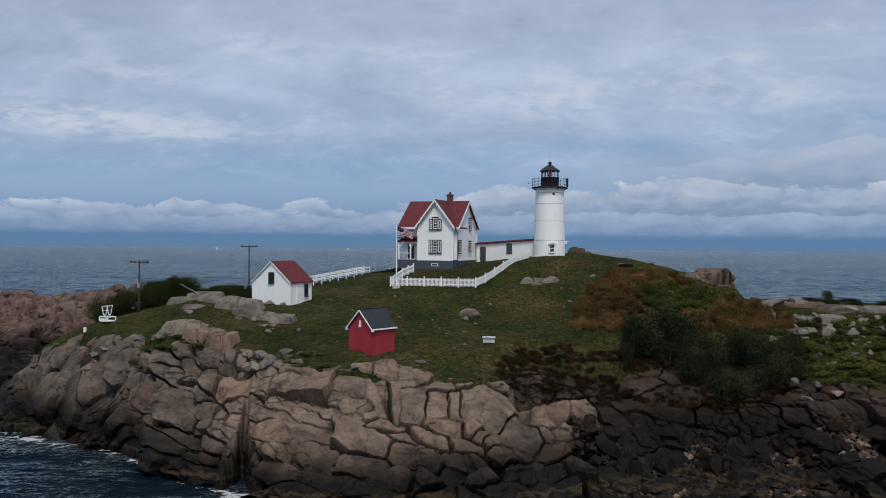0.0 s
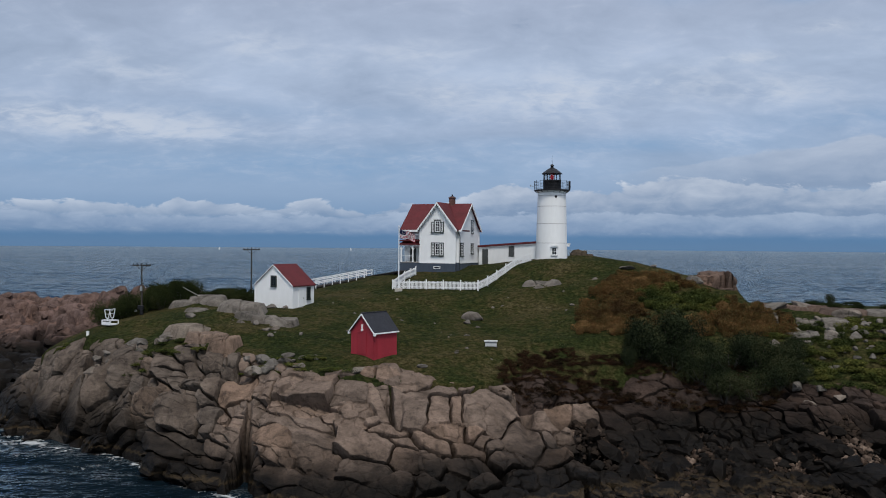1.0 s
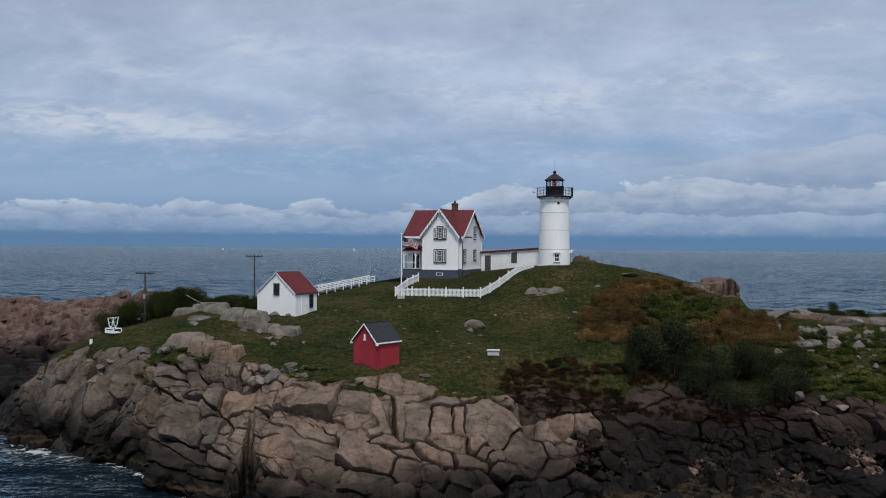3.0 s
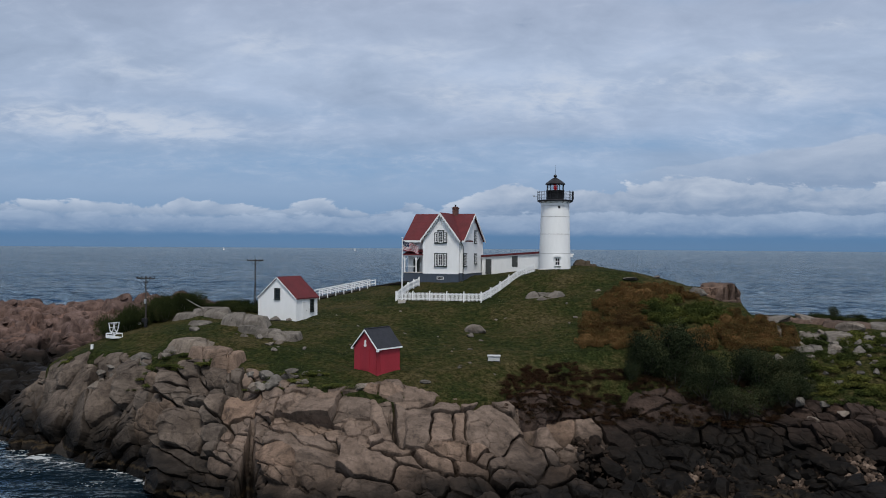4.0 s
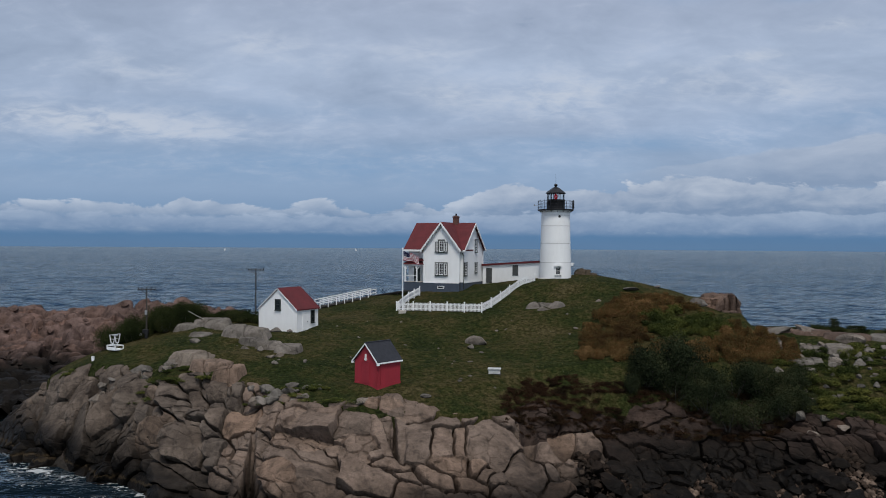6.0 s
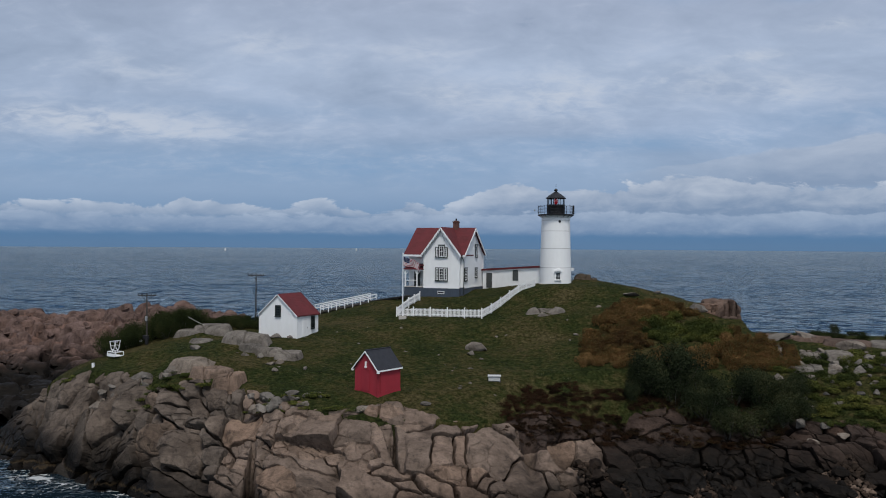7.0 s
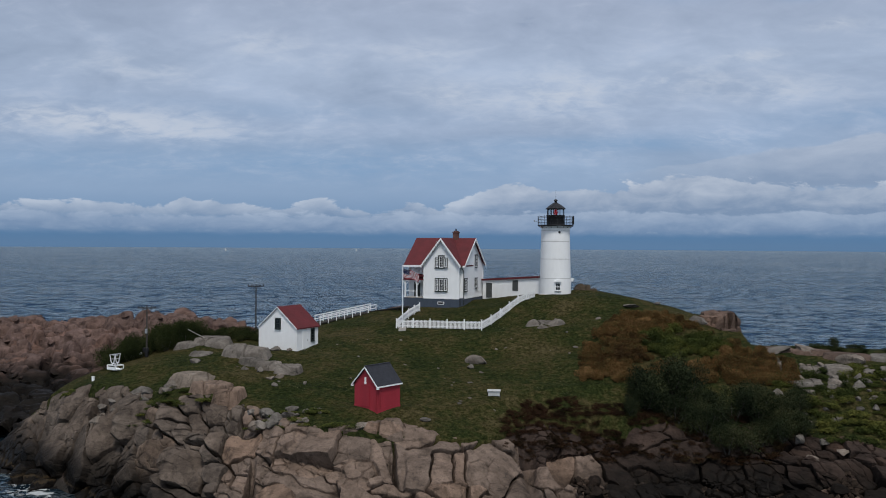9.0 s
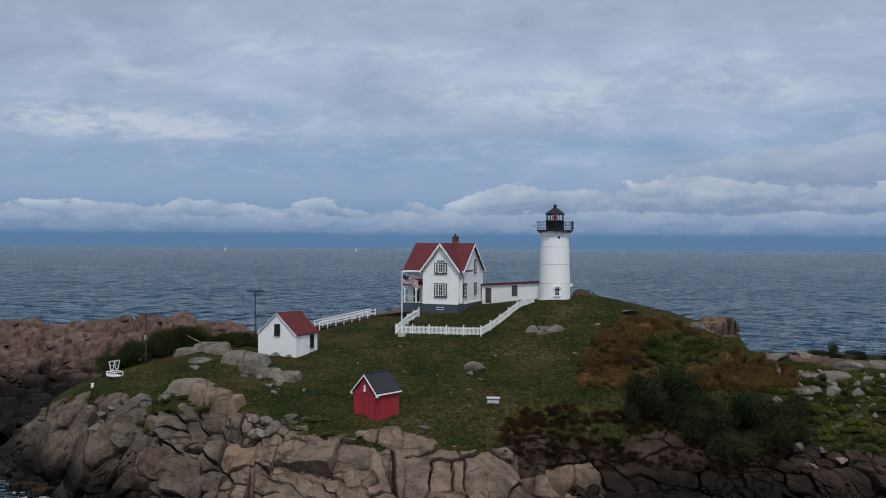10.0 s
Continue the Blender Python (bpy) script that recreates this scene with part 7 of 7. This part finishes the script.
scatter("hedge", 34, -32, -19.5, 100.5, 107, 1.4, 1.5, "dark green hedge-like shrub behind the turf", "hedge shrubs", 8)
for x, y in ((-26, 80.4), (-24.4, 79.6), (-27.2, 81.2), (-39.5, 88.8), (-38.4, 88.2), (-9.5, 73.2), (-7.6, 73.0), (-22.6, 79.2), (-12.8, 74.6)):
    shrub(x, y, 1.1, 0.3, "herb", "low green tuft growing in the rock", "tufts in the rock")
scatter("herb", 26, -31, -22.5, 79.4, 83.4, 0.8, 0.3, "low green tuft growing in the rock", "tufts in the rock", 12)
scatter("herb", 12, -17.5, -10.5, 73.4, 76.6, 0.7, 0.28, "low green tuft growing in the rock", "tufts in the rock", 13)
scatter("hedge", 26, 40.5, 58, 91.5, 94.5, 1.0, 0.5, "dark green hedge-like shrub on the ridge", "ridge shrubs", 9)
shrub(42.2, 93.0, 0.7, 1.4, "dark", "taller dark shrub standing out on the ridge", "ridge shrubs")


def grass_tufts():
    """Rough grass over the whole turf."""
    rs = np.random.RandomState(6)
    n = 90000
    x, y = rs.uniform(-46, 60, n), rs.uniform(70, 120, n)
    z = land(x, y)
    keep = (turf_mask(x, y, z) > 0.5) & (rs.rand(n) < 0.55 + 1.2 * fbm(x, y, 0.3, 3, 8))
    x, y = x[keep], y[keep]
    z = ground_z(x, y) - 0.02
    m = len(x)
    h, a, w = rs.uniform(0.03, 0.08, m), rs.uniform(0, math.pi, m), rs.uniform(0.02, 0.06, m)
    lean = rs.uniform(-0.12, 0.12, (m, 2))
    p0 = np.stack([x - w * np.cos(a), y - w * np.sin(a), z], 1)
    p1 = np.stack([x + w * np.cos(a), y + w * np.sin(a), z], 1)
    p2 = np.stack([x + lean[:, 0], y + lean[:, 1], z + h], 1)
    co = np.stack([p0, p1, p2], 1).reshape(-1, 3)
    me = bpy.data.meshes.new("grass")
    me.from_pydata(co.tolist(), [], np.arange(3 * m).reshape(-1, 3).tolist())
    me.materials.append(M_BLADES)
    tagged(new("grass", me), "rough green and straw-coloured grass of the island", "grass", kind="stuff")


grass_tufts()
